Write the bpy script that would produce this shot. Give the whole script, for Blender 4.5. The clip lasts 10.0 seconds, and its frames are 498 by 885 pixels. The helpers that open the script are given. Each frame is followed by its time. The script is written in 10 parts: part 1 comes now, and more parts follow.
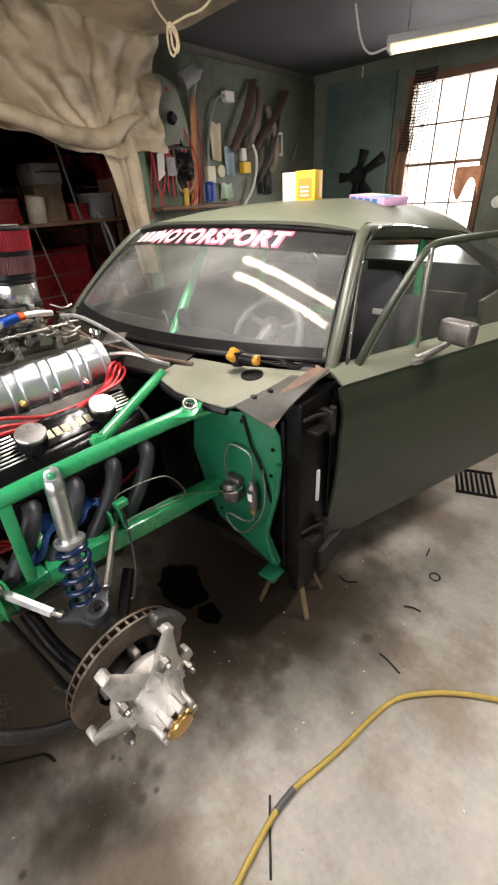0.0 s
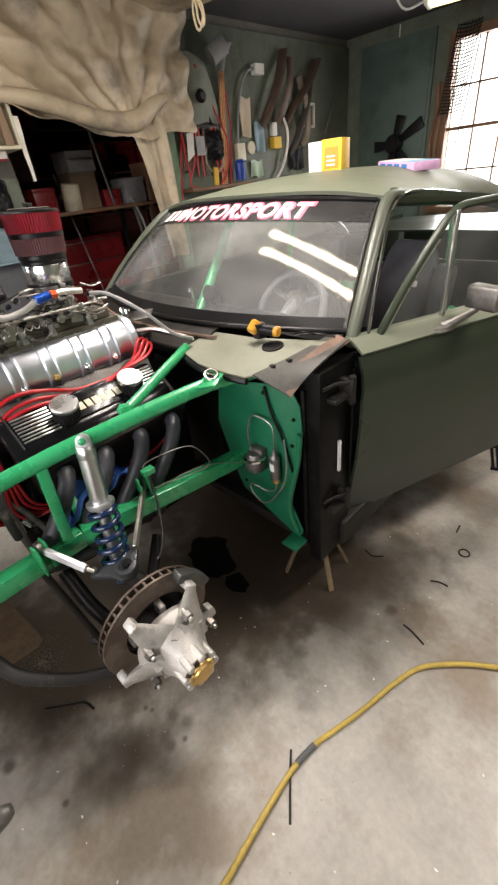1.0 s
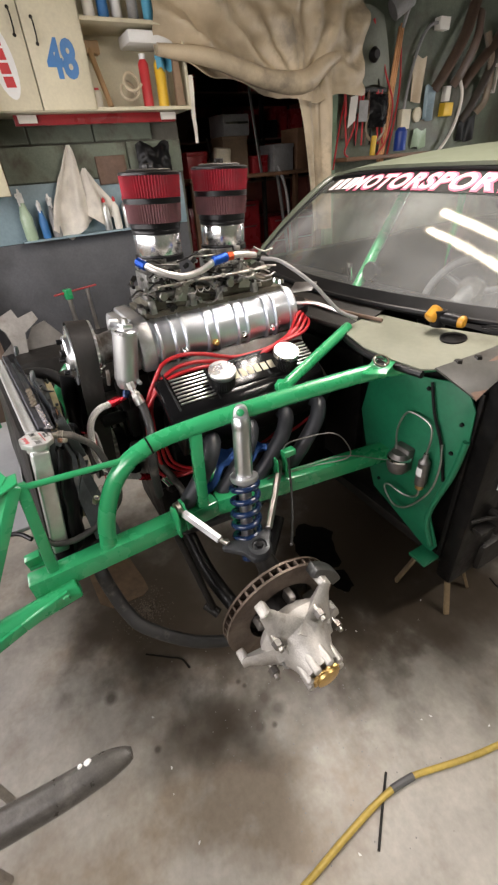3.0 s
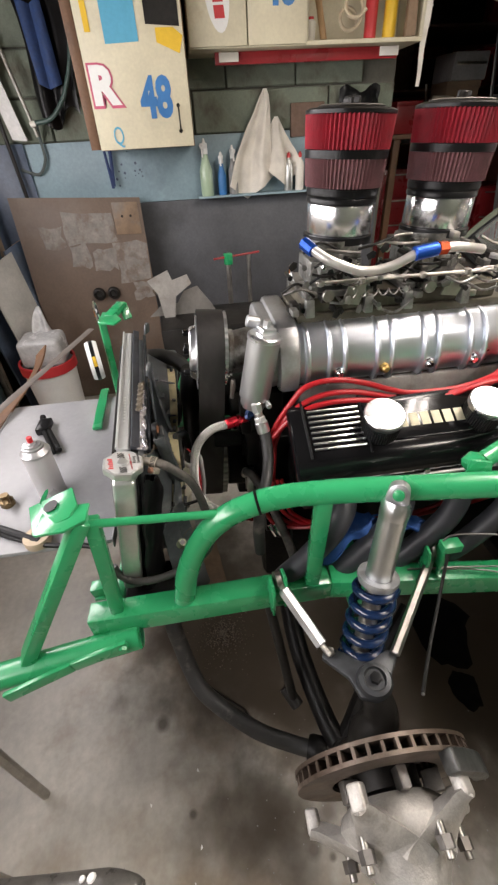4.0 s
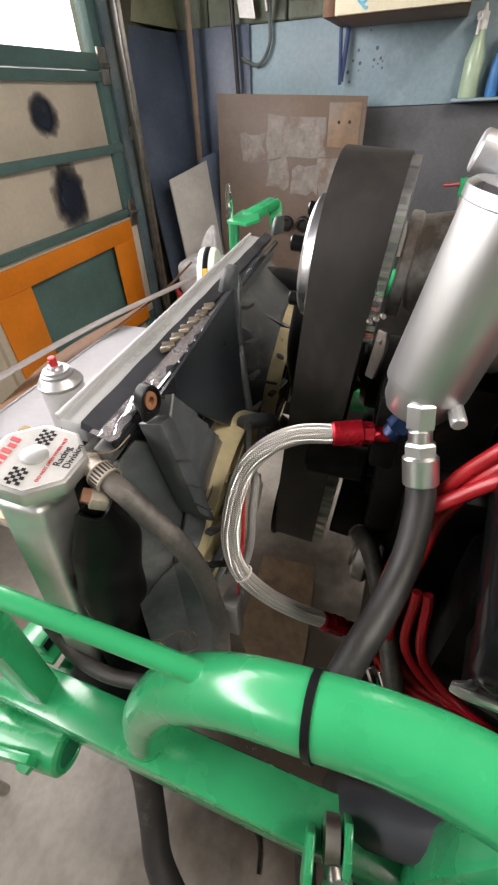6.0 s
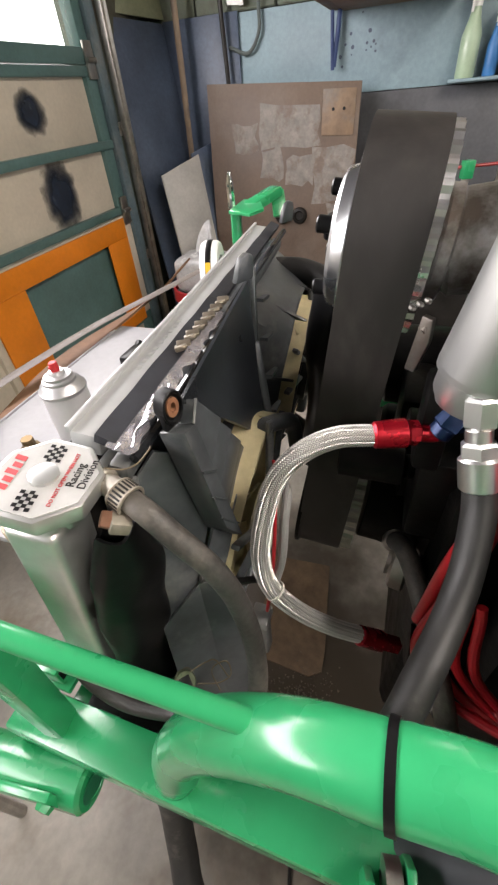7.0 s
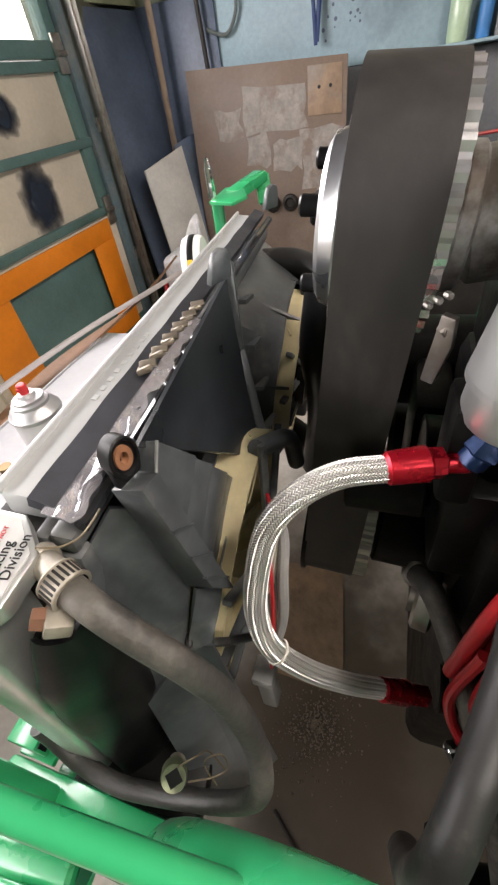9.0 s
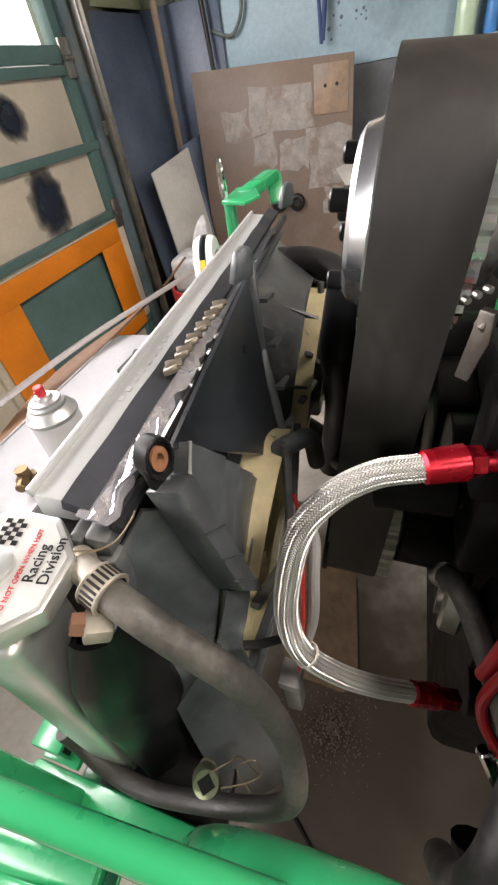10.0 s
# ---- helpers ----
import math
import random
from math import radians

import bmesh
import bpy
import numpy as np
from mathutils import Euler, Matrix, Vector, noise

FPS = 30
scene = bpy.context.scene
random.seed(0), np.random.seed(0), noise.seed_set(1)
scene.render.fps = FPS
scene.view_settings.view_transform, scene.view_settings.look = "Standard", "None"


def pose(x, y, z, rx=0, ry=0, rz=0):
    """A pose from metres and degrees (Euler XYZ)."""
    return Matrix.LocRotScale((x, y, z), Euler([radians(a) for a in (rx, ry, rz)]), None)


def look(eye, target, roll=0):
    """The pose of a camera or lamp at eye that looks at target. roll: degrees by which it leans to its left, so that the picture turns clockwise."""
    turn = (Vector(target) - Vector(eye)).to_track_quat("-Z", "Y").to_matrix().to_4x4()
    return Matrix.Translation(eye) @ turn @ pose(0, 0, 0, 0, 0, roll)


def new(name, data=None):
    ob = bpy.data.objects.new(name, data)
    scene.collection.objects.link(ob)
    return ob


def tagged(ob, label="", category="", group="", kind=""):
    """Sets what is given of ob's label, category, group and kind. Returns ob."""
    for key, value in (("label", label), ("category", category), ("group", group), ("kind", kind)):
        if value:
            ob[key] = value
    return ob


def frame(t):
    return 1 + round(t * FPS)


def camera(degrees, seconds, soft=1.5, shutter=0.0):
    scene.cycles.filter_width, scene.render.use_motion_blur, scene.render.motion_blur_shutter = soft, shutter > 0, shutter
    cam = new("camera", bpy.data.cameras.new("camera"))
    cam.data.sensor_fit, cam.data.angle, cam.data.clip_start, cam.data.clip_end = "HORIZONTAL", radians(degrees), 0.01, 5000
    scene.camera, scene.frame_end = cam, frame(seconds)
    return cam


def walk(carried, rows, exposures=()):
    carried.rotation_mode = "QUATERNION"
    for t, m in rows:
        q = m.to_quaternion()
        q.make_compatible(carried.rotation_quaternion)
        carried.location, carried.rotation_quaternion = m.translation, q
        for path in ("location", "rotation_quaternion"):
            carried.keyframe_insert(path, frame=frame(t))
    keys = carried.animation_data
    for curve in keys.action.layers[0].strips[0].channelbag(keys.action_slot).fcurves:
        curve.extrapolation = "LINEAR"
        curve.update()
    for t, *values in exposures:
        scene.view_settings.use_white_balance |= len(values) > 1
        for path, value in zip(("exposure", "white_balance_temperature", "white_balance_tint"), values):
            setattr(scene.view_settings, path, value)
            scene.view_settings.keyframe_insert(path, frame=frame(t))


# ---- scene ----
cam = camera(62.5, 10.0, soft=2.4)
PATH = [
    (0, (1.312, -0.158, 1.555), (0.165, 1.116, 0.524), -3.3),
    (0.5, (1.385, -0.131, 1.534), (0.241, 1.114, 0.466), -5.0),
    (1, (1.378, -0.168, 1.53), (0.126, 0.958, 0.451), -6.7),
    (1.5, (1.377, -0.173, 1.529), (0.1, 0.913, 0.439), -7.1),
    (2, (1.404, -0.146, 1.526), (0.124, 0.924, 0.423), -7.0),
    (2.5, (1.363, -0.172, 1.531), (-0.007, 0.767, 0.417), -6.9),
    (3, (1.209, -0.27, 1.516), (-0.256, 0.5, 0.393), -4.6),
    (3.2, (1.15, -0.326, 1.532), (-0.358, 0.354, 0.407), -3.8),
    (4.3, (0.759, -0.107, 1.445), (-0.818, -0.099, 0.216), -3.0),
    (4.5, (0.689, -0.099, 1.409), (-0.88, -0.167, 0.17), -2.4),
    (5, (0.536, -0.127, 1.347), (-0.997, -0.376, 0.088), -1.0),
    (5.2, (0.484, -0.117, 1.311), (-1.003, -0.48, 0.023), -1.4),
    (6.3, (0.435, -0.094, 1.219), (-0.985, -0.692, -0.057), -3.6),
    (6.5, (0.435, -0.111, 1.217), (-0.984, -0.705, -0.062), -4.3),
    (7, (0.413, -0.13, 1.211), (-0.999, -0.706, -0.084), -5.5),
    (7.5, (0.395, -0.132, 1.202), (-1.004, -0.701, -0.109), -6.7),
    (8, (0.372, -0.131, 1.2), (-1.021, -0.699, -0.118), -7.4),
    (8.5, (0.353, -0.13, 1.197), (-1.029, -0.713, -0.126), -8.8),
    (9, (0.341, -0.137, 1.191), (-1.039, -0.741, -0.125), -10.0),
    (9.5, (0.337, -0.136, 1.188), (-1.025, -0.769, -0.132), -11.1),
    (10, (0.343, -0.154, 1.19), (-1.031, -0.784, -0.119), -11.2),
]
walk(cam, [(t, look(eye, target, roll)) for t, eye, target, roll in PATH], exposures=((0.0, -0.42), (2.4, -0.38), (3.0, -0.47), (4.5, -0.56), (5.0, -0.46), (6.5, -0.22), (8.0, -0.12), (10.0, 0.0)))

# ---------- light ----------
world = bpy.data.worlds.new("world")
scene.world = world
world.use_nodes = True
wn = world.node_tree.nodes
sky = wn.new("ShaderNodeTexSky")
sky.sky_type, sky.sun_disc, sky.sun_elevation, sky.sun_rotation = "NISHITA", False, radians(38), radians(150)
wn["Background"].inputs[1].default_value = 0.12
world.node_tree.links.new(sky.outputs[0], wn["Background"].inputs[0])


def lamp(name, m, power, sx, sy, colour):
    data = bpy.data.lights.new(name, "AREA")
    data.shape, data.size, data.size_y, data.energy, data.color = "RECTANGLE", sx, sy, power, colour
    ob = new(name, data)
    ob.matrix_world = m
    return ob


TUBE = (1.0, 0.91, 0.84)
DAY = (1.0, 0.93, 0.94)
lamp("tube_light", pose(0.05, 3.90, 2.40, 0, 0, 14), 26, 1.2, 0.10, TUBE)
lamp("tube_light", pose(0.105, 1.065, 2.475, 0, 0, -17.5), 34, 1.16, 0.06, TUBE)
lamp("tube_light", pose(0.105, 0.865, 2.475, 0, 0, -17.5), 34, 1.16, 0.06, TUBE)
lamp("tube_light", pose(1.85, 1.75, 2.58, 0, 0, 90), 58, 1.2, 0.14, TUBE)
lamp("window_light", pose(-0.54, 5.28, 1.76, -90, 0, 0), 60, 0.8, 1.35, DAY)
lamp("door_window_light", pose(0.30, -1.47, 1.625, 90, 0, 0), 95, 3.4, 0.44, DAY)


# ---------- materials ----------
def mat(name, col, rough=0.5, metal=0.0, var=0.18, scale=6.0, fine=70.0, bump=0.08, other=None, cover=0.5, coat=0.0, stretch=(1, 1, 1), spec=0.5):
    """Base colour with broad and fine variation, an optional second colour in patches, and fine relief."""
    m = bpy.data.materials.new(name)
    m.use_nodes = True
    n, l = m.node_tree.nodes, m.node_tree.links
    b = n["Principled BSDF"]
    tc, mp = n.new("ShaderNodeTexCoord"), n.new("ShaderNodeMapping")
    mp.inputs["Scale"].default_value = stretch
    l.new(tc.outputs["Object"], mp.inputs[0])

    def noise_tex(sc, det, rgh=0.6):
        t = n.new("ShaderNodeTexNoise")
        t.inputs["Scale"].default_value, t.inputs["Detail"].default_value, t.inputs["Roughness"].default_value = sc, det, rgh
        l.new(mp.outputs[0], t.inputs["Vector"])
        return t

    def ramp(src, lo, hi, a, z):
        r = n.new("ShaderNodeMapRange")
        r.inputs["From Min"].default_value, r.inputs["From Max"].default_value = lo, hi
        r.inputs["To Min"].default_value, r.inputs["To Max"].default_value = a, z
        l.new(src, r.inputs["Value"])
        return r.outputs[0]

    broad, grain = noise_tex(scale, 4), noise_tex(fine, 3)
    mix = n.new("ShaderNodeMix")
    mix.data_type = "RGBA"
    mix.inputs[6].default_value = (*[c * (1 - var) for c in col], 1)
    mix.inputs[7].default_value = (*[min(1, c * (1 + var)) for c in col], 1)
    l.new(ramp(broad.outputs[0], 0.3, 0.7, 0, 1), mix.inputs[0])
    colour = mix.outputs[2]
    if other:
        patch = noise_tex(scale * 0.55, 6, 0.65)
        m2 = n.new("ShaderNodeMix")
        m2.data_type = "RGBA"
        l.new(ramp(patch.outputs[0], cover - 0.04, cover + 0.10, 0, 1), m2.inputs[0])
        l.new(colour, m2.inputs[6])
        m2.inputs[7].default_value = (*other, 1)
        colour = m2.outputs[2]
    m3 = n.new("ShaderNodeMix")
    m3.data_type, m3.blend_type = "RGBA", "MULTIPLY"
    m3.inputs[0].default_value = 1.0
    l.new(colour, m3.inputs[6])
    g = n.new("ShaderNodeCombineColor")
    fac = ramp(grain.outputs[0], 0.3, 0.7, 1 - var * 0.5, 1.0 + var * 0.3)
    for i in range(3):
        l.new(fac, g.inputs[i])
    l.new(g.outputs[0], m3.inputs[7])
    l.new(m3.outputs[2], b.inputs["Base Color"])
    l.new(ramp(broad.outputs[0], 0.3, 0.7, max(0.03, rough * 0.8), min(1, rough * 1.2)), b.inputs["Roughness"])
    b.inputs["Metallic"].default_value = metal
    b.inputs["Specular IOR Level"].default_value = spec
    b.inputs["Coat Weight"].default_value = coat
    b.inputs["Coat Roughness"].default_value = 0.12
    if bump:
        bp = n.new("ShaderNodeBump")
        bp.inputs["Strength"].default_value, bp.inputs["Distance"].default_value = bump, 0.004
        l.new(grain.outputs[0], bp.inputs["Height"])
        l.new(bp.outputs[0], b.inputs["Normal"])
    return m


def glow(name, col, strength):
    m = bpy.data.materials.new(name)
    m.use_nodes = True
    b = m.node_tree.nodes["Principled BSDF"]
    b.inputs["Base Color"].default_value = (*col, 1)
    b.inputs["Emission Color"].default_value, b.inputs["Emission Strength"].default_value = (*col, 1), strength
    return m


def glass_mat(name, tint, rough=0.02, mixing=0.12):
    """Thin clear pane: mostly see-through, with a mirror part."""
    m = bpy.data.materials.new(name)
    m.use_nodes = True
    n, l = m.node_tree.nodes, m.node_tree.links
    n.remove(n["Principled BSDF"])
    t, g, mx, fr, pw, ad = n.new("ShaderNodeBsdfTransparent"), n.new("ShaderNodeBsdfGlossy"), n.new("ShaderNodeMixShader"), n.new("ShaderNodeLayerWeight"), n.new("ShaderNodeMath"), n.new("ShaderNodeMath")
    d, mx2, nz, mr, tc = n.new("ShaderNodeBsdfDiffuse"), n.new("ShaderNodeMixShader"), n.new("ShaderNodeTexNoise"), n.new("ShaderNodeMapRange"), n.new("ShaderNodeTexCoord")
    t.inputs[0].default_value = (*tint, 1)
    g.inputs["Roughness"].default_value = rough
    g.inputs["Color"].default_value = (1.0, 0.92, 0.72, 1)
    fr.inputs[0].default_value = 0.5
    pw.operation, pw.inputs[1].default_value = "POWER", 4.0
    l.new(fr.outputs["Facing"], pw.inputs[0])
    ad.operation = "MULTIPLY_ADD"
    ad.inputs[1].default_value, ad.inputs[2].default_value = 0.6, 0.020
    l.new(pw.outputs[0], ad.inputs[0])
    # dust film
    d.inputs[0].default_value = (0.62, 0.63, 0.62, 1)
    l.new(tc.outputs["Object"], nz.inputs["Vector"])
    nz.inputs["Scale"].default_value, nz.inputs["Detail"].default_value = 3.0, 5.0
    mr.inputs["From Min"].default_value, mr.inputs["From Max"].default_value = 0.35, 0.75
    mr.inputs["To Min"].default_value, mr.inputs["To Max"].default_value = mixing * 0.35, mixing * 1.5
    l.new(nz.outputs[0], mr.inputs["Value"])
    l.new(mr.outputs[0], mx2.inputs[0])
    l.new(t.outputs[0], mx2.inputs[1])
    l.new(d.outputs[0], mx2.inputs[2])
    l.new(ad.outputs[0], mx.inputs[0])
    l.new(mx2.outputs[0], mx.inputs[1])
    l.new(g.outputs[0], mx.inputs[2])
    l.new(mx.outputs[0], n["Material Output"].inputs[0])
    return m


GREEN = mat("gloss green paint", (0.026, 0.30, 0.112), 0.28, var=0.06, scale=9, bump=0.02, coat=0.4)
GREEN_D = mat("satin green paint", (0.008, 0.125, 0.057), 0.45, var=0.2, scale=5, bump=0.05)
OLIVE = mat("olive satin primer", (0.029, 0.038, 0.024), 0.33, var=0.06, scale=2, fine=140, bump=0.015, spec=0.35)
# Same body olive for pillars, roof and door top, with overhead light painted in.
OLIVE_P = mat("olive paint part lightened for top light", (0.070, 0.080, 0.058), 0.36, var=0.10, scale=3, fine=140, bump=0.03)
OLIVE_TOPLIT = mat("olive paint lightened for top light", (0.115, 0.128, 0.088), 0.5, var=0.14, scale=3, fine=140, bump=0.03, other=(0.085, 0.095, 0.066), cover=0.6)
OLIVE_L = mat("pale olive cowl paint", (0.19, 0.195, 0.148), 0.42, var=0.14, scale=5, bump=0.04, other=(0.12, 0.115, 0.085), cover=0.58)
APRON = mat("scuffed apron paint", (0.080, 0.078, 0.070), 0.42, var=0.3, scale=9, bump=0.1, other=(0.05, 0.044, 0.038), cover=0.52)
RUSTY = mat("rusty primer", (0.16, 0.10, 0.072), 0.7, var=0.3, scale=14, bump=0.2, other=(0.12, 0.075, 0.05), cover=0.5)
BLACK = mat("black satin", (0.007, 0.007, 0.0075), 0.36, var=0.3, scale=12, bump=0.05, spec=0.22)
BLACK_P = mat("dusty black plastic", (0.066, 0.073, 0.078), 0.37, var=0.4, scale=11, bump=0.05, other=(0.18, 0.18, 0.17), cover=0.585, spec=0.6)
PANELB = mat("glossy black plastic", (0.022, 0.025, 0.029), 0.30, var=0.4, scale=9, bump=0.03, other=(0.055, 0.057, 0.06), cover=0.62)
PALE_EDGE = mat("pale plastic edge", (0.20, 0.205, 0.20), 0.5, var=0.35, scale=40, bump=0.05)
GLOSSBLACK = mat("shiny black moulding", (0.014, 0.015, 0.017), 0.14, var=0.25, scale=12, bump=0.03)
RUBBER = mat("dark rubber hose", (0.020, 0.0195, 0.019), 0.55, var=0.25, scale=22, bump=0.15, other=(0.11, 0.10, 0.09), cover=0.6)
HOSE = mat("dusty ribbed rubber hose", (0.036, 0.034, 0.031), 0.52, var=0.35, scale=14, fine=200, bump=0.18, other=(0.14, 0.125, 0.105), cover=0.53, stretch=(1, 1, 1))
BELT = mat("rubber drive belt", (0.019, 0.017, 0.016), 0.5, var=0.3, scale=16, bump=0.08, other=(0.038, 0.034, 0.031), cover=0.56, stretch=(1, 1, 0.5))
DARK = mat("grimy dark metal", (0.014, 0.0125, 0.011), 0.5, spec=0.3, metal=0.12, var=0.4, scale=18, bump=0.2)
ALU = mat("polished aluminium", (0.78, 0.79, 0.81), 0.30, metal=1.0, var=0.06, scale=10, bump=0.02)
CAST = mat("cast aluminium", (0.52, 0.53, 0.54), 0.40, metal=0.8, var=0.12, scale=20, fine=260, bump=0.06, other=(0.40, 0.40, 0.39), cover=0.6)
CASTO = mat("oil stained casting", (0.40, 0.39, 0.37), 0.48, metal=0.55, var=0.25, scale=20, bump=0.12, other=(0.12, 0.10, 0.08), cover=0.53)
CANM = mat("satin aluminium canister", (0.54, 0.545, 0.54), 0.36, metal=0.95, var=0.05, scale=6, fine=160, bump=0.04, stretch=(1, 1, 0.06))
ADAPT = mat("spun bright adapter", (0.84, 0.84, 0.86), 0.22, metal=1.0, var=0.08, scale=8, fine=160, bump=0.05, stretch=(1, 1, 0.04))
CAST_D = mat("dull grey cast metal", (0.21, 0.20, 0.19), 0.5, metal=0.9, var=0.25, scale=20, bump=0.25, other=(0.16, 0.14, 0.12), cover=0.56)
CHROME = mat("chrome", (0.90, 0.90, 0.90), 0.07, metal=1.0, var=0.03, bump=0.0)
BRUSHED = mat("brushed aluminium", (0.72, 0.72, 0.71), 0.30, metal=1.0, var=0.08, scale=6, fine=160, bump=0.08, stretch=(1, 1, 0.06))
CHANNEL = mat("pale anodised channel", (0.49, 0.50, 0.50), 0.4, metal=0.25, var=0.08, scale=8, bump=0.04, other=(0.43, 0.43, 0.41), cover=0.66)
RADALU = mat("radiator aluminium", (0.62, 0.63, 0.61), 0.36, metal=0.85, var=0.12, scale=8, bump=0.05, other=(0.42, 0.43, 0.41), cover=0.62)
IRON = mat("brake iron", (0.17, 0.135, 0.11), 0.55, metal=0.6, var=0.3, scale=16, bump=0.15, other=(0.085, 0.06, 0.045), cover=0.5)
POLISH = mat("polished aluminium casting", (0.80, 0.84, 0.90), 0.34, metal=1.0, var=0.03, scale=10, bump=0.004)
CARB = mat("stained carburettor casting", (0.30, 0.30, 0.285), 0.36, metal=0.75, var=0.35, scale=30, bump=0.2, other=(0.06, 0.056, 0.048), cover=0.56)
PLATE = mat("oil stained dull plate", (0.11, 0.10, 0.075), 0.45, metal=0.35, var=0.3, scale=14, bump=0.1, other=(0.06, 0.05, 0.036), cover=0.55)
TAPE = mat("wrinkled silver foil tape", (0.80, 0.78, 0.84), 0.24, metal=0.75, var=0.2, scale=60, fine=300, bump=0.2)
COVERB = mat("gloss black cover enamel", (0.005, 0.005, 0.0055), 0.16, var=0.2, scale=14, bump=0.02, spec=0.35)
SEAL = mat("dark foam seal", (0.028, 0.030, 0.038), 0.6, var=0.3, scale=30, bump=0.15)
STEEL = mat("bare steel", (0.42, 0.40, 0.37), 0.4, metal=1.0, var=0.2, scale=20, bump=0.1)
GOLD = mat("brass dust cap", (0.62, 0.42, 0.16), 0.4, metal=1.0, var=0.2, scale=22, bump=0.12)
BLUE_S = mat("blue coil spring paint", (0.007, 0.020, 0.062), 0.2, var=0.25, scale=20, bump=0.05, coat=0.4)
BLUE_F = mat("blue anodised fitting", (0.01, 0.065, 0.36), 0.28, metal=0.6, var=0.15, bump=0.02)
BLUE_N = mat("dark blue anodised nut", (0.006, 0.018, 0.062), 0.32, metal=0.5, var=0.2, scale=60, bump=0.02, other=(0.03, 0.06, 0.14), cover=0.66)
NEAR_BLACK = mat("near black engine paint", (0.0045, 0.0042, 0.004), 0.42, spec=0.14, var=0.5, scale=30, bump=0.2, other=(0.012, 0.010, 0.008), cover=0.6)
RED_F = mat("red anodised fitting", (0.36, 0.006, 0.017), 0.27, metal=0.65, var=0.15, scale=40, bump=0.02)
RED_W = mat("red silicone wire", (0.40, 0.012, 0.018), 0.35, var=0.15, bump=0.03)
RED_G = mat("red filter gauze", (0.27, 0.007, 0.020), 0.7, var=0.2, scale=30, fine=400, bump=0.3)
MAROON = mat("oiled dark filter gauze", (0.15, 0.065, 0.07), 0.8, var=0.25, scale=30, fine=400, bump=0.3)
BRAIDCORE = mat("dark braid gaps", (0.30, 0.29, 0.275), 0.5, metal=0.7, var=0.08, bump=0.0)
BRAID = mat("braided steel hose", (0.74, 0.72, 0.69), 0.40, metal=0.85, var=0.06, scale=60, fine=600, bump=0.0)
HEADER = mat("grey coated header", (0.030, 0.032, 0.038), 0.45, var=0.2, scale=12, bump=0.08)
FANY = mat("yellowed fan plastic", (0.62, 0.54, 0.32), 0.45, var=0.2, scale=10, bump=0.05)
TRAYW = mat("scuffed white panel", (0.35, 0.35, 0.36), 0.45, var=0.1, scale=6, bump=0.04, other=(0.31, 0.305, 0.29), cover=0.64)
WHITE = mat("white paint", (0.74, 0.74, 0.72), 0.4, var=0.06, scale=4, bump=0.03)
CREAM = mat("cream cabinet paint", (0.60, 0.55, 0.40), 0.5, var=0.12, scale=4, bump=0.05, other=(0.46, 0.38, 0.24), cover=0.64)
CANVAS = mat("dusty canvas tarp", (0.47, 0.385, 0.265), 0.5, var=0.22, scale=3.5, fine=300, bump=0.15, other=(0.22, 0.185, 0.135), cover=0.52)
CONCRETE = mat("stained concrete with painted shade", (0.41, 0.385, 0.34), 0.38, var=0.22, scale=3.2, fine=45, bump=0.05, other=(0.29, 0.24, 0.185), cover=0.53)


def stain_and_shade(m, spots):
    """Oil stains and painted shade on a floor: ragged round spots (x, y, radius, strength)."""
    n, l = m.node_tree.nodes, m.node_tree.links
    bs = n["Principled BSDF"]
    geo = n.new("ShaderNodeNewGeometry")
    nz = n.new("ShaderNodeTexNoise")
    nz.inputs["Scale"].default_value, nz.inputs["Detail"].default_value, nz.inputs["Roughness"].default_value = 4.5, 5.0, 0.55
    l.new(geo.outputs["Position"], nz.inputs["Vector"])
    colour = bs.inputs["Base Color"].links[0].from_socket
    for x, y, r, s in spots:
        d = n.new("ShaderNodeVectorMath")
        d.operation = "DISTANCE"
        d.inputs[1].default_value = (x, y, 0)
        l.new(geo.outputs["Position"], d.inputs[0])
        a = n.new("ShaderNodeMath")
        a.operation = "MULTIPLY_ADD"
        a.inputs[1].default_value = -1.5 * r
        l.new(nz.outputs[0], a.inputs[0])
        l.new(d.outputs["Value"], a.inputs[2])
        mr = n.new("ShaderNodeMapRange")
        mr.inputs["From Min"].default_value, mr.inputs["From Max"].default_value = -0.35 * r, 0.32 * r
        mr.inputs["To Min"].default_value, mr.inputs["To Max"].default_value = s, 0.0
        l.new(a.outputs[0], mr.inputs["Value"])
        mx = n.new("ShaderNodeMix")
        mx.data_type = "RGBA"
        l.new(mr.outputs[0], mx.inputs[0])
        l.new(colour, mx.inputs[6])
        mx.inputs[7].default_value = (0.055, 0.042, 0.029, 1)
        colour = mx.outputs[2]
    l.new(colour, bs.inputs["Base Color"])


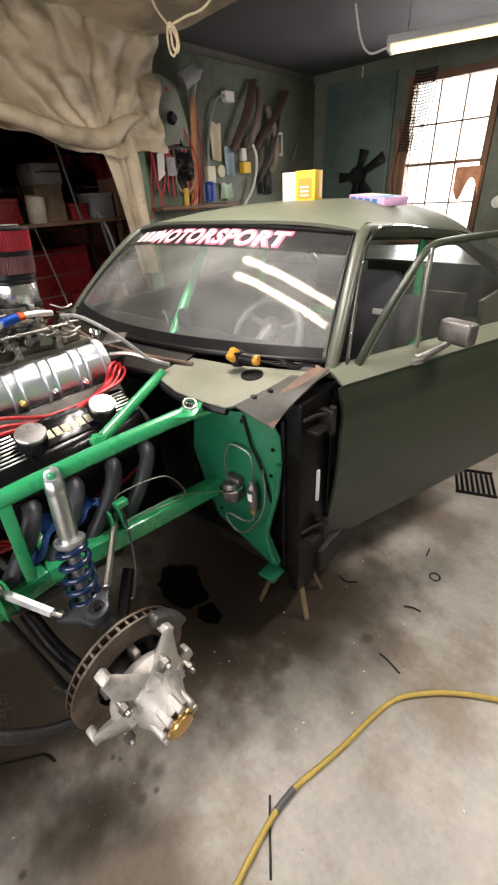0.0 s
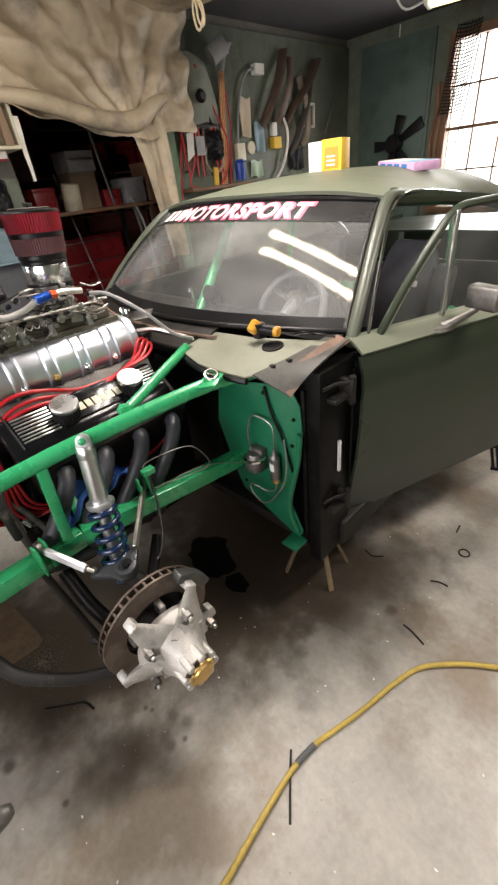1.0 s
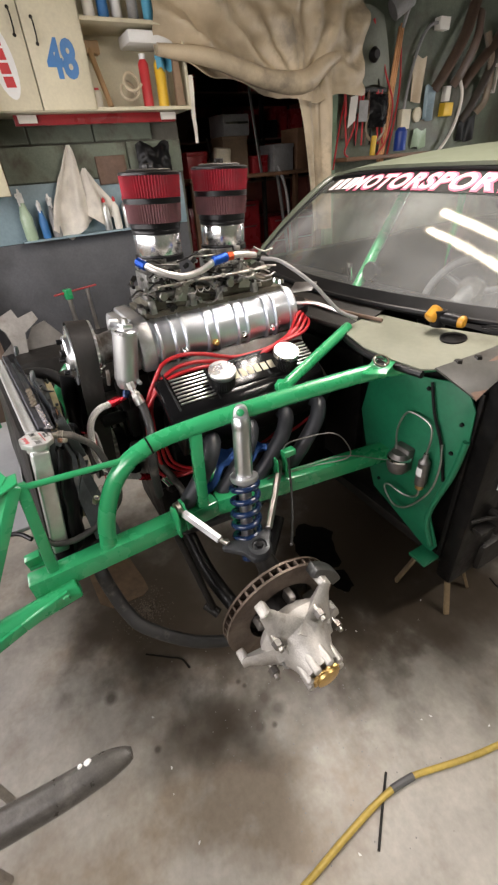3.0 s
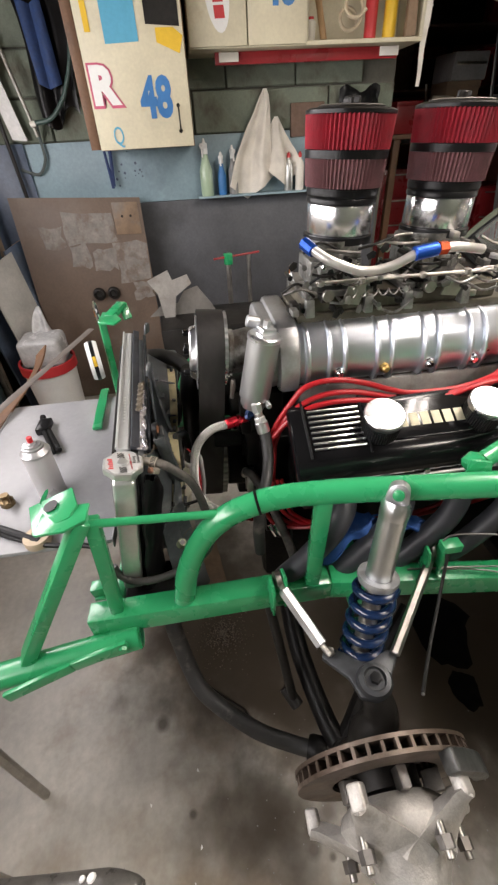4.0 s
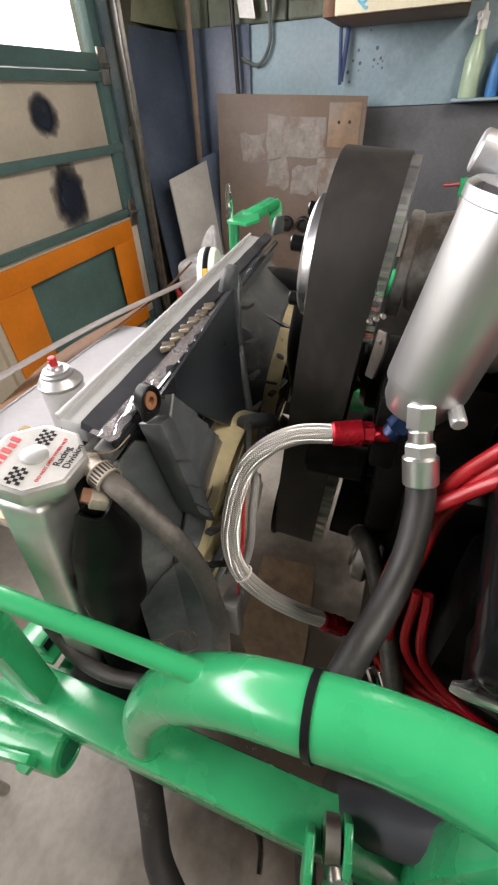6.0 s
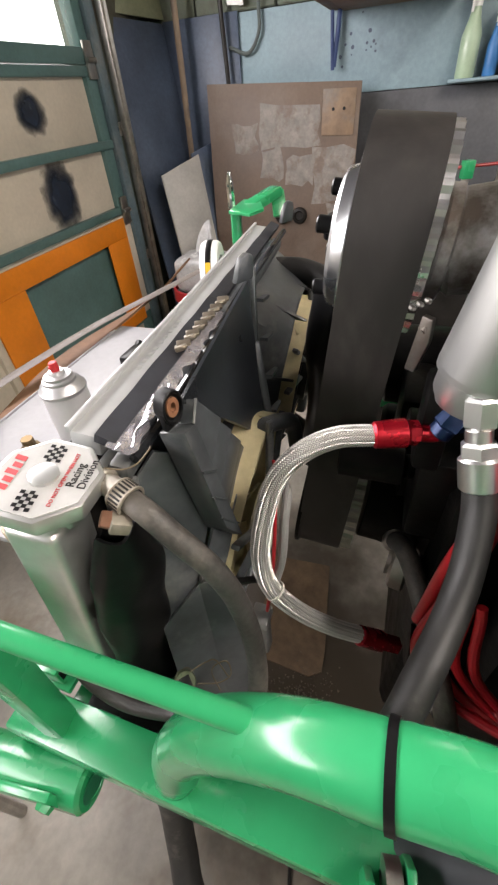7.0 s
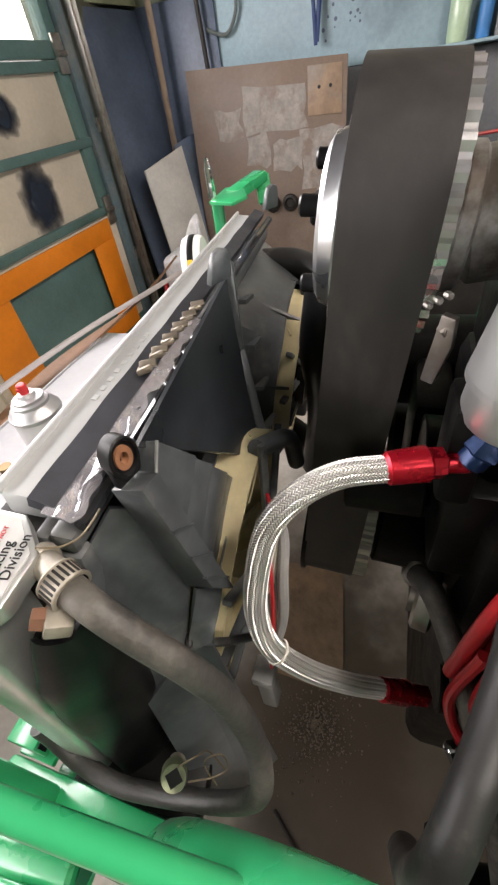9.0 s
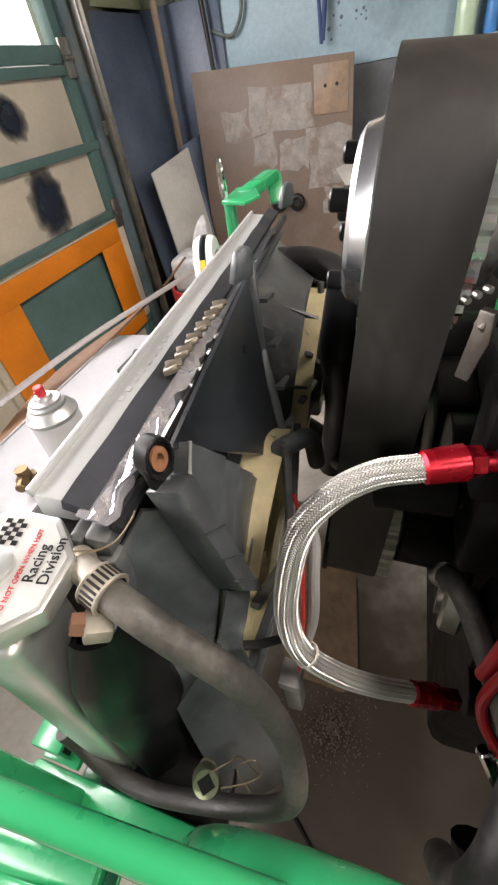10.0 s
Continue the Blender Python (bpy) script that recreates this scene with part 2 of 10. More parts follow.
# Broad spots under car and engine add painted shade to the oil stains.
stain_and_shade(CONCRETE, ((0.28, 0.55, 0.5, 0.95), (0.55, 0.78, 0.3, 0.85), (-0.1, 0.9, 0.6, 0.9), (0.55, -0.17, 0.13, 0.6), (0.60, -0.30, 0.10, 0.5), (0.42, 0.30, 0.48, 0.92), (0.05, 0.05, 0.55, 0.9), (0.72, 0.85, 0.45, 0.8), (0.40, 0.75, 0.4, 0.9), (0.0, 1.4, 0.8, 0.9), (0.25, 0.85, 0.5, 0.9), (0.52, 0.62, 0.12, 0.9), (0.60, 0.45, 0.07, 0.85), (0.85, 1.15, 0.25, 0.45), (0.05, -0.28, 0.30, 0.85), (0.655, 0.05, 0.035, 0.7), (0.64, -0.03, 0.025, 0.7), (1.0, 1.75, 0.2, 0.4), (0.60, -0.08, 0.16, 0.55), (0.66, -0.22, 0.07, 0.5), (1.02, 1.42, 0.16, 0.5), (0.88, 1.0, 0.14, 0.5), (0.1, -0.2, 0.25, 0.9), (-0.25, -0.3, 0.42, 0.9), (0.30, -0.22, 0.2, 0.25), (0.62, 0.42, 0.10, 0.45), (0.603, 0.026, 0.031, 0.75), (0.673, -0.031, 0.022, 0.75), (0.693, 0.013, 0.012, 0.75), (0.323, -0.430, 0.026, 0.75), (0.555, -0.341, 0.012, 0.75), (0.512, -0.024, 0.013, 0.75), (0.535, -0.012, 0.012, 0.75), (0.962, 0.875, 0.03, 0.7)))
WALLGREEN = mat("old green wall paint", (0.122, 0.142, 0.102), 0.55, var=0.28, scale=4.0, bump=0.12, other=(0.085, 0.078, 0.055), cover=0.54)
WALLDARK = mat("dark grey wall paint", (0.085, 0.088, 0.098), 0.55, var=0.25, scale=2.0, bump=0.05, other=(0.055, 0.056, 0.06), cover=0.55)
WALLBLUE = mat("blue grey painted sheet", (0.225, 0.315, 0.355), 0.5, var=0.2, scale=2.0, bump=0.05, other=(0.14, 0.185, 0.21), cover=0.60)
BLOCK = mat("painted concrete block", (0.165, 0.19, 0.145), 0.8, var=0.22, scale=7, fine=120, bump=0.35, other=(0.11, 0.105, 0.08), cover=0.56)
MORTAR = mat("dirty mortar", (0.11, 0.105, 0.085), 0.9, var=0.2, scale=12, bump=0.3)
STORE = mat("brown store room boards", (0.34, 0.12, 0.09), 0.8, var=0.3, scale=3, bump=0.1)
CEIL = mat("sooty ceiling board", (0.075, 0.072, 0.075), 0.8, var=0.25, scale=2.5, bump=0.1)
# Door colours raised: haze from the bright panes is put into them.
DOORGREEN = mat("dark green door paint", (0.095, 0.175, 0.168), 0.36, var=0.2, scale=4, bump=0.06, other=(0.085, 0.15, 0.135), cover=0.66)
DOORTAN = mat("tan door panel", (0.60, 0.54, 0.44), 0.6, var=0.12, scale=3, bump=0.05, other=(0.50, 0.45, 0.36), cover=0.6)
ORANGE = mat("orange overspray paint", (0.80, 0.24, 0.012), 0.45, var=0.1, scale=6, bump=0.04)
HARDBOARD = mat("oversprayed brown hardboard", (0.128, 0.090, 0.066), 0.6, var=0.2, scale=3.6, bump=0.08, other=(0.16, 0.122, 0.095), cover=0.56)
PATCHGREY = mat("grey overspray", (0.30, 0.285, 0.265), 0.6, var=0.2, scale=8, bump=0.05, other=(0.20, 0.165, 0.135), cover=0.6)
# Blue board and jamb are lightened for the same window haze.
NAVY = mat("dark blue board", (0.075, 0.100, 0.150), 0.36, var=0.3, scale=4, bump=0.08, other=(0.085, 0.10, 0.125), cover=0.60)
JAMB = mat("blue green jamb paint", (0.11, 0.16, 0.185), 0.34, var=0.3, scale=5, bump=0.1, other=(0.20, 0.22, 0.22), cover=0.60)
PALEOL = mat("glossy pale olive panel", (0.27, 0.29, 0.19), 0.16, var=0.2, scale=3, bump=0.05, other=(0.18, 0.19, 0.13), cover=0.58)
WOOD = mat("bare wood", (0.38, 0.24, 0.12), 0.6, var=0.25, scale=5, fine=90, bump=0.15, stretch=(1, 1, 0.15))
WOOD_D = mat("dark old wood", (0.16, 0.085, 0.045), 0.6, var=0.3, scale=5, bump=0.15)
REDTOOL = mat("red toolbox enamel", (0.26, 0.018, 0.022), 0.3, var=0.2, scale=6, bump=0.03)
JUNKBROWN = mat("brown cardboard", (0.22, 0.15, 0.095), 0.8, var=0.2, scale=5, bump=0.1)
GREYSTUFF = mat("grey metal box paint", (0.24, 0.235, 0.23), 0.5, var=0.25, scale=6, bump=0.06)
YELLOW = mat("yellow carton", (0.72, 0.46, 0.03), 0.5, var=0.1, bump=0.02)
PAPER = mat("white card", (0.72, 0.69, 0.62), 0.7, var=0.06, bump=0.02)
PINK = mat("pink printed wrap", (0.60, 0.36, 0.56), 0.4, var=0.2, scale=20, bump=0.02)
BLUEP = mat("blue print", (0.035, 0.16, 0.40), 0.5, var=0.15, bump=0.02)
TEAL = mat("teal plastic", (0.10, 0.36, 0.52), 0.4, var=0.1, bump=0.02)
REDP = mat("red print", (0.50, 0.03, 0.035), 0.5, var=0.1, bump=0.02)
PINKRED = mat("decal edge", (0.50, 0.09, 0.16), 0.45, var=0.1, bump=0.0)
DECALW = mat("decal white", (0.66, 0.56, 0.57), 0.45, var=0.08, bump=0.0)
CLOTH = mat("white rag", (0.68, 0.64, 0.57), 0.85, var=0.15, scale=10, fine=260, bump=0.25)
CORD = mat("yellow cord jacket", (0.55, 0.40, 0.09), 0.5, var=0.2, scale=14, bump=0.05)
ROPE = mat("cotton rope", (0.62, 0.52, 0.34), 0.85, var=0.15, scale=60, fine=300, bump=0.3)
PLASTW = mat("clear bag plastic", (0.50, 0.50, 0.50), 0.25, var=0.2, scale=14, bump=0.2)
GREENLIQ = mat("pale green liquid bottle", (0.36, 0.47, 0.33), 0.3, var=0.1, bump=0.02)
SEATC = mat("charcoal seat cloth", (0.075, 0.075, 0.082), 0.85, var=0.25, scale=12, fine=300, bump=0.25)
GLASS = glass_mat("dusty windscreen glass", (0.78, 0.83, 0.82), 0.07, 0.17)
PANE = glass_mat("dirty side glass", (0.90, 0.92, 0.91), 0.02, 0.05)
TUBE_GLOW = glow("lit tube", (1.0, 0.78, 0.38), 3.2)
SKY_GLOW = glow("bright overcast backdrop", (1.0, 0.955, 0.92), 6.0)


# ---------- mesh helpers ----------
def join(bm, other):
    me = bpy.data.meshes.new("tmp")
    other.to_mesh(me)
    other.free()
    bm.from_mesh(me)
    bpy.data.meshes.remove(me)
    return bm


def box(x0, x1, y0, y1, z0, z1, bev=0.0, m=None, seg=2):
    b = bmesh.new()
    bmesh.ops.create_cube(b, size=1)
    for v in b.verts:
        v.co = Vector((x0 + (v.co.x + 0.5) * (x1 - x0), y0 + (v.co.y + 0.5) * (y1 - y0), z0 + (v.co.z + 0.5) * (z1 - z0)))
    if bev:
        bmesh.ops.bevel(b, geom=list(b.edges), offset=bev, segments=seg, affect="EDGES", profile=0.5)
    if m is not None:
        b.transform(m)
    return b


def axis(p0, p1):
    d = Vector(p1) - Vector(p0)
    return Matrix.Translation(p0) @ d.to_track_quat("Z", "Y").to_matrix().to_4x4()


def lathe(profile, seg=24, m=None):
    """profile: (radius, height) pairs turned about z."""
    b = bmesh.new()
    rings = []
    for r, h in profile:
        if r < 1e-6:
            rings.append([b.verts.new((0, 0, h))])
        else:
            rings.append([b.verts.new((r * math.cos(2 * math.pi * i / seg), r * math.sin(2 * math.pi * i / seg), h)) for i in range(seg)])
    for a, c in zip(rings, rings[1:]):
        for i in range(seg):
            j = (i + 1) % seg
            if len(a) == 1 and len(c) == 1:
                continue
            if len(a) == 1:
                b.faces.new((a[0], c[j], c[i]))
            elif len(c) == 1:
                b.faces.new((a[i], a[j], c[0]))
            else:
                b.faces.new((a[i], a[j], c[j], c[i]))
    bmesh.ops.recalc_face_normals(b, faces=b.faces)
    if m is not None:
        b.transform(m)
    return b


def cyl(p0, p1, r, seg=20, bev=0.0015, r1=None):
    h = (Vector(p1) - Vector(p0)).length
    e = r if r1 is None else r1
    k = min(bev, r * 0.4, h * 0.4)
    return lathe([(0, 0), (r - k, 0), (r, k), (e, h - k), (max(e - k, 0.0001), h), (0, h)], seg, axis(p0, p1))


def smooth_path(pts, steps=8):
    """A Catmull-Rom curve through the points."""
    p = [Vector(q) for q in pts]
    if len(p) < 3:
        return p
    p = [2 * p[0] - p[1]] + p + [2 * p[-1] - p[-2]]
    out = []
    for i in range(1, len(p) - 2):
        for k in range(steps):
            t = k / steps
            out.append(0.5 * (2 * p[i] + (p[i + 1] - p[i - 1]) * t + (2 * p[i - 1] - 5 * p[i] + 4 * p[i + 1] - p[i + 2]) * t * t
                              + (3 * p[i] - p[i - 1] - 3 * p[i + 1] + p[i + 2]) * t ** 3))
    return out + [p[-2]]


def tube(pts, r, seg=12, steps=8, radii=None, flat=None):
    """A round bar along a smooth path; flat: a second half width for an oval or strap."""
    path = smooth_path(pts, steps)
    b = bmesh.new()
    up = Vector((0, 0, 1)) if abs((path[1] - path[0]).normalized().z) < 0.9 else Vector((1, 0, 0))
    rings, n = [], len(path)
    for i, p in enumerate(path):
        d = (path[min(i + 1, n - 1)] - path[max(i - 1, 0)]).normalized()
        side = d.cross(up)
        if side.length < 1e-4:
            side = d.cross(Vector((0, 1, 0)))
        side.normalize()
        up = side.cross(d).normalized()
        q = r
        if radii:
            f = i / (n - 1) * (len(radii) - 1)
            k = min(int(f), len(radii) - 2)
            q = radii[k] + (radii[k + 1] - radii[k]) * (f - k)
        w = flat if flat else q
        rings.append([b.verts.new(p + side * (w * math.cos(2 * math.pi * k / seg)) + up * (q * math.sin(2 * math.pi * k / seg))) for k in range(seg)])
    for a, c in zip(rings, rings[1:]):
        for i in range(seg):
            j = (i + 1) % seg
            b.faces.new((a[i], a[j], c[j], c[i]))
    b.faces.new(rings[0][::-1])
    b.faces.new(rings[-1])
    bmesh.ops.recalc_face_normals(b, faces=b.faces)
    return b


def prism(poly, t, m=None, bev=0.0):
    """A flat outline in local x, y pushed out by t along local z."""
    b = bmesh.new()
    f = b.faces.new([b.verts.new((x, y, 0)) for x, y in poly])
    r = bmesh.ops.extrude_face_region(b, geom=[f])
    for v in r["geom"]:
        if isinstance(v, bmesh.types.BMVert):
            v.co.z += t
    bmesh.ops.recalc_face_normals(b, faces=b.faces)
    if bev:
        bmesh.ops.bevel(b, geom=list(b.edges), offset=bev, segments=2, affect="EDGES", profile=0.5)
    if m is not None:
        b.transform(m)
    return b


def sheet(f, nu, nv, th=0.0):
    """A curved sheet f(u, v), u and v from 0 to 1, of thickness th."""
    P = [[Vector(f(i / nu, j / nv)) for j in range(nv + 1)] for i in range(nu + 1)]
    b = bmesh.new()
    A = [[b.verts.new(p) for p in row] for row in P]
    for i in range(nu):
        for j in range(nv):
            b.faces.new((A[i][j], A[i + 1][j], A[i + 1][j + 1], A[i][j + 1]))
    if th:
        B = []
        for i in range(nu + 1):
            row = []
            for j in range(nv + 1):
                du = P[min(i + 1, nu)][j] - P[max(i - 1, 0)][j]
                dv = P[i][min(j + 1, nv)] - P[i][max(j - 1, 0)]
                nrm = du.cross(dv)
                nrm = nrm.normalized() if nrm.length > 1e-9 else Vector((0, 0, 1))
                row.append(b.verts.new(P[i][j] - nrm * th))
            B.append(row)
        for i in range(nu):
            for j in range(nv):
                b.faces.new((B[i][j], B[i][j + 1], B[i + 1][j + 1], B[i + 1][j]))
        for i in range(nu):
            b.faces.new((A[i][0], B[i][0], B[i + 1][0], A[i + 1][0]))
            b.faces.new((A[i][nv], A[i + 1][nv], B[i + 1][nv], B[i][nv]))
        for j in range(nv):
            b.faces.new((A[0][j], A[0][j + 1], B[0][j + 1], B[0][j]))
            b.faces.new((A[nu][j], B[nu][j], B[nu][j + 1], A[nu][j + 1]))
        bmesh.ops.recalc_face_normals(b, faces=b.faces)
    return b


def many(*bms):
    b = bmesh.new()
    for o in bms:
        join(b, o)
    return b


def plank_mesh(name, bm, material, angle=35):
    me = bpy.data.meshes.new(name)
    bm.to_mesh(me)
    bm.free()
    me.materials.append(material)
    me.shade_smooth()
    me.set_sharp_from_angle(angle=radians(angle))
    return me


BASE = {}


def thing(name, label, category, at=(0, 0, 0), group="", m=None, kind=""):
    """A top-level Empty. at: its base, with parts in world metres; m: a pose, with parts in its own frame."""
    ob = new(name)
    ob.empty_display_size = 0.05
    ob.matrix_world = m if m is not None else Matrix.Translation(at)
    BASE[ob.name] = Matrix() if m is not None else Matrix.Translation(-Vector(at))
    return tagged(ob, label, category, group, kind)


def part(name, bm, material, parent, label="", angle=35):
    ob = new(name, plank_mesh(name, bm, material, angle))
    ob.parent = parent
    ob.matrix_parent_inverse = BASE.get(parent.name, Matrix())
    return tagged(ob, label)


def placed(bm, root):
    """World metres into the frame of a tilted thing."""
    bm.transform((root.matrix_world @ BASE[root.name]).inverted())
    return bm


def parts(name, bms, material, parent, label=""):
    """Alike pieces, each a mesh of its own."""
    for b_ in bms:
        part(name, b_, material, parent, label)


def solo(name, bm, material, label, category, group="", kind="", m=None, angle=35):
    ob = new(name, plank_mesh(name, bm, material, angle))
    if m is not None:
        ob.matrix_world = m
    return tagged(ob, label, category, group, kind)


def setting(name, bm, material, label, category, angle=35):
    return solo(name, bm, material, label, category, kind="structure", angle=angle)


def text_bm(words, size, depth, m, shear=0.0, space=1.0, align="CENTER", fat=0.0):
    cu = bpy.data.curves.new("tmp", "FONT")
    cu.body, cu.size, cu.extrude, cu.shear, cu.space_character, cu.align_x, cu.align_y = words, size, depth, shear, space, align, "CENTER"
    cu.resolution_u, cu.offset = 3, fat
    ob = new("tmp", cu)
    me = bpy.data.meshes.new_from_object(ob.evaluated_get(bpy.context.evaluated_depsgraph_get()))
    b = bmesh.new()
    b.from_mesh(me)
    bpy.data.objects.remove(ob)
    bpy.data.curves.remove(cu)
    bpy.data.meshes.remove(me)
    b.transform(m)
    return b


def wob(x, y, z, s, a):
    return a * noise.noise(Vector((x * s, y * s, z * s)))


# ---------- room ----------
H = 2.72
setting("floor", sheet(lambda u, v: (-5.0 + 8.4 * u, -1.9 + 7.5 * v, wob(8.4 * u, 7.5 * v, 0, 1.3, 0.004)), 84, 75), CONCRETE, "worn grey concrete garage floor with oil stains and painted shade under the car", "floor")
setting("ceiling", box(-5.0, 3.4, -1.9, 5.6, H, H + 0.1), CEIL, "dark sooty board ceiling", "ceiling")
setting("wall_east", box(3.2, 3.32, -1.7, 5.4, 0, H), WALLGREEN, "old green painted wall", "wall")
wall_west = setting("wall_west", many(box(-2.32, -2.2, -1.7, 1.15, 0, H), box(-2.32, -2.2, 1.15, 2.50, 2.32, H), box(-2.32, -2.2, 2.50, 5.4, 0, H)), MORTAR, "block wall with an opening into a store room", "wall")
setting("wall_north", many(box(-2.2, -0.95, 5.25, 5.37, 0, H), box(-0.95, -0.13, 5.25, 5.37, 0, 1.05), box(-0.95, -0.13, 5.25, 5.37, 2.47, H), box(-0.13, 3.2, 5.25, 5.37, 0, H)), WALLGREEN, "dull green painted wall with a bright window", "wall")
setting("wall_south", many(box(-2.2, -1.62, -1.62, -1.5, 0, H), box(-1.62, 2.3, -1.62, -1.5, 2.12, H), box(2.3, 3.2, -1.62, -1.5, 0, H)), WALLGREEN, "green wall round the garage door", "wall")
# store room behind the opening
setting("store_wall_west", box(-4.72, -4.6, 0.3, 4.2, 0, H), STORE, "dark brown store room wall", "wall")
setting("store_wall_north", box(-4.6, -2.32, 4.1, 4.22, 0, H), STORE, "dark brown store room wall", "wall")
setting("store_wall_south", box(-4.6, -2.32, 0.3, 0.42, 0, H), STORE, "dark brown store room wall", "wall")
setting("wall_panel", box(-2.2, -2.165, 2.52, 5.24, 0.0, 2.65, 0.003), WALLGREEN, "stained green hanging board for tools", "wall panel")
setting("wall_sheet_lower", box(-2.2, -2.167, -1.25, 1.12, 0.02, 1.17, 0.003), WALLDARK, "dark grey painted lower band of the wall", "wall panel")
setting("wall_sheet", box(-2.2, -2.165, -1.25, 1.12, 1.172, 1.495, 0.003), WALLBLUE, "blue grey painted steel sheet on the wall", "wall panel")

# window in the north wall
win = thing("window_1", "old multi-pane window, blown out by daylight", "window", (-0.54, 5.25, 1.05), kind="structure")
part("window_frame", many(box(-0.99, -0.93, 5.20, 5.30, 1.0, 2.52, 0.004), box(-0.15, -0.09, 5.20, 5.30, 1.0, 2.52, 0.004), box(-0.93, -0.15, 5.20, 5.30, 2.45, 2.52, 0.004),
                          box(-0.93, -0.15, 5.23, 5.29, 1.735, 1.765, 0.003)), WOOD_D, win)
part("window_sill", box(-1.03, -0.05, 5.15, 5.30, 0.98, 1.045, 0.006), WOOD_D, win)
for zz in (1.38, 2.10):
    part("glazing_bar", box(-0.93, -0.15, 5.255, 5.28, zz - 0.008, zz + 0.008, 0.002), WOOD_D, win)
for xx in (-0.67, -0.41):
    part("glazing_bar", box(xx - 0.008, xx + 0.008, 5.256, 5.281, 1.045, 2.45, 0.002), WOOD_D, win)
zs, xs = (1.045, 1.38, 1.75, 2.10, 2.45), (-0.93, -0.67, -0.41, -0.15)
for i in range(3):
    for j in range(4):
        pane = part("pane", box(xs[i] + 0.008, xs[i + 1] - 0.008, 5.266, 5.269, zs[j] + 0.008, zs[j + 1] - 0.008), PANE, win)
        pane.visible_shadow = False
setting("backdrop", box(-3.5, 2.5, 7.4, 7.45, 0.2, 4.5), SKY_GLOW, "bright pale daylight outside the window", "sky")
setting("backdrop", box(-3.5, 3.5, -3.05, -3.0, 0.9, 3.2), SKY_GLOW, "bright pale daylight outside the garage door", "sky")

# shop lights
def shop_light(m, half=0.045, drop=0.2):
    t = thing("shop_light", "twin-tube fluorescent shop light, switched on", "lamp", group="shop lights", m=m)
    part("housing", prism([(-half - 0.045, 0), (half + 0.045, 0), (half + 0.01, 0.055), (-half - 0.01, 0.055)], 1.26, pose(-0.63, 0, 0.02) @ Matrix(((0, 0, 1, 0), (1, 0, 0, 0), (0, 1, 0, 0), (0, 0, 0, 1))), 0.003), WHITE, t)
    for s in (-half, half):
        part("lamp_tube", cyl((-0.60, s, 0.0), (0.60, s, 0.0), 0.018, 12), TUBE_GLOW, t, "glowing white tube")
    for e in (-0.625, 0.60):
        part("socket", box(e, e + 0.025, -half - 0.03, half + 0.03, -0.018, 0.02, 0.003), WHITE, t)
    for e in (-0.5, 0.5):
        part("hanging_wire", cyl((e, 0, 0.07), (e, 0, drop), 0.003, 8), STEEL, t)
    return t


shop_light(pose(0.05, 3.90, 2.44, 0, 0, 14), drop=0.285)
shop_light(pose(0.105, 0.965, 2.515, 0, 0, -17.5), 0.10, 0.21)
shop_light(pose(1.85, 1.75, 2.62, 0, 0, 90), drop=0.105)

# garage door in the south wall
door = thing("door_1", "sectional garage door, green frame with tan and orange panels", "garage door", (0.35, -1.5, 0), kind="structure")
DX0, DX1 = -1.60, 2.28
rows_z = ((0.02, 0.30), (0.30, 0.795), (0.795, 1.345), (1.345, 1.90), (1.90, 2.12))
bays = [DX0, -0.64, 0.09, 0.82, 1.55, DX1]


def door_section(name, z0, z1, rails, stile, material):
    bs = [box(DX0, DX1, -1.545, -1.49, z0 + 0.002, z0 + rails, 0.003), box(DX0, DX1, -1.545, -1.49, z1 - rails, z1 - 0.002, 0.003)]
    for x in bays:
        bs.append(box(max(x - stile, DX0), min(x + stile, DX1), -1.544, -1.491, z0 + rails, z1 - rails, 0.002))
    return part(name, many(*bs), material, door)


door_section("section_frame", 0.02, 0.29, 0.04, 0.07, DOORGREEN)
door_section("section_frame", 0.795, 1.345, 0.035, 0.07, DOORGREEN)
door_section("section_frame", 1.345, 1.90, 0.055, 0.055, DOORGREEN)
door_section("section_frame", 1.90, 2.12, 0.05, 0.06, DOORGREEN)
door_section("section_frame", 0.292, 0.792, 0.04, 0.07, DOORTAN)
part("orange_frame", many(box(-1.53, -0.60, -1.486, -1.478, 0.70, 0.785, 0.002), box(-1.53, -0.60, -1.486, -1.478, 0.27, 0.355, 0.002), box(-1.53, -1.36, -1.486, -1.478, 0.355, 0.70, 0.002), box(-0.79, -0.60, -1.486, -1.478, 0.355, 0.70, 0.002)), ORANGE, door, "bright orange oversprayed section")
for i in range(5):
    a, b = bays[i] + 0.05, bays[i + 1] - 0.05
    part("panel", box(a, b, -1.53, -1.515, 0.05, 0.26), DOORTAN, door)
    part("panel", box(a, b, -1.53, -1.512, 0.32, 0.76), DOORGREEN if i == 0 else DOORTAN, door)
    part("panel", box(a, b, -1.53, -1.512, 0.82, 1.064, 0.002), DOORTAN, door)
    part("panel", box(a, b, -1.53, -1.512, 1.088, 1.32, 0.002), DOORTAN, door)
    part("panel", box(a, b, -1.53, -1.515, 1.94, 2.08), DOORTAN, door)
    p = part("pane", box(a, b, -1.52, -1.516, 1.39, 1.86), PANE, door)
    p.visible_shadow = False
part("section_joint", many(box(DX0, DX1, -1.535, -1.482, 1.060, 1.092, 0.003)), DOORGREEN, door)
part("hinge", many(box(-1.60, -1.545, -1.49, -1.478, 1.30, 1.42, 0.003), cyl((-1.60, -1.474, 1.36), (-1.54, -1.474, 1.36), 0.010, 10)), STEEL, door)
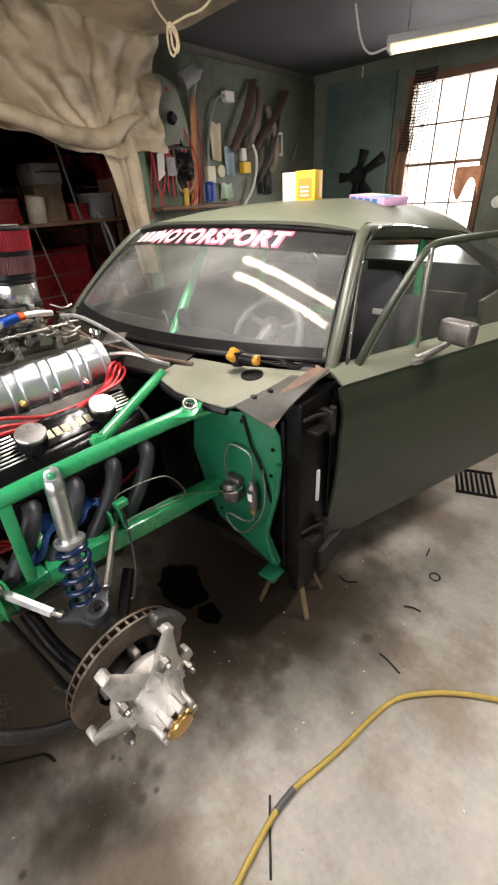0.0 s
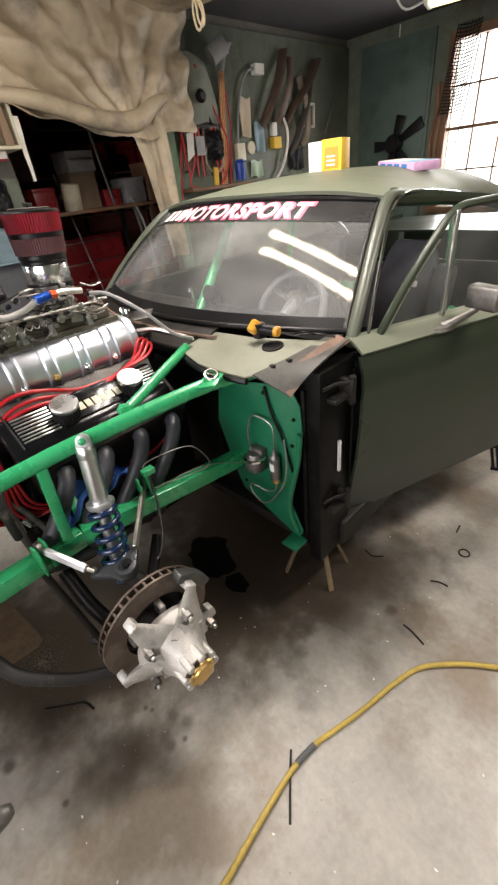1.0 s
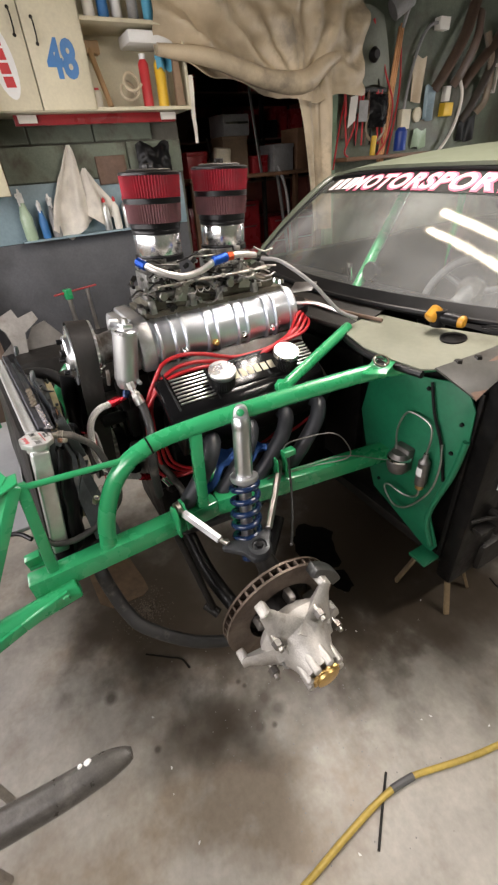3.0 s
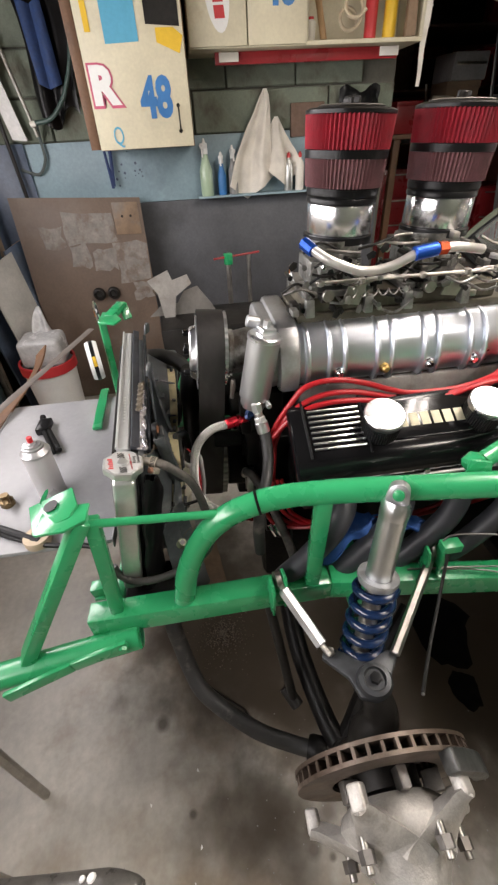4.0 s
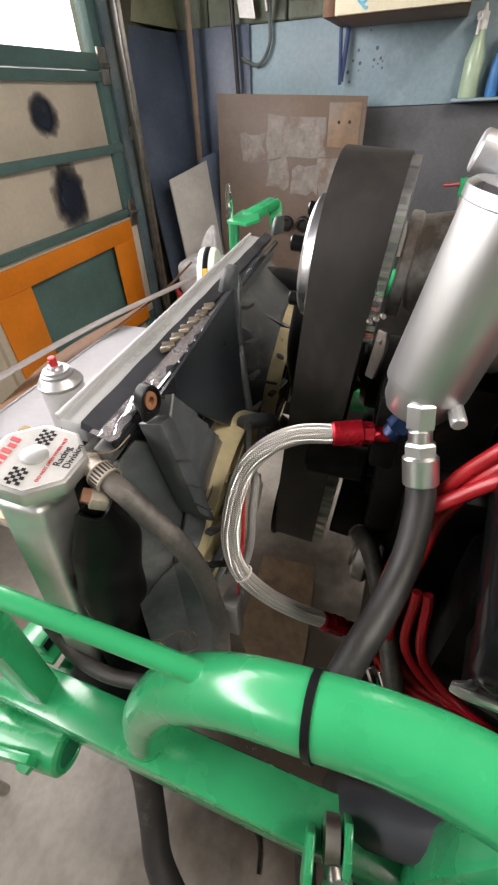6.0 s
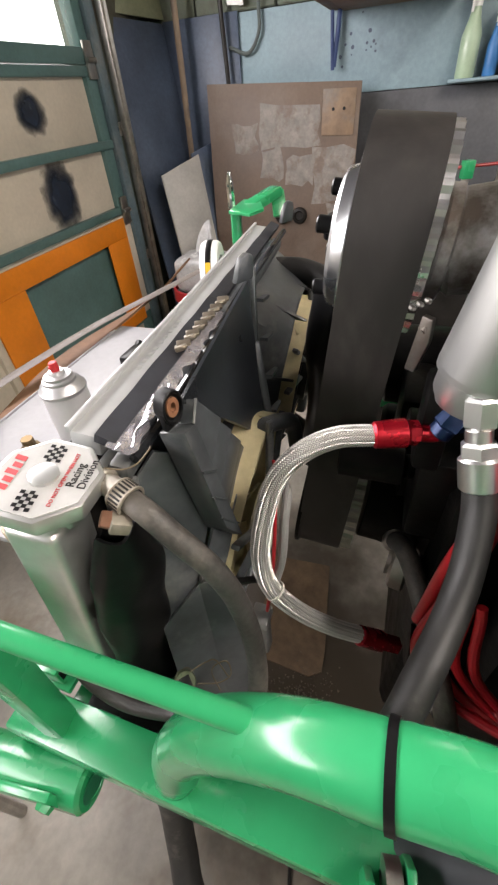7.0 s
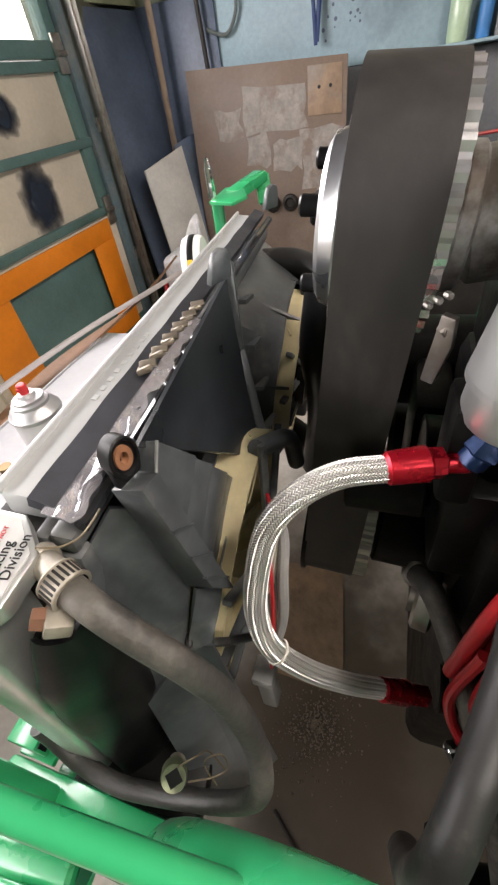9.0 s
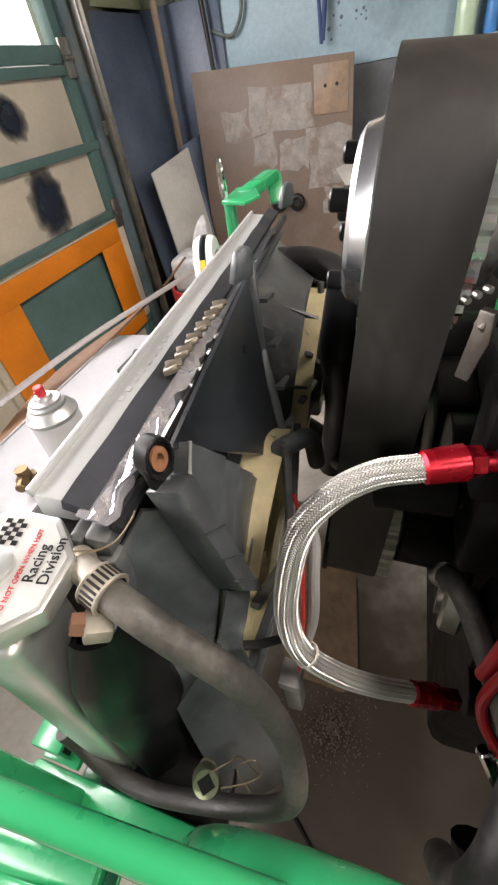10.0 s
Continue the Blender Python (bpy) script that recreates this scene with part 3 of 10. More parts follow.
part("hinge", many(box(-1.60, -1.545, -1.49, -1.478, 0.75, 0.87, 0.003), cyl((-1.60, -1.474, 0.81), (-1.54, -1.474, 0.81), 0.010, 10)), STEEL, door)
random.seed(5)


def overspray(name, col, ragged):
    """Paint that thins out towards the edge of its patch."""
    m = mat(name, col, 0.55, var=0.5, scale=30, bump=0.02, other=(0.15, 0.17, 0.19), cover=0.62)
    n, l = m.node_tree.nodes, m.node_tree.links
    tc, mp, ln, nz, ad, mr = n.new("ShaderNodeTexCoord"), n.new("ShaderNodeMapping"), n.new("ShaderNodeVectorMath"), n.new("ShaderNodeTexNoise"), n.new("ShaderNodeMath"), n.new("ShaderNodeMapRange")
    mp.inputs["Location"].default_value, mp.inputs["Scale"].default_value = (-1, 0, -1), (2, 0, 2)
    l.new(tc.outputs["Generated"], mp.inputs[0])
    ln.operation = "LENGTH"
    l.new(mp.outputs[0], ln.inputs[0])
    l.new(tc.outputs["Object"], nz.inputs["Vector"])
    nz.inputs["Scale"].default_value, nz.inputs["Detail"].default_value = 22.0, 4.0
    ad.operation, ad.inputs[1].default_value = "MULTIPLY_ADD", -ragged
    l.new(nz.outputs[0], ad.inputs[0])
    l.new(ln.outputs["Value"], ad.inputs[2])
    mr.inputs["From Min"].default_value, mr.inputs["From Max"].default_value = 0.12, 0.68
    mr.inputs["To Min"].default_value, mr.inputs["To Max"].default_value = 0.88, 0.0
    l.new(ad.outputs[0], mr.inputs["Value"])
    l.new(mr.outputs[0], n["Principled BSDF"].inputs["Alpha"])
    return m


SPLASH = overspray("blue black overspray", (0.012, 0.022, 0.042), 0.6)
for cx, cz, wx, wz in ((-1.165, 1.212, 0.085, 0.075), (-1.19, 0.935, 0.115, 0.145)):
    part("paint_splash", box(cx - wx, cx + wx, -1.5118, -1.5112, cz - wz, cz + wz), SPLASH, door, "dark blue paint overspray")
track = thing("door_track", "galvanised steel track beside the garage door", "rail", (-1.68, -1.45, 0), kind="structure")
part("channel", many(box(-1.694, -1.676, -1.47, -1.44, 0.0, 2.3, 0.002), box(-1.694, -1.690, -1.44, -1.425, 0.0, 2.3)), STEEL, track)
for zz in (0.55, 1.10, 1.65):
    part("bracket", box(-1.72, -1.66, -1.50, -1.47, zz, zz + 0.05, 0.003), STEEL, track)

# boards and sticks leaning in the south west corner
setting("door_jamb", box(-1.668, -1.603, -1.499, -1.474, 0.0, 2.3, 0.003), JAMB, "worn blue green door jamb", "jamb")
solo("leaning_board", prism([(0, 1.535), (0.50, 1.515), (0.50, 2.35), (0, 2.35)], 0.012, pose(-1.72, -1.36, 0.0, 83, 0, 165), 0.002), PALEOL, "glossy pale olive board standing behind the dark blue one", "board")
solo("leaning_board", box(-2.163, -2.148, -1.42, -1.03, 0.0, 1.50, 0.002), NAVY, "dark blue board standing against the wall", "board")
nb = thing("leaning_board", "dark blue painted board with a chipped edge", "board", (-1.72, -1.36, 0.0))
NBM = pose(-1.72, -1.36, 0.0, 83, 0, 165)
part("sheet", prism([(0, 0), (0.50, 0), (0.50, 1.50), (0, 1.52)], 0.016, NBM, 0.002), NAVY, nb)
random.seed(63)
CHIP = mat("bare chipped board", (0.30, 0.235, 0.16), 0.7, var=0.3, scale=40, bump=0.1)
for k in range(16):
    cx, cz, q = 0.495 - abs(random.gauss(0, 0.035)), random.uniform(0.72, 1.46), random.uniform(0.006, 0.016)
    for zz_ in (-0.0006, 0.0160):
        part("chip_or_glint", prism([(cx + q * f * math.cos(a), cz + q * 1.5 * f * math.sin(a)) for a, f in ((0.2, 1), (1.3, 0.7), (2.4, 1.1), (3.5, 0.6), (4.6, 1), (5.6, 0.8))], 0.0006, NBM @ Matrix.Translation((0, 0, zz_))), CHIP, nb)
solo("leaning_board", prism([(0, 0), (0.25, 0), (0.25, 0.98), (0, 0.92)], 0.012, pose(-1.66, -1.20, 0.02, 80, 0, 152), 0.001), mat("dull grey sheet", (0.42, 0.41, 0.38), 0.6, var=0.15), "pale grey sheet leaning in the corner", "board")
solo("leaning_board", prism([(0, 0), (0.10, 0), (0.10, 1.02), (0, 1.0)], 0.02, pose(-2.02, -1.14, 0.01, 82, 0, 150), 0.001), WOOD, "short pale plywood offcut", "board")
solo("leaning_board", prism([(0, 0), (0.17, 0), (0.17, 1.04), (0, 1.0)], 0.012, pose(-1.86, -1.10, 0.01, 78, 0, 148), 0.001), NAVY, "dark narrow board leaning in the corner", "board")
solo("wooden_pole", tube([(-2.02, -1.305, 0.3), (-2.05, -1.306, 1.045), (-2.05, -1.297, 1.52), (-2.05, -1.298, 2.3)], 0.006, 8, 4, flat=0.016), mat("chipped grey brown strip", (0.20, 0.145, 0.095), 0.6, var=0.3, scale=14, bump=0.1, other=(0.045, 0.045, 0.05), cover=0.52, stretch=(1, 1, 0.3)), "chipped grey brown strip leaning in the corner", "strip")
solo("wooden_pole", cyl((-2.09, -1.02, 0.0), (-2.12, -1.13, 2.2), 0.011, 10), DARK, "thin dark rod leaning in the corner", "pole")

# hardboard panel against the west wall
hb = thing("hardboard_panel", "brown hardboard panel with grey overspray, leaning on the wall", "board", (-2.1, -0.8, 0))
lean = pose(-1.90, -0.425, 0.0, 90, 0, 90) @ pose(0, 0, 0, -6.5, 0, 0)
part("board", prism([(-0.745, 0), (0.0, 0), (0.0, 1.222), (-0.745, 1.262)], 0.008, lean, 0.001), HARDBOARD, hb)
part("hole_plate", prism([(-0.17, 1.035), (-0.02, 1.03), (-0.02, 1.20), (-0.17, 1.205)], 0.003, lean @ Matrix.Translation((0, 0, 0.0095)), 0.0008), mat("lighter hardboard", (0.20, 0.135, 0.085), 0.6, var=0.25, scale=14, other=(0.17, 0.14, 0.115), cover=0.55), hb)
for hx in (-0.12, -0.07):
    part("bolt_hole", lathe([(0, 0), (0.007, 0), (0.006, 0.0012), (0, 0.0012)], 10, lean @ pose(hx, 1.13, 0.0128)), BLACK, hb)
SPRAYG = mat("thin grey overspray", (0.205, 0.185, 0.165), 0.6, var=0.25, scale=24, bump=0.03, other=(0.145, 0.108, 0.084), cover=0.52)
random.seed(52)
for u0, v0, u1, v1 in ((-0.485, 1.00, -0.18, 1.165), (-0.62, 0.98, -0.49, 1.10), (-0.47, 0.86, -0.36, 0.995), (-0.335, 0.84, -0.195, 0.955), (-0.20, 0.76, -0.012, 0.985), (-0.125, 0.65, -0.01, 0.755)):
    edge = [(u0 + (u1 - u0) * a, v0) for a in (0, 0.25, 0.5, 0.75)] + [(u1, v0 + (v1 - v0) * a) for a in (0, 0.33, 0.66)] + [(u1 - (u1 - u0) * a, v1) for a in (0, 0.25, 0.5, 0.75)] + [(u0, v1 - (v1 - v0) * a) for a in (0, 0.33, 0.66)]
    part("overspray_patch", prism([(x_ + random.uniform(-0.014, 0.014), z_ + random.uniform(-0.014, 0.014)) for x_, z_ in edge], 0.0006, lean @ Matrix.Translation((0, 0, 0.0084))), SPRAYG, hb, "patch of grey overspray")
for ku in (-0.355, -0.262):
    part("knob", lathe([(0.018, 0), (0.036, 0), (0.040, 0.012), (0.034, 0.030), (0.024, 0.034), (0.018, 0.020), (0, 0.020)], 18, lean @ pose(ku, 0.70, 0.008)), DARK, hb, "dark round fitting")

# block courses seen above the steel sheet
random.seed(11)
blk = plank_mesh("block", box(-0.006, 0.014, -0.196, 0.196, -0.096, 0.096, 0.006, seg=1), BLOCK)
for r in range(5):
    for c in range(7 - r % 2):
        o = new("block", blk)
        o.parent = wall_west
        o.matrix_world = pose(-2.186 + random.uniform(-0.002, 0.002), -1.45 + 0.4 * c + (0.2 if r % 2 else 0.0), 1.595 + 0.2 * r)

# upper wall cabinet with open shelves
def cab_door(parent, x, y0, y1, z0, z1):
    d = part("door", box(x - 0.018, x, y0 + 0.003, y1 - 0.003, z0, z1, 0.003), CREAM, parent)
    return d


def pull(parent, x, y, z, h=0.09):
    part("handle", many(tube([(x, y, z), (x + 0.022, y, z + 0.02), (x + 0.026, y, z + h / 2), (x + 0.022, y, z + h - 0.02), (x, y, z + h)], 0.004, 8, 4),
                        lathe([(0, 0), (0.009, 0), (0.006, 0.004), (0, 0.004)], 10, pose(x, y, z, 0, 90)), lathe([(0, 0), (0.009, 0), (0.006, 0.004), (0, 0.004)], 10, pose(x, y, z + h, 0, 90))), DARK, parent, "dark metal pull handle")


uc = thing("wall_cabinet", "cream wall cabinet with numbered doors and open shelves", "cabinet", (-2.0, 0.5, 1.83))
X0, X1 = -2.165, -1.87
part("carcass", many(box(X0, X1, -0.05, 1.13, 1.825, 1.843, 0.002), box(X0, X1, -0.05, 1.13, 2.205, 2.223, 0.002), box(X0, X1, -0.05, 1.13, 2.60, 2.618, 0.002),
                     box(X0, X1, -0.05, -0.032, 1.843, 2.60, 0.002), box(X0, X1, 0.52, 0.538, 1.843, 2.60, 0.002), box(X0, X1, 1.112, 1.13, 1.843, 2.205, 0.002), box(X0, X0 + 0.008, -0.03, 1.11, 1.845, 2.6)), CREAM, uc)
part("bottom_rail", box(-1.99, -1.97, 0.08, 1.05, 1.775, 1.824, 0.002), REDTOOL, uc)
for yy in (0.10, 0.95):
    part("rail_block", box(-1.969, -1.955, yy, yy + 0.10, 1.785, 1.822, 0.002), PAPER, uc)
ROT = Matrix(((0, 0, 1, 0), (1, 0, 0, 0), (0, 1, 0, 0), (0, 0, 0, 1)))   # local x to world y, local y to world z, facing +x
d1 = cab_door(uc, -1.852, -0.05, 0.235, 1.83, 2.60)
pull(uc, -1.852, 0.19, 2.13, 0.10)
d2 = cab_door(uc, -1.852, 0.235, 0.53, 1.83, 2.60)
pull(uc, -1.852, 0.29, 2.10, 0.10)
part("oval_badge", prism([(0.058 * math.cos(a), 0.155 * math.sin(a)) for a in [k * 0.2618 for k in range(24)]], 0.0015, pose(-1.8515, 0.095, 2.03) @ ROT @ pose(0, 0, 0, 0, 0, 6)), WHITE, uc, "white oval badge")
parts("badge_mark", ([prism([(-0.024, k * 0.054 - 0.022), (0.024, k * 0.054 - 0.026), (0.024, k * 0.054 + 0.018), (-0.024, k * 0.054 + 0.022)], 0.001, pose(-1.8495, 0.095, 2.03) @ ROT @ pose(0, 0, 0, 0, 0, 6)) for k in (-1.5, -0.5, 0.5, 1.5)]), REDP, uc, "red badge shapes")
part("number", text_bm("48", 0.185, 0.0008, pose(-1.850, 0.395, 2.035) @ ROT @ Matrix.Diagonal((0.82, 1.15, 1, 1)), fat=0.008), BLUEP, uc, "blue painted 48")

# tall wall cabinet with stickers
tc_ = thing("wall_cabinet", "cream wall cabinet covered with letters and stickers", "cabinet", (-1.95, -0.31, 1.45))
part("carcass", box(-2.165, -1.775, -0.545, -0.072, 1.45, 2.45, 0.003), WOOD_D, tc_)
part("door", box(-1.773, -1.755, -0.545, -0.076, 1.452, 2.45, 0.003), CREAM, tc_)
pull(tc_, -1.755, -0.135, 1.515, 0.10)
F2 = pose(-1.7535, 0, 0) @ ROT
part("letter", text_bm("R", 0.190, 0.0007, F2 @ pose(-0.475, 1.690, 0), fat=0.018), PINKRED, tc_, "red edge of a white letter")
part("letter", text_bm("R", 0.185, 0.0012, F2 @ pose(-0.475, 1.692, 0.0012), fat=0.010), WHITE, tc_, "white sticker letter")
part("number", text_bm("48", 0.185, 0.0008, F2 @ pose(-0.235, 1.640, 0) @ Matrix.Diagonal((0.80, 1.12, 1, 1)), fat=0.008), BLUEP, tc_, "blue painted 48")
part("letter", text_bm("Q", 0.095, 0.0008, F2 @ pose(-0.445, 1.505, 0) @ Matrix.Diagonal((0.7, 1.1, 1, 1))), TEAL, tc_, "small teal letter")
part("sticker", prism([(-0.43, 1.84), (-0.28, 1.845), (-0.28, 2.02), (-0.43, 2.01)], 0.001, F2), TEAL, tc_, "plain blue sticker")
part("sticker", prism([(-0.24, 1.90), (-0.09, 1.89), (-0.09, 1.99), (-0.24, 1.99)], 0.001, F2), DARK, tc_, "dark picture sticker")
part("sticker", prism([(-0.20, 1.84), (-0.10, 1.80), (-0.08, 1.86), (-0.12, 1.888), (-0.20, 1.888)], 0.0012, F2), YELLOW, tc_, "yellow sticker")
part("sticker", prism([(-0.51, 1.88), (-0.485, 1.88), (-0.485, 2.03), (-0.51, 2.03)], 0.001, F2), YELLOW, tc_, "narrow yellow label")


# bottles, cans and rolls
def bottle(name, m, r, h, body, cap, label, neck=0.35, group=""):
    t = thing(name, label, "bottle", group=group, m=m)
    part("body", lathe([(0, 0), (r * 0.92, 0), (r, 0.006), (r, h * 0.62), (r * 0.85, h * 0.72), (r * neck, h * 0.82), (r * neck, h * 0.88), (0, h * 0.88)], 16), body, t)
    part("cap", lathe([(r * neck * 1.25, h * 0.85), (r * neck * 1.25, h * 0.93), (r * 0.12, h), (0, h)], 12), cap, t)
    return t


def spray_bottle(m, r, h, body, head, label):
    t = thing("spray_bottle", label, "bottle", group="hanging spray bottles", m=m)
    part("body", lathe([(0, 0), (r * 0.92, 0), (r, 0.008), (r, h * 0.45), (r * 0.6, h * 0.62), (r * 0.42, h * 0.74), (0, h * 0.74)], 18), body, t)
    part("collar", cyl((0, 0, h * 0.735), (0, 0, h * 0.83), r * 0.5, 14), head, t)
    part("trigger_head", many(box(-0.012, 0.012, -0.035, 0.02, h * 0.83, h * 0.92, 0.004), cyl((0, -0.03, h * 0.88), (0, -0.05, h * 0.88), 0.007, 10), box(-0.005, 0.005, -0.034, -0.026, h * 0.68, h * 0.85, 0.002),
                              lathe([(0.012, h * 0.9), (0.004, h), (0, h)], 10)), head, t)
    return t


BOTTLE_SHELF = 1.19
solo("bottle_ledge", box(-2.165, -2.075, -0.07, 1.0, BOTTLE_SHELF - 0.012, BOTTLE_SHELF, 0.003), WALLBLUE, "narrow blue grey ledge for spray bottles", "shelf")
spray_bottle(pose(-2.11, -0.01, BOTTLE_SHELF, 0, 0, 60), 0.038, 0.29, GREENLIQ, WHITE, "spray bottle of pale green liquid")
spray_bottle(pose(-2.12, 0.085, BOTTLE_SHELF, 0, 0, 80), 0.026, 0.22, BLUEP, WHITE, "small dark blue bottle with a white head")
spray_bottle(pose(-2.12, 0.155, BOTTLE_SHELF, 0, 0, 100), 0.028, 0.25, GREYSTUFF, WHITE, "clear spray bottle with a white head")
for k, (yy, cc) in enumerate(((0.50, RADALU), (0.57, PAPER), (0.64, RADALU), (0.71, TEAL))):
    bottle("bottle", pose(-2.11, yy, BOTTLE_SHELF), 0.026, 0.20, cc, REDP, "small shop bottle with a red cap", group="bottles on the ledge")

# rags hanging on the wall
def rag(y0, z0, w, h, seed, lean_y, drop):
    """A cloth hung by one corner: soft folds that open downwards."""
    def f(u, v):
        a = (u - 0.5) * w * (0.06 + 0.94 * v ** 0.75)
        fold = 0.035 * math.sin(u * 8.5 + seed + 0.8 * v) * v ** 0.7 + 0.012 * math.sin(u * 19 + seed) * v
        return (-2.105 + fold + wob(u * 2, v * 3, seed, 2, 0.02), y0 + a + lean_y * v + 0.012 * math.sin(v * 6 + seed), z0 - h * v * (1 - drop * abs(2 * u - 1.0 + 0.25 * math.sin(seed)) * v))
    return sheet(f, 30, 20, 0.004)


solo("hanging_rag", rag(0.345, 1.685, 0.30, 0.53, 1.2, -0.08, 0.20), CLOTH, "grubby white rag hanging by one corner on the wall", "rag", angle=70)
solo("hanging_rag", rag(0.43, 1.56, 0.26, 0.34, 3.9, 0.03, 0.28), CLOTH, "crumpled white rag hanging beside another", "rag", angle=70)

# things on the open shelves
random.seed(21)
def can(m, r, h, body, top, label):
    t = thing("spray_can", label, "spray can", group="cans on the shelf", m=m)
    part("body", lathe([(0, 0), (r, 0), (r, h * 0.82), (r * 0.6, h * 0.9), (0, h * 0.9)], 16), body, t)
    part("cap", cyl((0, 0, h * 0.86), (0, 0, h), r * 0.62, 12), top, t)
    return t


for k in range(9):
    can(pose(-1.96 + random.uniform(-0.03, 0.03), 0.36 + 0.085 * k, 2.223), 0.030, 0.17 + 0.05 * random.random(), (WHITE, GREYSTUFF, TEAL, PAPER, BLUEP)[k % 5], (WHITE, REDP, BLACK)[k % 3], "aerosol can with a coloured cap")
can(pose(-1.95, 0.88, 1.843), 0.030, 0.25, REDP, WHITE, "red aerosol can with a printed label")
can(pose(-1.95, 0.98, 1.843), 0.032, 0.25, YELLOW, TEAL, "yellow aerosol can with a teal cap")
can(pose(-1.99, 0.58, 1.843), 0.024, 0.10, PAPER, REDP, "small tub with a red lid")
solo("wooden_mallet", many(cyl((-1.95, 0.64, 1.85), (-2.05, 0.60, 2.14), 0.016, 10), box(-2.09, -2.03, 0.56, 0.66, 2.10, 2.16, 0.006)), WOOD, "pale wooden mallet standing on the shelf", "tool")
solo("cardboard_strip", prism([(0, 0), (0.05, 0), (0.03, 0.28), (0, 0.28)], 0.06, pose(-1.93, 1.05, 1.845, 90, 0, 80), 0.002), JUNKBROWN, "brown cardboard sleeve on the shelf", "box")
solo("cable_coil", tube([(-1.93 + 0.01 * k, 0.75 + 0.05 * math.cos(k * 0.8), 1.90 + 0.05 * math.sin(k * 0.8) + 0.004 * k) for k in range(16)], 0.008, 8, 4), CANVAS, "coil of pale cord on the shelf", "cord")
solo("plastic_tray", box(-2.10, -1.90, 0.80, 1.08, 2.13, 2.19, 0.012), WHITE, "white plastic tray on top of the cans", "tray")
solo("blue_rag", sheet(lambda u, v: (-1.93 + 0.03 * math.sin(7 * u), 0.96 + 0.09 * u, 2.12 - 0.10 * v + 0.01 * math.sin(12 * u)), 10, 6, 0.004), TEAL, "crumpled blue shop towel on the shelf", "rag", angle=60)
solo("hanging_strip", sheet(lambda u, v: (-1.885 + 0.006 * math.sin(9 * v), 1.145 + 0.035 * (u - 0.5) * (1 - 0.5 * v), 1.99 - 0.34 * v), 4, 10, 0.006), CLOTH, "pale strip of cloth hanging from the cabinet end", "cloth")
solo("plastic_bag", sheet(lambda u, v: (-2.13 + 0.07 * math.sin(3.1 * u) * math.sin(3.1 * v) + wob(u * 3, v * 3, 1, 2, 0.03), 0.80 + 0.24 * u, 1.42 + 0.25 * v + 0.02 * math.sin(9 * u)), 16, 14, 0.002), BLACK, "black and clear plastic bag stuffed on the wall", "bag", angle=60)
solo("wall_plate", box(-2.172, -2.15, 0.52, 0.72, 1.46, 1.62, 0.004), RUSTY, "rusty metal plate fixed to the blocks", "plate")

# saw, strap, hose and cloth on the south end of the west wall
saw = thing("hand_saw", "hand saw with a wooden grip hanging on the wall", "saw", (-2.1, -1.0, 1.5))
SAWM = pose(-2.12, 0, 0) @ ROT
part("blade", prism([(-1.064, 1.519), (-0.987, 1.510), (-1.035, 1.775), (-1.100, 1.745)], 0.002, SAWM), mat("dusty pale saw steel", (0.46, 0.45, 0.43), 0.5, metal=0.3, var=0.2, scale=12), saw, "dusty pale blade")
part("grip", prism([(-1.090, 1.735), (-1.036, 1.770), (-1.000, 1.86), (-0.998, 1.93), (-1.06, 1.99), (-1.14, 1.97), (-1.150, 1.88), (-1.125, 1.752)], 0.022, SAWM @ Matrix.Translation((0, 0, -0.010)), 0.005), mat("varnished saw grip", (0.30, 0.14, 0.06), 0.4, var=0.25, scale=14), saw, "varnished wooden grip")
part("grip_hole", prism([(-1.105, 1.845), (-1.060, 1.85), (-1.045, 1.90), (-1.080, 1.925), (-1.115, 1.90)], 0.0006, SAWM @ Matrix.Translation((0, 0, 0.0125))), BLACK, saw, "dark hand hole")
solo("wall_stick", cyl((-2.09, -0.985, 1.90), (-2.09, -0.917, 1.525), 0.009, 10), STEEL, "thin grey rod hanging beside the saw", "rod")
solo("green_hose", tube([(-2.06, -0.625, 1.95), (-2.06, -0.642, 1.856), (-2.06, -0.690, 1.745), (-2.06, -0.735, 1.675), (-2.06, -0.813, 1.603), (-2.07, -0.907, 1.584)], 0.011, 10, 8), mat("dark green hose", (0.035, 0.065, 0.055), 0.45, var=0.2), "dark green hose looped on the wall", "hose")
solo("hose_end", cyl((-2.07, -0.905, 1.584), (-2.07, -0.935, 1.580), 0.013, 12, 0.003), PAPER, "white hose end cap", "hose end")
solo("blue_strap", many(tube([(-2.10, -0.56, 2.0), (-2.12, -0.59, 1.62), (-2.12, -0.575, 1.26)], 0.003, 8, 6, flat=0.008), tube([(-2.10, -0.55, 1.62), (-2.13, -0.555, 1.45), (-2.12, -0.57, 1.27)], 0.003, 8, 6, flat=0.010)), mat("dark blue webbing", (0.012, 0.035, 0.13), 0.6, var=0.2), "dark blue webbing strap hanging on the wall", "strap")
solo("wall_hose", tube([(-2.12, -0.915, 1.60), (-2.14, -0.924, 1.508), (-2.14, -0.927, 1.42), (-2.14, -0.983, 1.353), (-2.14, -1.074, 1.38)], 0.008, 8, 6), mat("grey green air hose", (0.10, 0.12, 0.115), 0.5, var=0.2), "grey air hose hanging down the wall", "hose")
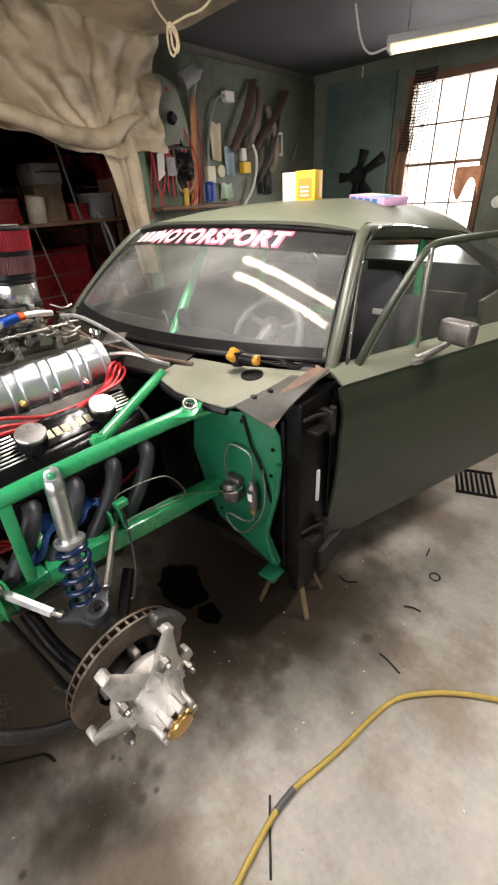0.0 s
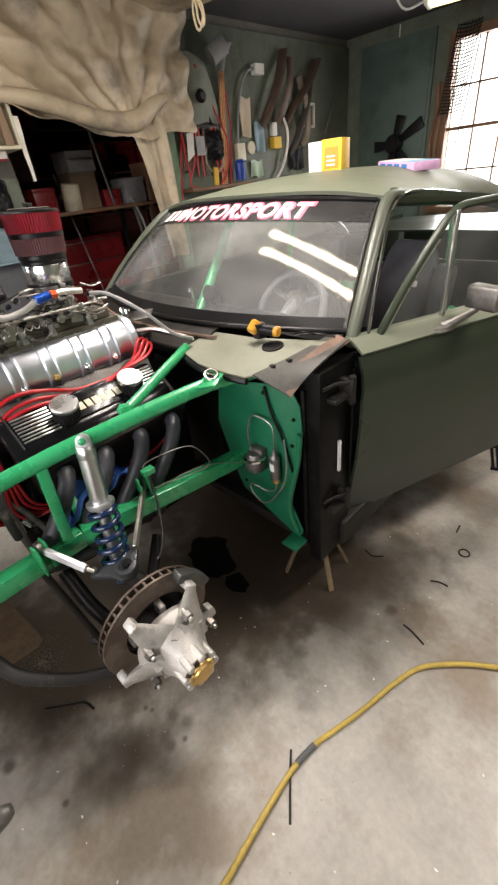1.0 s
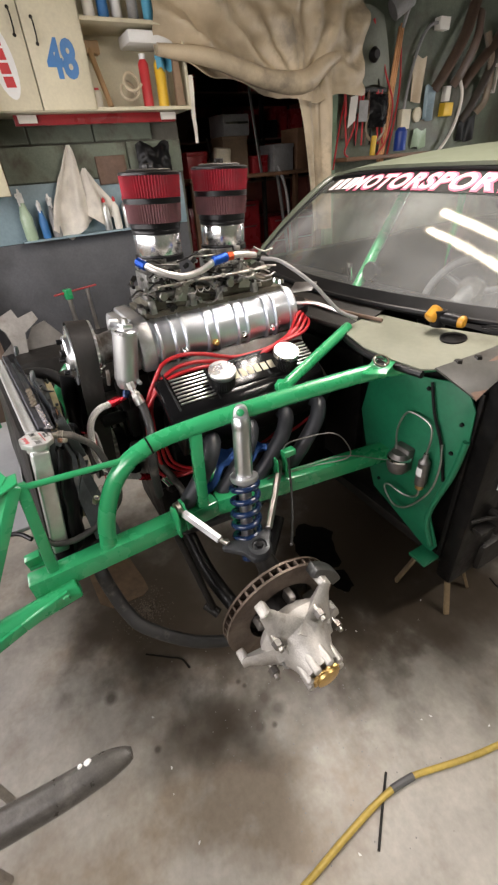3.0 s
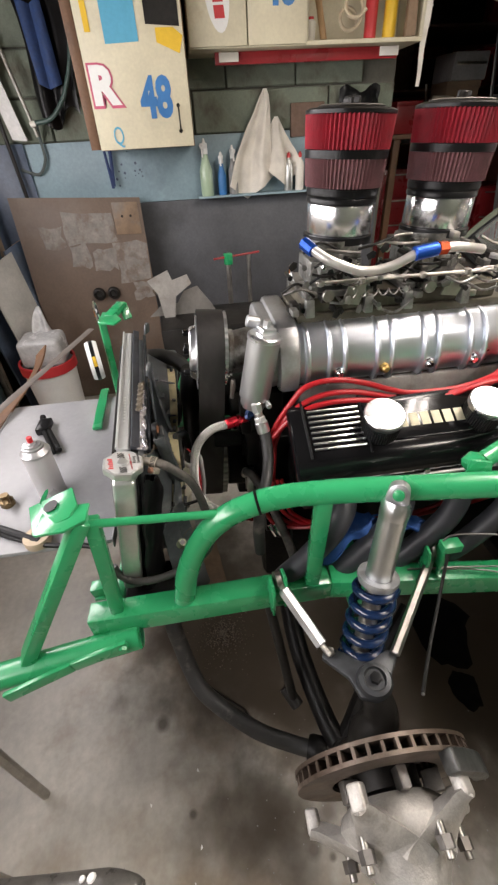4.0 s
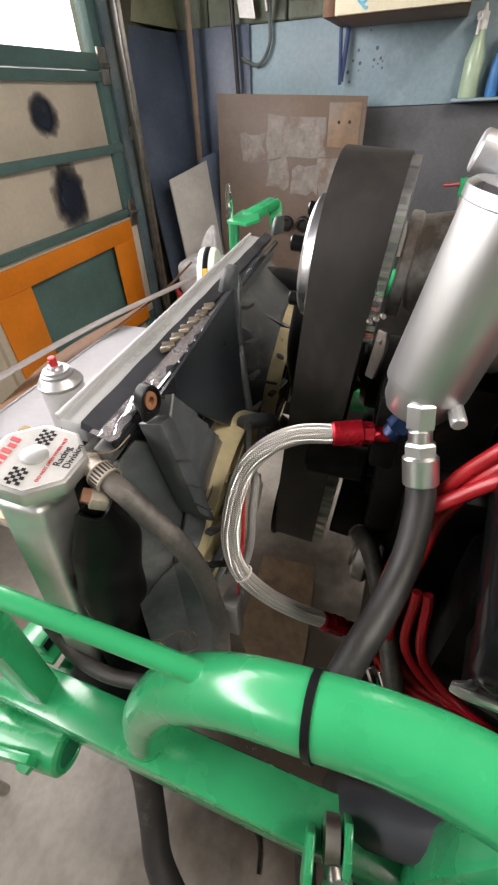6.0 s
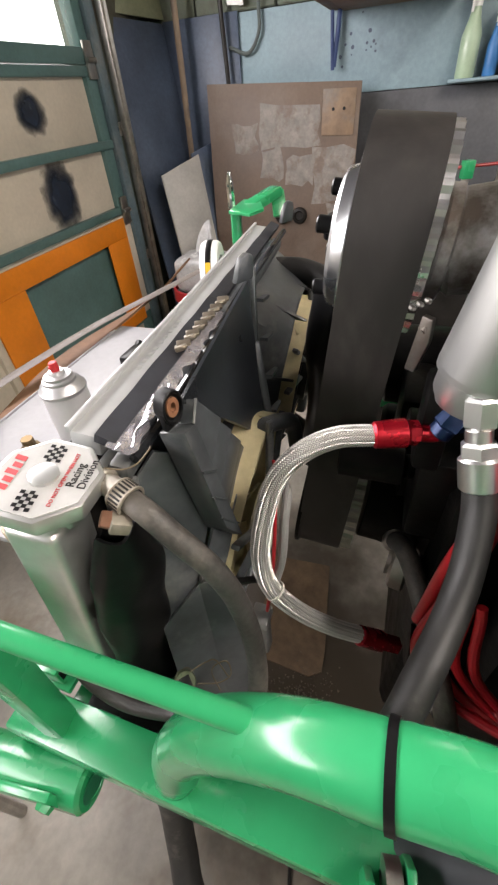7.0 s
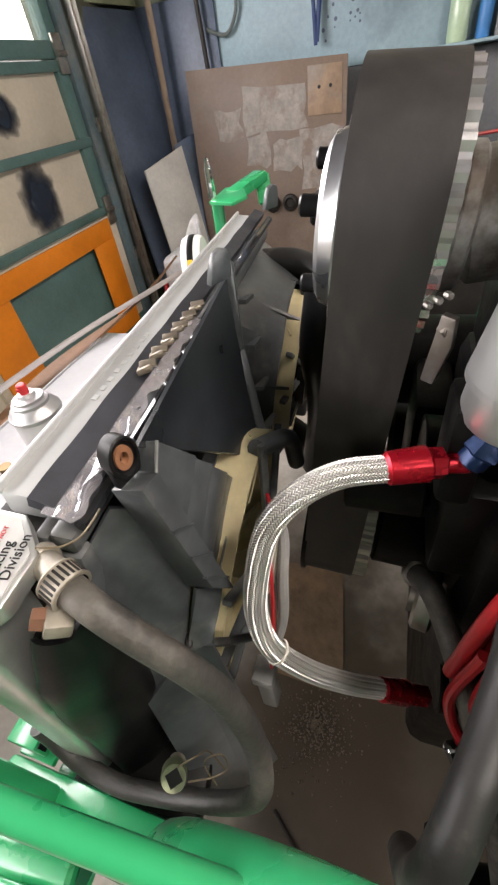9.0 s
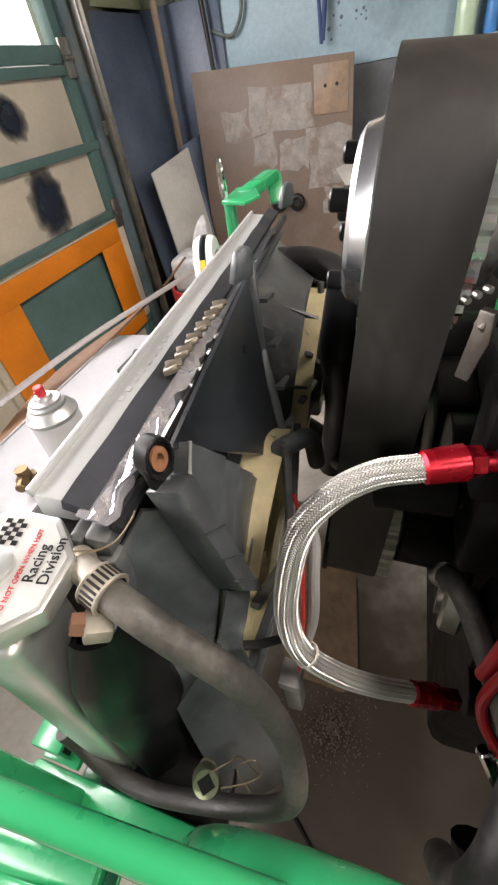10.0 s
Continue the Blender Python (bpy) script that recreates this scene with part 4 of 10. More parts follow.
solo("hanging_jacket", sheet(lambda u, v: (-2.115 + 0.03 * math.sin(u * 11) * (0.4 + v) * (1 - u), -0.890 + 0.245 * u + 0.02 * math.sin(5 * v) + 0.05 * v * (1 - u), 2.15 - (0.55 + 0.05 * math.sin(u * 6)) * v), 20, 14, 0.01), BLACK, "black work jacket hanging on the wall", "jacket", angle=60)
solo("blue_cloth", sheet(lambda u, v: (-2.065 + 0.012 * math.sin(u * 9 + v), -0.835 + 0.10 * u + 0.01 * v, 2.05 - 0.31 * v - 0.02 * math.sin(u * 3.1)), 12, 10, 0.012), mat("dark blue cloth", (0.02, 0.045, 0.13), 0.8, var=0.25, scale=20, bump=0.2), "dark blue cloth hanging over a jacket", "cloth", angle=60)
solo("wall_cupboard_side", box(-2.165, -1.80, -0.60, -0.552, 1.455, 2.5, 0.003), WOOD_D, "dark stained wooden cupboard end panel", "panel")
random.seed(8)
solo("paint_speckles", many(*[lathe([(0, 0), (random.uniform(0.003, 0.008), 0), (0, 0.001)], 7, pose(-2.1645, -0.45 + random.gauss(0, 0.07), 1.33 + random.gauss(0, 0.035), 0, 90)) for k in range(14)]), NAVY, "dark paint speckles on the steel sheet", "paint marks", kind="stuff")

# tarp drape in front of the opening, and canopy under the ceiling
def drape(u, v):
    """Canvas gathered to a knot low on its edge, with folds that run out from the knot."""
    y = 0.95 + 1.62 * u
    low = 2.08 - 0.16 * math.sin(u * 2.2) - 0.05 * u
    z = 2.66 + (low - 2.66) * v
    th = math.atan2(1.12 - v, (u - 0.62) * 1.9)
    d = min(1.0, math.hypot((u - 0.62) * 1.9, 1.12 - v))
    crease = math.sin(th * 9 + 1.5 * noise.noise(Vector((u * 3, v * 3, 5))))
    fold = (0.045 * (1 - abs(crease)) + 0.02 * math.sin(th * 23 + 4 * u)) * d + wob(u * 4, v * 3, 0, 1.5, 0.07) + 0.03 * abs(noise.noise(Vector((u * 12, v * 9, 2))))
    pinch = math.exp(-((u - 0.62) / 0.16) ** 2) * v
    return (-1.90 + fold + 0.10 * pinch, y + (1.95 - y) * 0.35 * pinch, z - 0.05 * pinch + 0.015 * math.sin(u * 24) * v)


tarp = thing("tarp", "dusty canvas tarp bunched up and knotted over an opening", "tarp", (-1.9, 1.9, 1.9))
part("drape", sheet(drape, 110, 44, 0.006), CANVAS, tarp, "", 70)
def tail(u, v):
    """Flat cloth that fans out from the knot and hangs behind the car."""
    top, low = 1.90 + 0.33 * u, 2.10 + 0.18 * u
    return (-1.86 + 0.025 * math.sin(u * 7 + v * 2) * (0.3 + v) + 0.01 * math.sin(u * 19 - v * 4), top + (low - top) * v ** 0.8 + 0.01 * math.sin(v * 6), 1.985 + 0.10 * u - (0.62 + 0.10 * u) * v - 0.35 * v * v * v)


part("tail", sheet(tail, 26, 30, 0.006), CANVAS, tarp, "flat canvas tail below the knot", 70)
part("hem", tube([(-1.87, 0.95, 2.10), (-1.83, 1.30, 2.06), (-1.82, 1.65, 1.97), (-1.80, 1.95, 1.95), (-1.82, 2.15, 2.05), (-1.86, 2.30, 2.10)], 0.045, 10, 8, radii=[0.03, 0.05, 0.055, 0.07, 0.05, 0.03]), CANVAS, tarp, "rolled canvas hem", 70)
solo("tarp_canopy", sheet(lambda u, v: (-2.0 + 2.9 * u, 0.35 + 2.1 * v + 0.05 * math.sin(u * 9), 2.68 - 0.05 * math.sin(u * 6 + 1) * math.sin(v * 3.1) + wob(u * 5, v * 3, 3, 1.5, 0.04) - 0.13 * v ** 5), 50, 24, 0.005), CANVAS, "canvas sheet hung under the ceiling", "tarp", angle=70)
solo("rope", many(tube([(-1.20, 2.0, 2.72), (-1.13, 1.97, 2.50), (-1.01, 1.96, 2.37), (-0.985, 1.95, 2.29), (-0.955, 1.95, 2.255), (-0.935, 1.95, 2.28), (-0.96, 1.96, 2.35), (-1.01, 1.96, 2.385), (-1.03, 1.96, 2.33), (-1.005, 1.95, 2.26), (-0.975, 1.95, 2.248), (-0.955, 1.96, 2.30), (-0.985, 1.965, 2.37), (-0.90, 1.97, 2.385), (-0.685, 1.98, 2.42), (-0.45, 2.02, 2.72)], 0.0065, 8, 6),
                  lathe([(0, -0.016), (0.017, -0.008), (0.017, 0.008), (0, 0.016)], 10, pose(-1.004, 1.96, 2.369))), ROPE, "looped cotton rope tied under the ceiling", "rope")
solo("lamp_cord", tube([(-0.75, 3.55, 2.70), (-0.72, 3.60, 2.52), (-0.66, 3.65, 2.43), (-0.57, 3.75, 2.46)], 0.008, 8, 6), WHITE, "thin white flex to the ceiling lamp", "cord")

# ---------- car body ----------
XC = -0.025
car = thing("car", "green coupe without its front wings or bonnet, under rebuild on stands", "car", (XC, 2.3, 0))


def roof_z(u, v):
    return 1.463 + 0.25 * v - 0.315 * v * v - (0.038 + 0.22 * min(v, 0.5)) * (0.30 * u * u + 0.70 * abs(u) ** 5)


def roof(a, b):
    u = a * 2 - 1
    return (XC + u * (0.600 - 0.03 * b), 1.185 + 0.085 * u * u + 1.62 * b, roof_z(u, b))


part("roof", sheet(roof, 36, 30, -0.012), OLIVE_TOPLIT, car, "olive green roof, satin paint lightened as if lit from above")


def screen(a, b):
    """The windscreen, a from side to side, b from the cowl to the roof."""
    u = a * 2 - 1
    w = 0.725 + (0.592 - 0.725) * b
    y0, z0 = 0.715 + 0.185 * u * u, 1.108 + 0.006 * (1 - u * u)
    y1, z1 = 1.182 + 0.088 * u * u, 1.452 - 0.030 * u * u
    return Vector((XC + u * w, y0 + (y1 - y0) * b - 0.012 * math.sin(b * math.pi), z0 + (z1 - z0) * b + 0.014 * math.sin(b * math.pi)))


ws = part("windscreen", sheet(screen, 40, 16), GLASS, car, "dusty windscreen with a lettered sun strip")
ws.visible_shadow = False


def strip(f0, f1, b0, b1, lift, nu=40, nv=4, th=0.0):
    """A band of the windscreen between two heights, lifted off the glass."""
    def g(a, b):
        p = screen(f0 + (f1 - f0) * a, b0 + (b1 - b0) * b)
        return p + Vector((0, -0.67, 0.74)) * lift
    return sheet(g, nu, nv, th)


TINT = mat("dark sun strip film", (0.022, 0.022, 0.022), 0.22, var=0.2, bump=0.0)
part("sun_strip", strip(0.0, 1.0, 0.80, 0.985, 0.003), TINT, ws, "black sun strip")
part("lower_band", strip(0.01, 0.99, 0.0, 0.085, 0.003), BLACK, ws, "black lower edge band")
part("screen_seal", many(tube([screen(k / 20, 0.0) + Vector((0, -0.006, 0.002)) for k in range(21)], 0.009, 8, 2), tube([screen(k / 20, 1.0) + Vector((0, -0.004, 0.004)) for k in range(21)], 0.008, 8, 2),
                         tube([screen(1.0, k / 6) for k in range(7)], 0.008, 8, 3), tube([screen(0.0, k / 6) for k in range(7)], 0.008, 8, 3)), BLACK, ws, "black rubber seal")


def on_screen(bm, a0, a1, b_mid, scale_b, lift, lean_=0.0):
    """Lays a flat mesh with x from 0 to 1 and y in metres on the windscreen."""
    for v in bm.verts:
        x, y, z = v.co
        p = screen(a0 + (a1 - a0) * x, b_mid + y * scale_b)
        v.co = p + Vector((0, -0.67, 0.74)) * (lift + z)
    return bm


def decal_words(words, fat, swell):
    b = text_bm(words, 1.0, 0.0, Matrix(), shear=0.12, space=1.06, fat=swell)
    xs_ = [v.co.x for v in b.verts]
    ys_ = [v.co.y for v in b.verts]
    x0_, x1_, y0_, y1_ = min(xs_), max(xs_), min(ys_), max(ys_)
    for v in b.verts:
        v.co = Vector(((v.co.x - x0_) / (x1_ - x0_), ((v.co.y - y0_) / (y1_ - y0_) - 0.5) * 0.062 * fat, 0))
    bmesh.ops.subdivide_edges(b, edges=[e for e in b.edges if e.calc_length() > 0.05], cuts=2)
    return b


lead = many(*[prism([(k * 0.055, -0.03), (k * 0.055 + 0.042, -0.03), (k * 0.055 + 0.05, 0.03), (k * 0.055 + 0.008, 0.03)], 0.0001) for k in range(3)])
for v in lead.verts:
    v.co.x /= 0.16
part("decal_outline", on_screen(decal_words("MOTORSPORT", 1.22, 0.07), 0.225, 0.830, 0.893, 2.25, 0.0045), PINKRED, ws, "pink red letter outline")
part("decal_letters", on_screen(decal_words("MOTORSPORT", 1.0, 0.025), 0.235, 0.820, 0.893, 2.25, 0.006), DECALW, ws, "white decal letters")
part("decal_marks", on_screen(lead, 0.085, 0.235, 0.893, 2.1, 0.006), DECALW, ws, "white decal shapes")

# pillars, drip rails and chrome
for s in (1, -1):
    def q(p, s=s):
        return (XC + s * (p[0] - XC), p[1], p[2])
    part("windscreen_pillar", tube([q((0.722, 0.880, 1.075)), q((0.690, 0.985, 1.19)), q((0.635, 1.150, 1.34)), q((0.592, 1.290, 1.430)), q((0.575, 1.45, 1.432))], 0.022, 12, 6, radii=[0.024, 0.021, 0.019, 0.017, 0.008], flat=0.020), OLIVE_P, car)
    part("drip_rail", tube([q((0.752, 0.925, 1.085)), q((0.692, 1.075, 1.25)), q((0.628, 1.262, 1.408)), q((0.594, 1.50, 1.430)), q((0.585, 1.95, 1.385)), q((0.582, 2.40, 1.318)), q((0.60, 2.75, 1.22))], 0.0055, 8, 8), CHROME, car, "thin bright drip moulding")
    part("roof_side_rail", tube([q((0.575, 1.35, 1.425)), q((0.568, 1.9, 1.375)), q((0.566, 2.4, 1.31)), q((0.60, 2.80, 1.18)), q((0.66, 3.05, 1.06))], 0.03, 10, 6), OLIVE, car)
    part("rear_pillar", sheet(lambda u, v, s=s: q((0.575 + 0.24 * u - 0.02 * math.sin(3 * u), 2.38 + 0.75 * u + 0.5 * v, 1.33 - 0.30 * u - 0.06 * v)), 14, 8, 0.02), OLIVE, car)
    part("quarter_panel", sheet(lambda u, v, s=s: q((0.82 + 0.05 * math.sin(v * 2.6) + 0.03 * math.sin(u * 3.1) - 0.06 * u ** 4, 2.05 + 2.2 * u, 0.42 + 0.66 * v)), 24, 12, 0.02), OLIVE, car)
    part("rocker", box(*sorted((XC + s * (0.70), XC + s * 0.80)), 0.80, 2.1, 0.30, 0.42, 0.02), DARK, car, "grimy sill under the door")
part("trunk_deck", sheet(lambda u, v: (XC + (u * 2 - 1) * 0.80, 3.05 + 1.2 * v, 1.075 - 0.03 * v + 0.02 * math.sin(u * 3.14)), 16, 10, 0.015), OLIVE, car)
rg = part("rear_glass", sheet(lambda u, v: (XC + (u * 2 - 1) * (0.52 + 0.05 * v), 2.76 + 0.30 * v + 0.05 * (1 - (2 * u - 1) ** 2), 1.38 - 0.28 * v), 14, 8), PANE, car)
rg.visible_shadow = False
part("tail_panel", box(-0.80, 0.75, 4.22, 4.26, 0.45, 1.05, 0.02), OLIVE, car)
part("floor_pan", box(-0.72, 0.70, 0.70, 4.2, 0.34, 0.385, 0.005), DARK, car)
part("passenger_door", sheet(lambda u, v: (-0.82 - 0.05 * math.sin(v * 2.6), 0.86 + 1.19 * u, 0.42 + 0.66 * v), 12, 12, 0.04), OLIVE, car)
part("headliner", sheet(lambda a, b: Vector(roof(0.06 + 0.88 * a, 0.03 + 0.94 * b)) - Vector((0, 0, 0.03)), 12, 12), BLACK, car)

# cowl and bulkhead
cowl = part("cowl_panel", prism([(0.262, 0.60), (0.305, 0.572), (0.405, 0.544), (0.515, 0.540), (0.60, 0.548), (0.655, 0.60), (0.690, 0.70), (0.705, 0.83), (0.60, 0.80), (0.45, 0.755), (0.25, 0.735)], 0.004, pose(0, 0, 1.0035, 6.5, 0, 0), 0.0), OLIVE_L, car, "pale olive cowl top with a vent hole")
part("vent_hole", many(lathe([(0.026, 0.0), (0.034, 0.002), (0.034, 0.006), (0.026, 0.006)], 24, pose(0.548, 0.722, 1.0878, 6.5)), lathe([(0, 0.0), (0.0295, 0.0), (0.0295, 0.0008), (0, 0.0008)], 24, pose(0.548, 0.722, 1.0898, 6.5))), BLACK, cowl, "black open duct")
part("front_lip", tube([(0.250, 0.610, 1.062), (0.303, 0.568, 1.057), (0.405, 0.540, 1.054), (0.515, 0.536, 1.054), (0.605, 0.545, 1.056)], 0.010, 8, 6), BLACK, cowl)
part("wiper_motor", many(cyl((0.482, 0.735, 1.105), (0.482, 0.735, 1.150), 0.020, 14), cyl((0.48, 0.735, 1.132), (0.545, 0.745, 1.130), 0.017, 12)), BLACK, car)
part("wiper_cap", cyl((0.470, 0.712, 1.124), (0.475, 0.740, 1.152), 0.019, 14, 0.005), mat("amber plastic", (0.50, 0.24, 0.02), 0.4, var=0.2, scale=30), car, "yellow plastic cap")
part("wiper_cap", cyl((0.536, 0.742, 1.130), (0.556, 0.748, 1.130), 0.0165, 12, 0.004), bpy.data.materials["amber plastic"], car, "yellow plastic cap")
part("wiper_spindle", many(*[m_ for xx in (-0.24, -0.20) for m_ in (cyl((xx, 0.67, 1.09), (xx, 0.67, 1.125), 0.008, 10), lathe([(0, 0), (0.013, 0), (0.010, 0.012), (0, 0.014)], 10, pose(xx, 0.67, 1.12)))]), CHROME, car)
part("cowl_trough", many(sheet(lambda u, v: Vector(screen(0.01 + 0.70 * u, 0)) + Vector((0, -0.13 * (1 - v) - 0.005, -0.045 * (1 - v) - 0.006)), 24, 6, 0.006), tube([Vector(screen(0.01 + 0.70 * k / 12, 0)) + Vector((0, -0.135, -0.045)) for k in range(13)], 0.008, 8, 3)), DARK, car, "bare grimy cowl trough")
part("cowl_lip", tube([Vector(screen(0.02 + 0.72 * k / 12, 0)) + Vector((0, -0.070, -0.020)) for k in range(13)], 0.006, 8, 3), RUSTY, car, "rusty cowl seam")
part("wing_apron", sheet(lambda u, v: (0.645 + 0.085 * v + 0.010 * math.sin(3 * u), 0.53 + 0.33 * u + 0.05 * v * (1 - u), 1.090 - 0.012 * v - 0.05 * (1 - u) ** 3 * v + 0.02 * u * v), 14, 8, 0.006), APRON, car, "scuffed olive wing support")
part("apron_patch", sheet(lambda u, v: (0.690 + 0.046 * v, 0.575 + 0.28 * u, 1.086 - 0.012 * v - 0.045 * (1 - u) ** 3 * (0.5 + 0.5 * v) + 0.022 * u), 12, 5, 0.003), RUSTY, car, "rusty red primer strip")
parts("apron_bolt", ([lathe([(0, 0), (0.012, 0), (0.009, 0.007), (0, 0.009)], 6, pose(x_, y_, 1.090)) for x_, y_ in ((0.668, 0.655), (0.655, 0.60))]), DARK, car)
part("bulkhead", many(box(-0.72, 0.70, 0.735, 0.75, 0.36, 1.085, 0.004), box(-0.30, 0.25, 0.70, 0.736, 0.45, 0.95, 0.03)), NEAR_BLACK, car, "black bulkhead behind the engine")
part("hinge_pillar", many(box(0.70, 0.755, 0.68, 0.86, 0.30, 1.06, 0.01), box(0.690, 0.705, 0.67, 0.80, 0.38, 1.0, 0.004)), NEAR_BLACK, car, "bare black hinge pillar")
for zz in (0.98, 0.56):
    part("door_hinge", many(box(0.735, 0.80, 0.775, 0.80, zz - 0.035, zz + 0.035, 0.006), cyl((0.79, 0.79, zz - 0.045), (0.79, 0.79, zz + 0.045), 0.011, 12), box(0.75, 0.79, 0.71, 0.785, zz - 0.02, zz - 0.005, 0.004),
                            tube([(0.757, 0.69, zz + 0.03), (0.775, 0.74, zz + 0.035), (0.79, 0.79, zz + 0.02)], 0.006, 8, 4)), DARK, car, "grimy dark door hinge")
part("hinge_spring", box(0.757, 0.766, 0.768, 0.780, 0.68, 0.80, 0.002), WHITE, car, "white strip on the pillar")
part("kick_panel", prism([(0.355, 0.60), (0.300, 0.78), (0.33, 0.93), (0.42, 0.965), (0.62, 1.005), (0.665, 0.995), (0.695, 0.95), (0.700, 0.86), (0.685, 0.74), (0.640, 0.545), (0.69, 0.44), (0.675, 0.402), (0.640, 0.405), (0.47, 0.475), (0.40, 0.50)], 0.006, pose(0, 0.668, 0, 90), 0.0015), GREEN_D, car, "green painted splash panel")
part("kick_panel_flange", many(tube([(0.697, 0.655, 0.86), (0.683, 0.655, 0.74), (0.640, 0.655, 0.545), (0.672, 0.655, 0.435)], 0.010, 8, 6), box(0.640, 0.705, 0.600, 0.668, 0.392, 0.404, 0.002)), GREEN_D, car)
parts("flange_bolt", ([lathe([(0, 0), (0.007, 0), (0.006, 0.005), (0, 0.006)], 6, pose(x_, 0.661, z_, 90)) for x_, z_ in ((0.665, 0.43), (0.66, 0.80), (0.55, 0.96), (0.42, 0.55), (0.67, 0.90))]), BLACK, car)

part("cowl_wire", tube([(0.575, 0.795, 1.112), (0.610, 0.800, 1.122), (0.640, 0.822, 1.112), (0.665, 0.820, 1.122), (0.690, 0.838, 1.110)], 0.0028, 8, 8), BLACK, car, "black wires lying on the cowl")
part("cowl_wire", tube([(0.585, 0.785, 1.110), (0.625, 0.812, 1.116), (0.650, 0.806, 1.122), (0.700, 0.832, 1.112)], 0.0024, 8, 8), BLACK, car, "black wires lying on the cowl")

# interior
dash = part("dashboard", sheet(lambda u, v: (-0.70 + 1.37 * u, 0.86 + 0.30 * v, 1.075 + 0.035 * math.sin(v * 3.14) - 0.05 * v), 16, 8, 0.02), BLACK, car)
part("dash_face", box(-0.68, 0.64, 1.13, 1.16, 0.86, 1.03, 0.01), BLACK, car)
part("steering_wheel", many(lathe([(0.155 + 0.014 * math.cos(a), 0.014 * math.sin(a)) for a in [k * 0.5236 for k in range(13)]], 36, pose(0.300, 1.10, 1.065, 58, 0, 0)),
                            *[cyl((0.285, 1.165, 1.078), Vector((0.285, 1.16, 1.085)) + (pose(0, 0, 0, 62) @ Vector((0.15 * math.cos(a), 0.15 * math.sin(a), 0))), 0.011, 8) for a in (0.3, 2.84, 4.71)], cyl((0.285, 1.16, 1.085), (0.285, 1.02, 1.01), 0.03, 14)), mat("grey wheel rim", (0.16, 0.16, 0.165), 0.4, var=0.15), car, "grey three-spoke steering wheel")
part("wheel_hub", lathe([(0, 0), (0.05, 0), (0.045, 0.03), (0, 0.034)], 18, pose(0.285, 1.165, 1.082, 62)), CAST_D, car)
part("tachometer", many(lathe([(0, 0), (0.032, 0), (0.036, 0.03), (0.033, 0.034), (0, 0.032)], 18, pose(-0.02, 0.99, 1.135, 80)), cyl((-0.02, 0.98, 1.09), (-0.02, 0.985, 1.12), 0.008, 8)), BLACK, car)
part("toggle", many(cyl((-0.09, 0.93, 1.10), (-0.10, 0.93, 1.15), 0.008, 8), lathe([(0, 0), (0.014, 0.005), (0.012, 0.02), (0, 0.024)], 10, pose(-0.10, 0.93, 1.145))), CHROME, car)
for nm, pts in (("cage_tube", [(-0.015, 0.838, 1.009), (-0.230, 1.337, 1.373)]), 
                ("cage_tube", [(-0.52, 2.12, 0.4), (-0.52, 2.12, 1.2), (-0.42, 2.12, 1.37), (0.40, 2.12, 1.37), (0.50, 2.12, 1.2), (0.50, 2.12, 0.4)]), ("cage_tube", [(0.62, 1.1, 0.62), (0.56, 2.1, 0.85)]), ("cage_tube", [(-0.50, 2.12, 0.92), (0.50, 2.12, 0.92)])):
    part(nm, tube(pts, 0.021, 12, 8), GREEN, car, "green roll cage tube")
seat = part("seat", many(box(0.10, 0.52, 1.58, 2.02, 0.45, 0.58, 0.04), prism([(0.12, 0), (0.50, 0), (0.49, 0.36), (0.44, 0.56), (0.40, 0.63), (0.22, 0.63), (0.18, 0.56), (0.13, 0.36)], 0.09, pose(0, 2.02, 0.55, -14) @ pose(0, 0, 0, 90), 0.02),
                         box(0.08, 0.16, 0, 0.16, 0.05, 0.55, 0.03, m=pose(0, 1.90, 0.55, -14)), box(0.46, 0.54, 0, 0.16, 0.05, 0.55, 0.03, m=pose(0, 1.90, 0.55, -14))), SEATC, car, "black racing bucket seat")
part("seat_slot", box(0.31, 0.39, -0.006, 0.02, 0.42, 0.455, 0.008, m=pose(0, 1.93, 0.55, -14)), PAPER, seat, "pale harness slot")
part("passenger_seat", many(box(-0.52, -0.10, 1.58, 2.02, 0.45, 0.58, 0.04), box(-0.50, -0.12, 0, 0.09, 0, 0.66, 0.04, m=pose(0, 1.93, 0.55, -14))), SEATC, car)
part("rear_bulkhead", box(-0.66, 0.62, 2.66, 2.69, 0.45, 0.98, 0.01), DARK, car, "dark rear bulkhead")

# driver's door, swung open
TH = 19.0
DM = pose(0.778, 0.845, 0, 0, 0, -TH)


def door_skin(u, v):
    z = 0.385 + 0.675 * v
    x = 0.028 * math.sin(min(1, v * 1.05) * 2.4) - 0.055 * (1 - v) ** 2 - 0.016 * max(0, (v - 0.93) / 0.07) + 0.004 * math.sin(v * 24) * math.exp(-((v - 0.86) / 0.05) ** 2)
    return (x, 1.16 * u, z)


b = sheet(door_skin, 16, 44, 0.012)
b.transform(DM)
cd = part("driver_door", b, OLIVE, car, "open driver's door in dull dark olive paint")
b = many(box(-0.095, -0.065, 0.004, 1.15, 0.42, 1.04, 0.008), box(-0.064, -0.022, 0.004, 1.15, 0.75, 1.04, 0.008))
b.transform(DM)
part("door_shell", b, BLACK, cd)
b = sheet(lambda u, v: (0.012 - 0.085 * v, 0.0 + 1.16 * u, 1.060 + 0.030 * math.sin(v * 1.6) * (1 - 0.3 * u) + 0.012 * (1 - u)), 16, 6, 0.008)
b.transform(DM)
part("door_top", b, OLIVE_TOPLIT, cd, "olive door top, lightened as if lit from above")
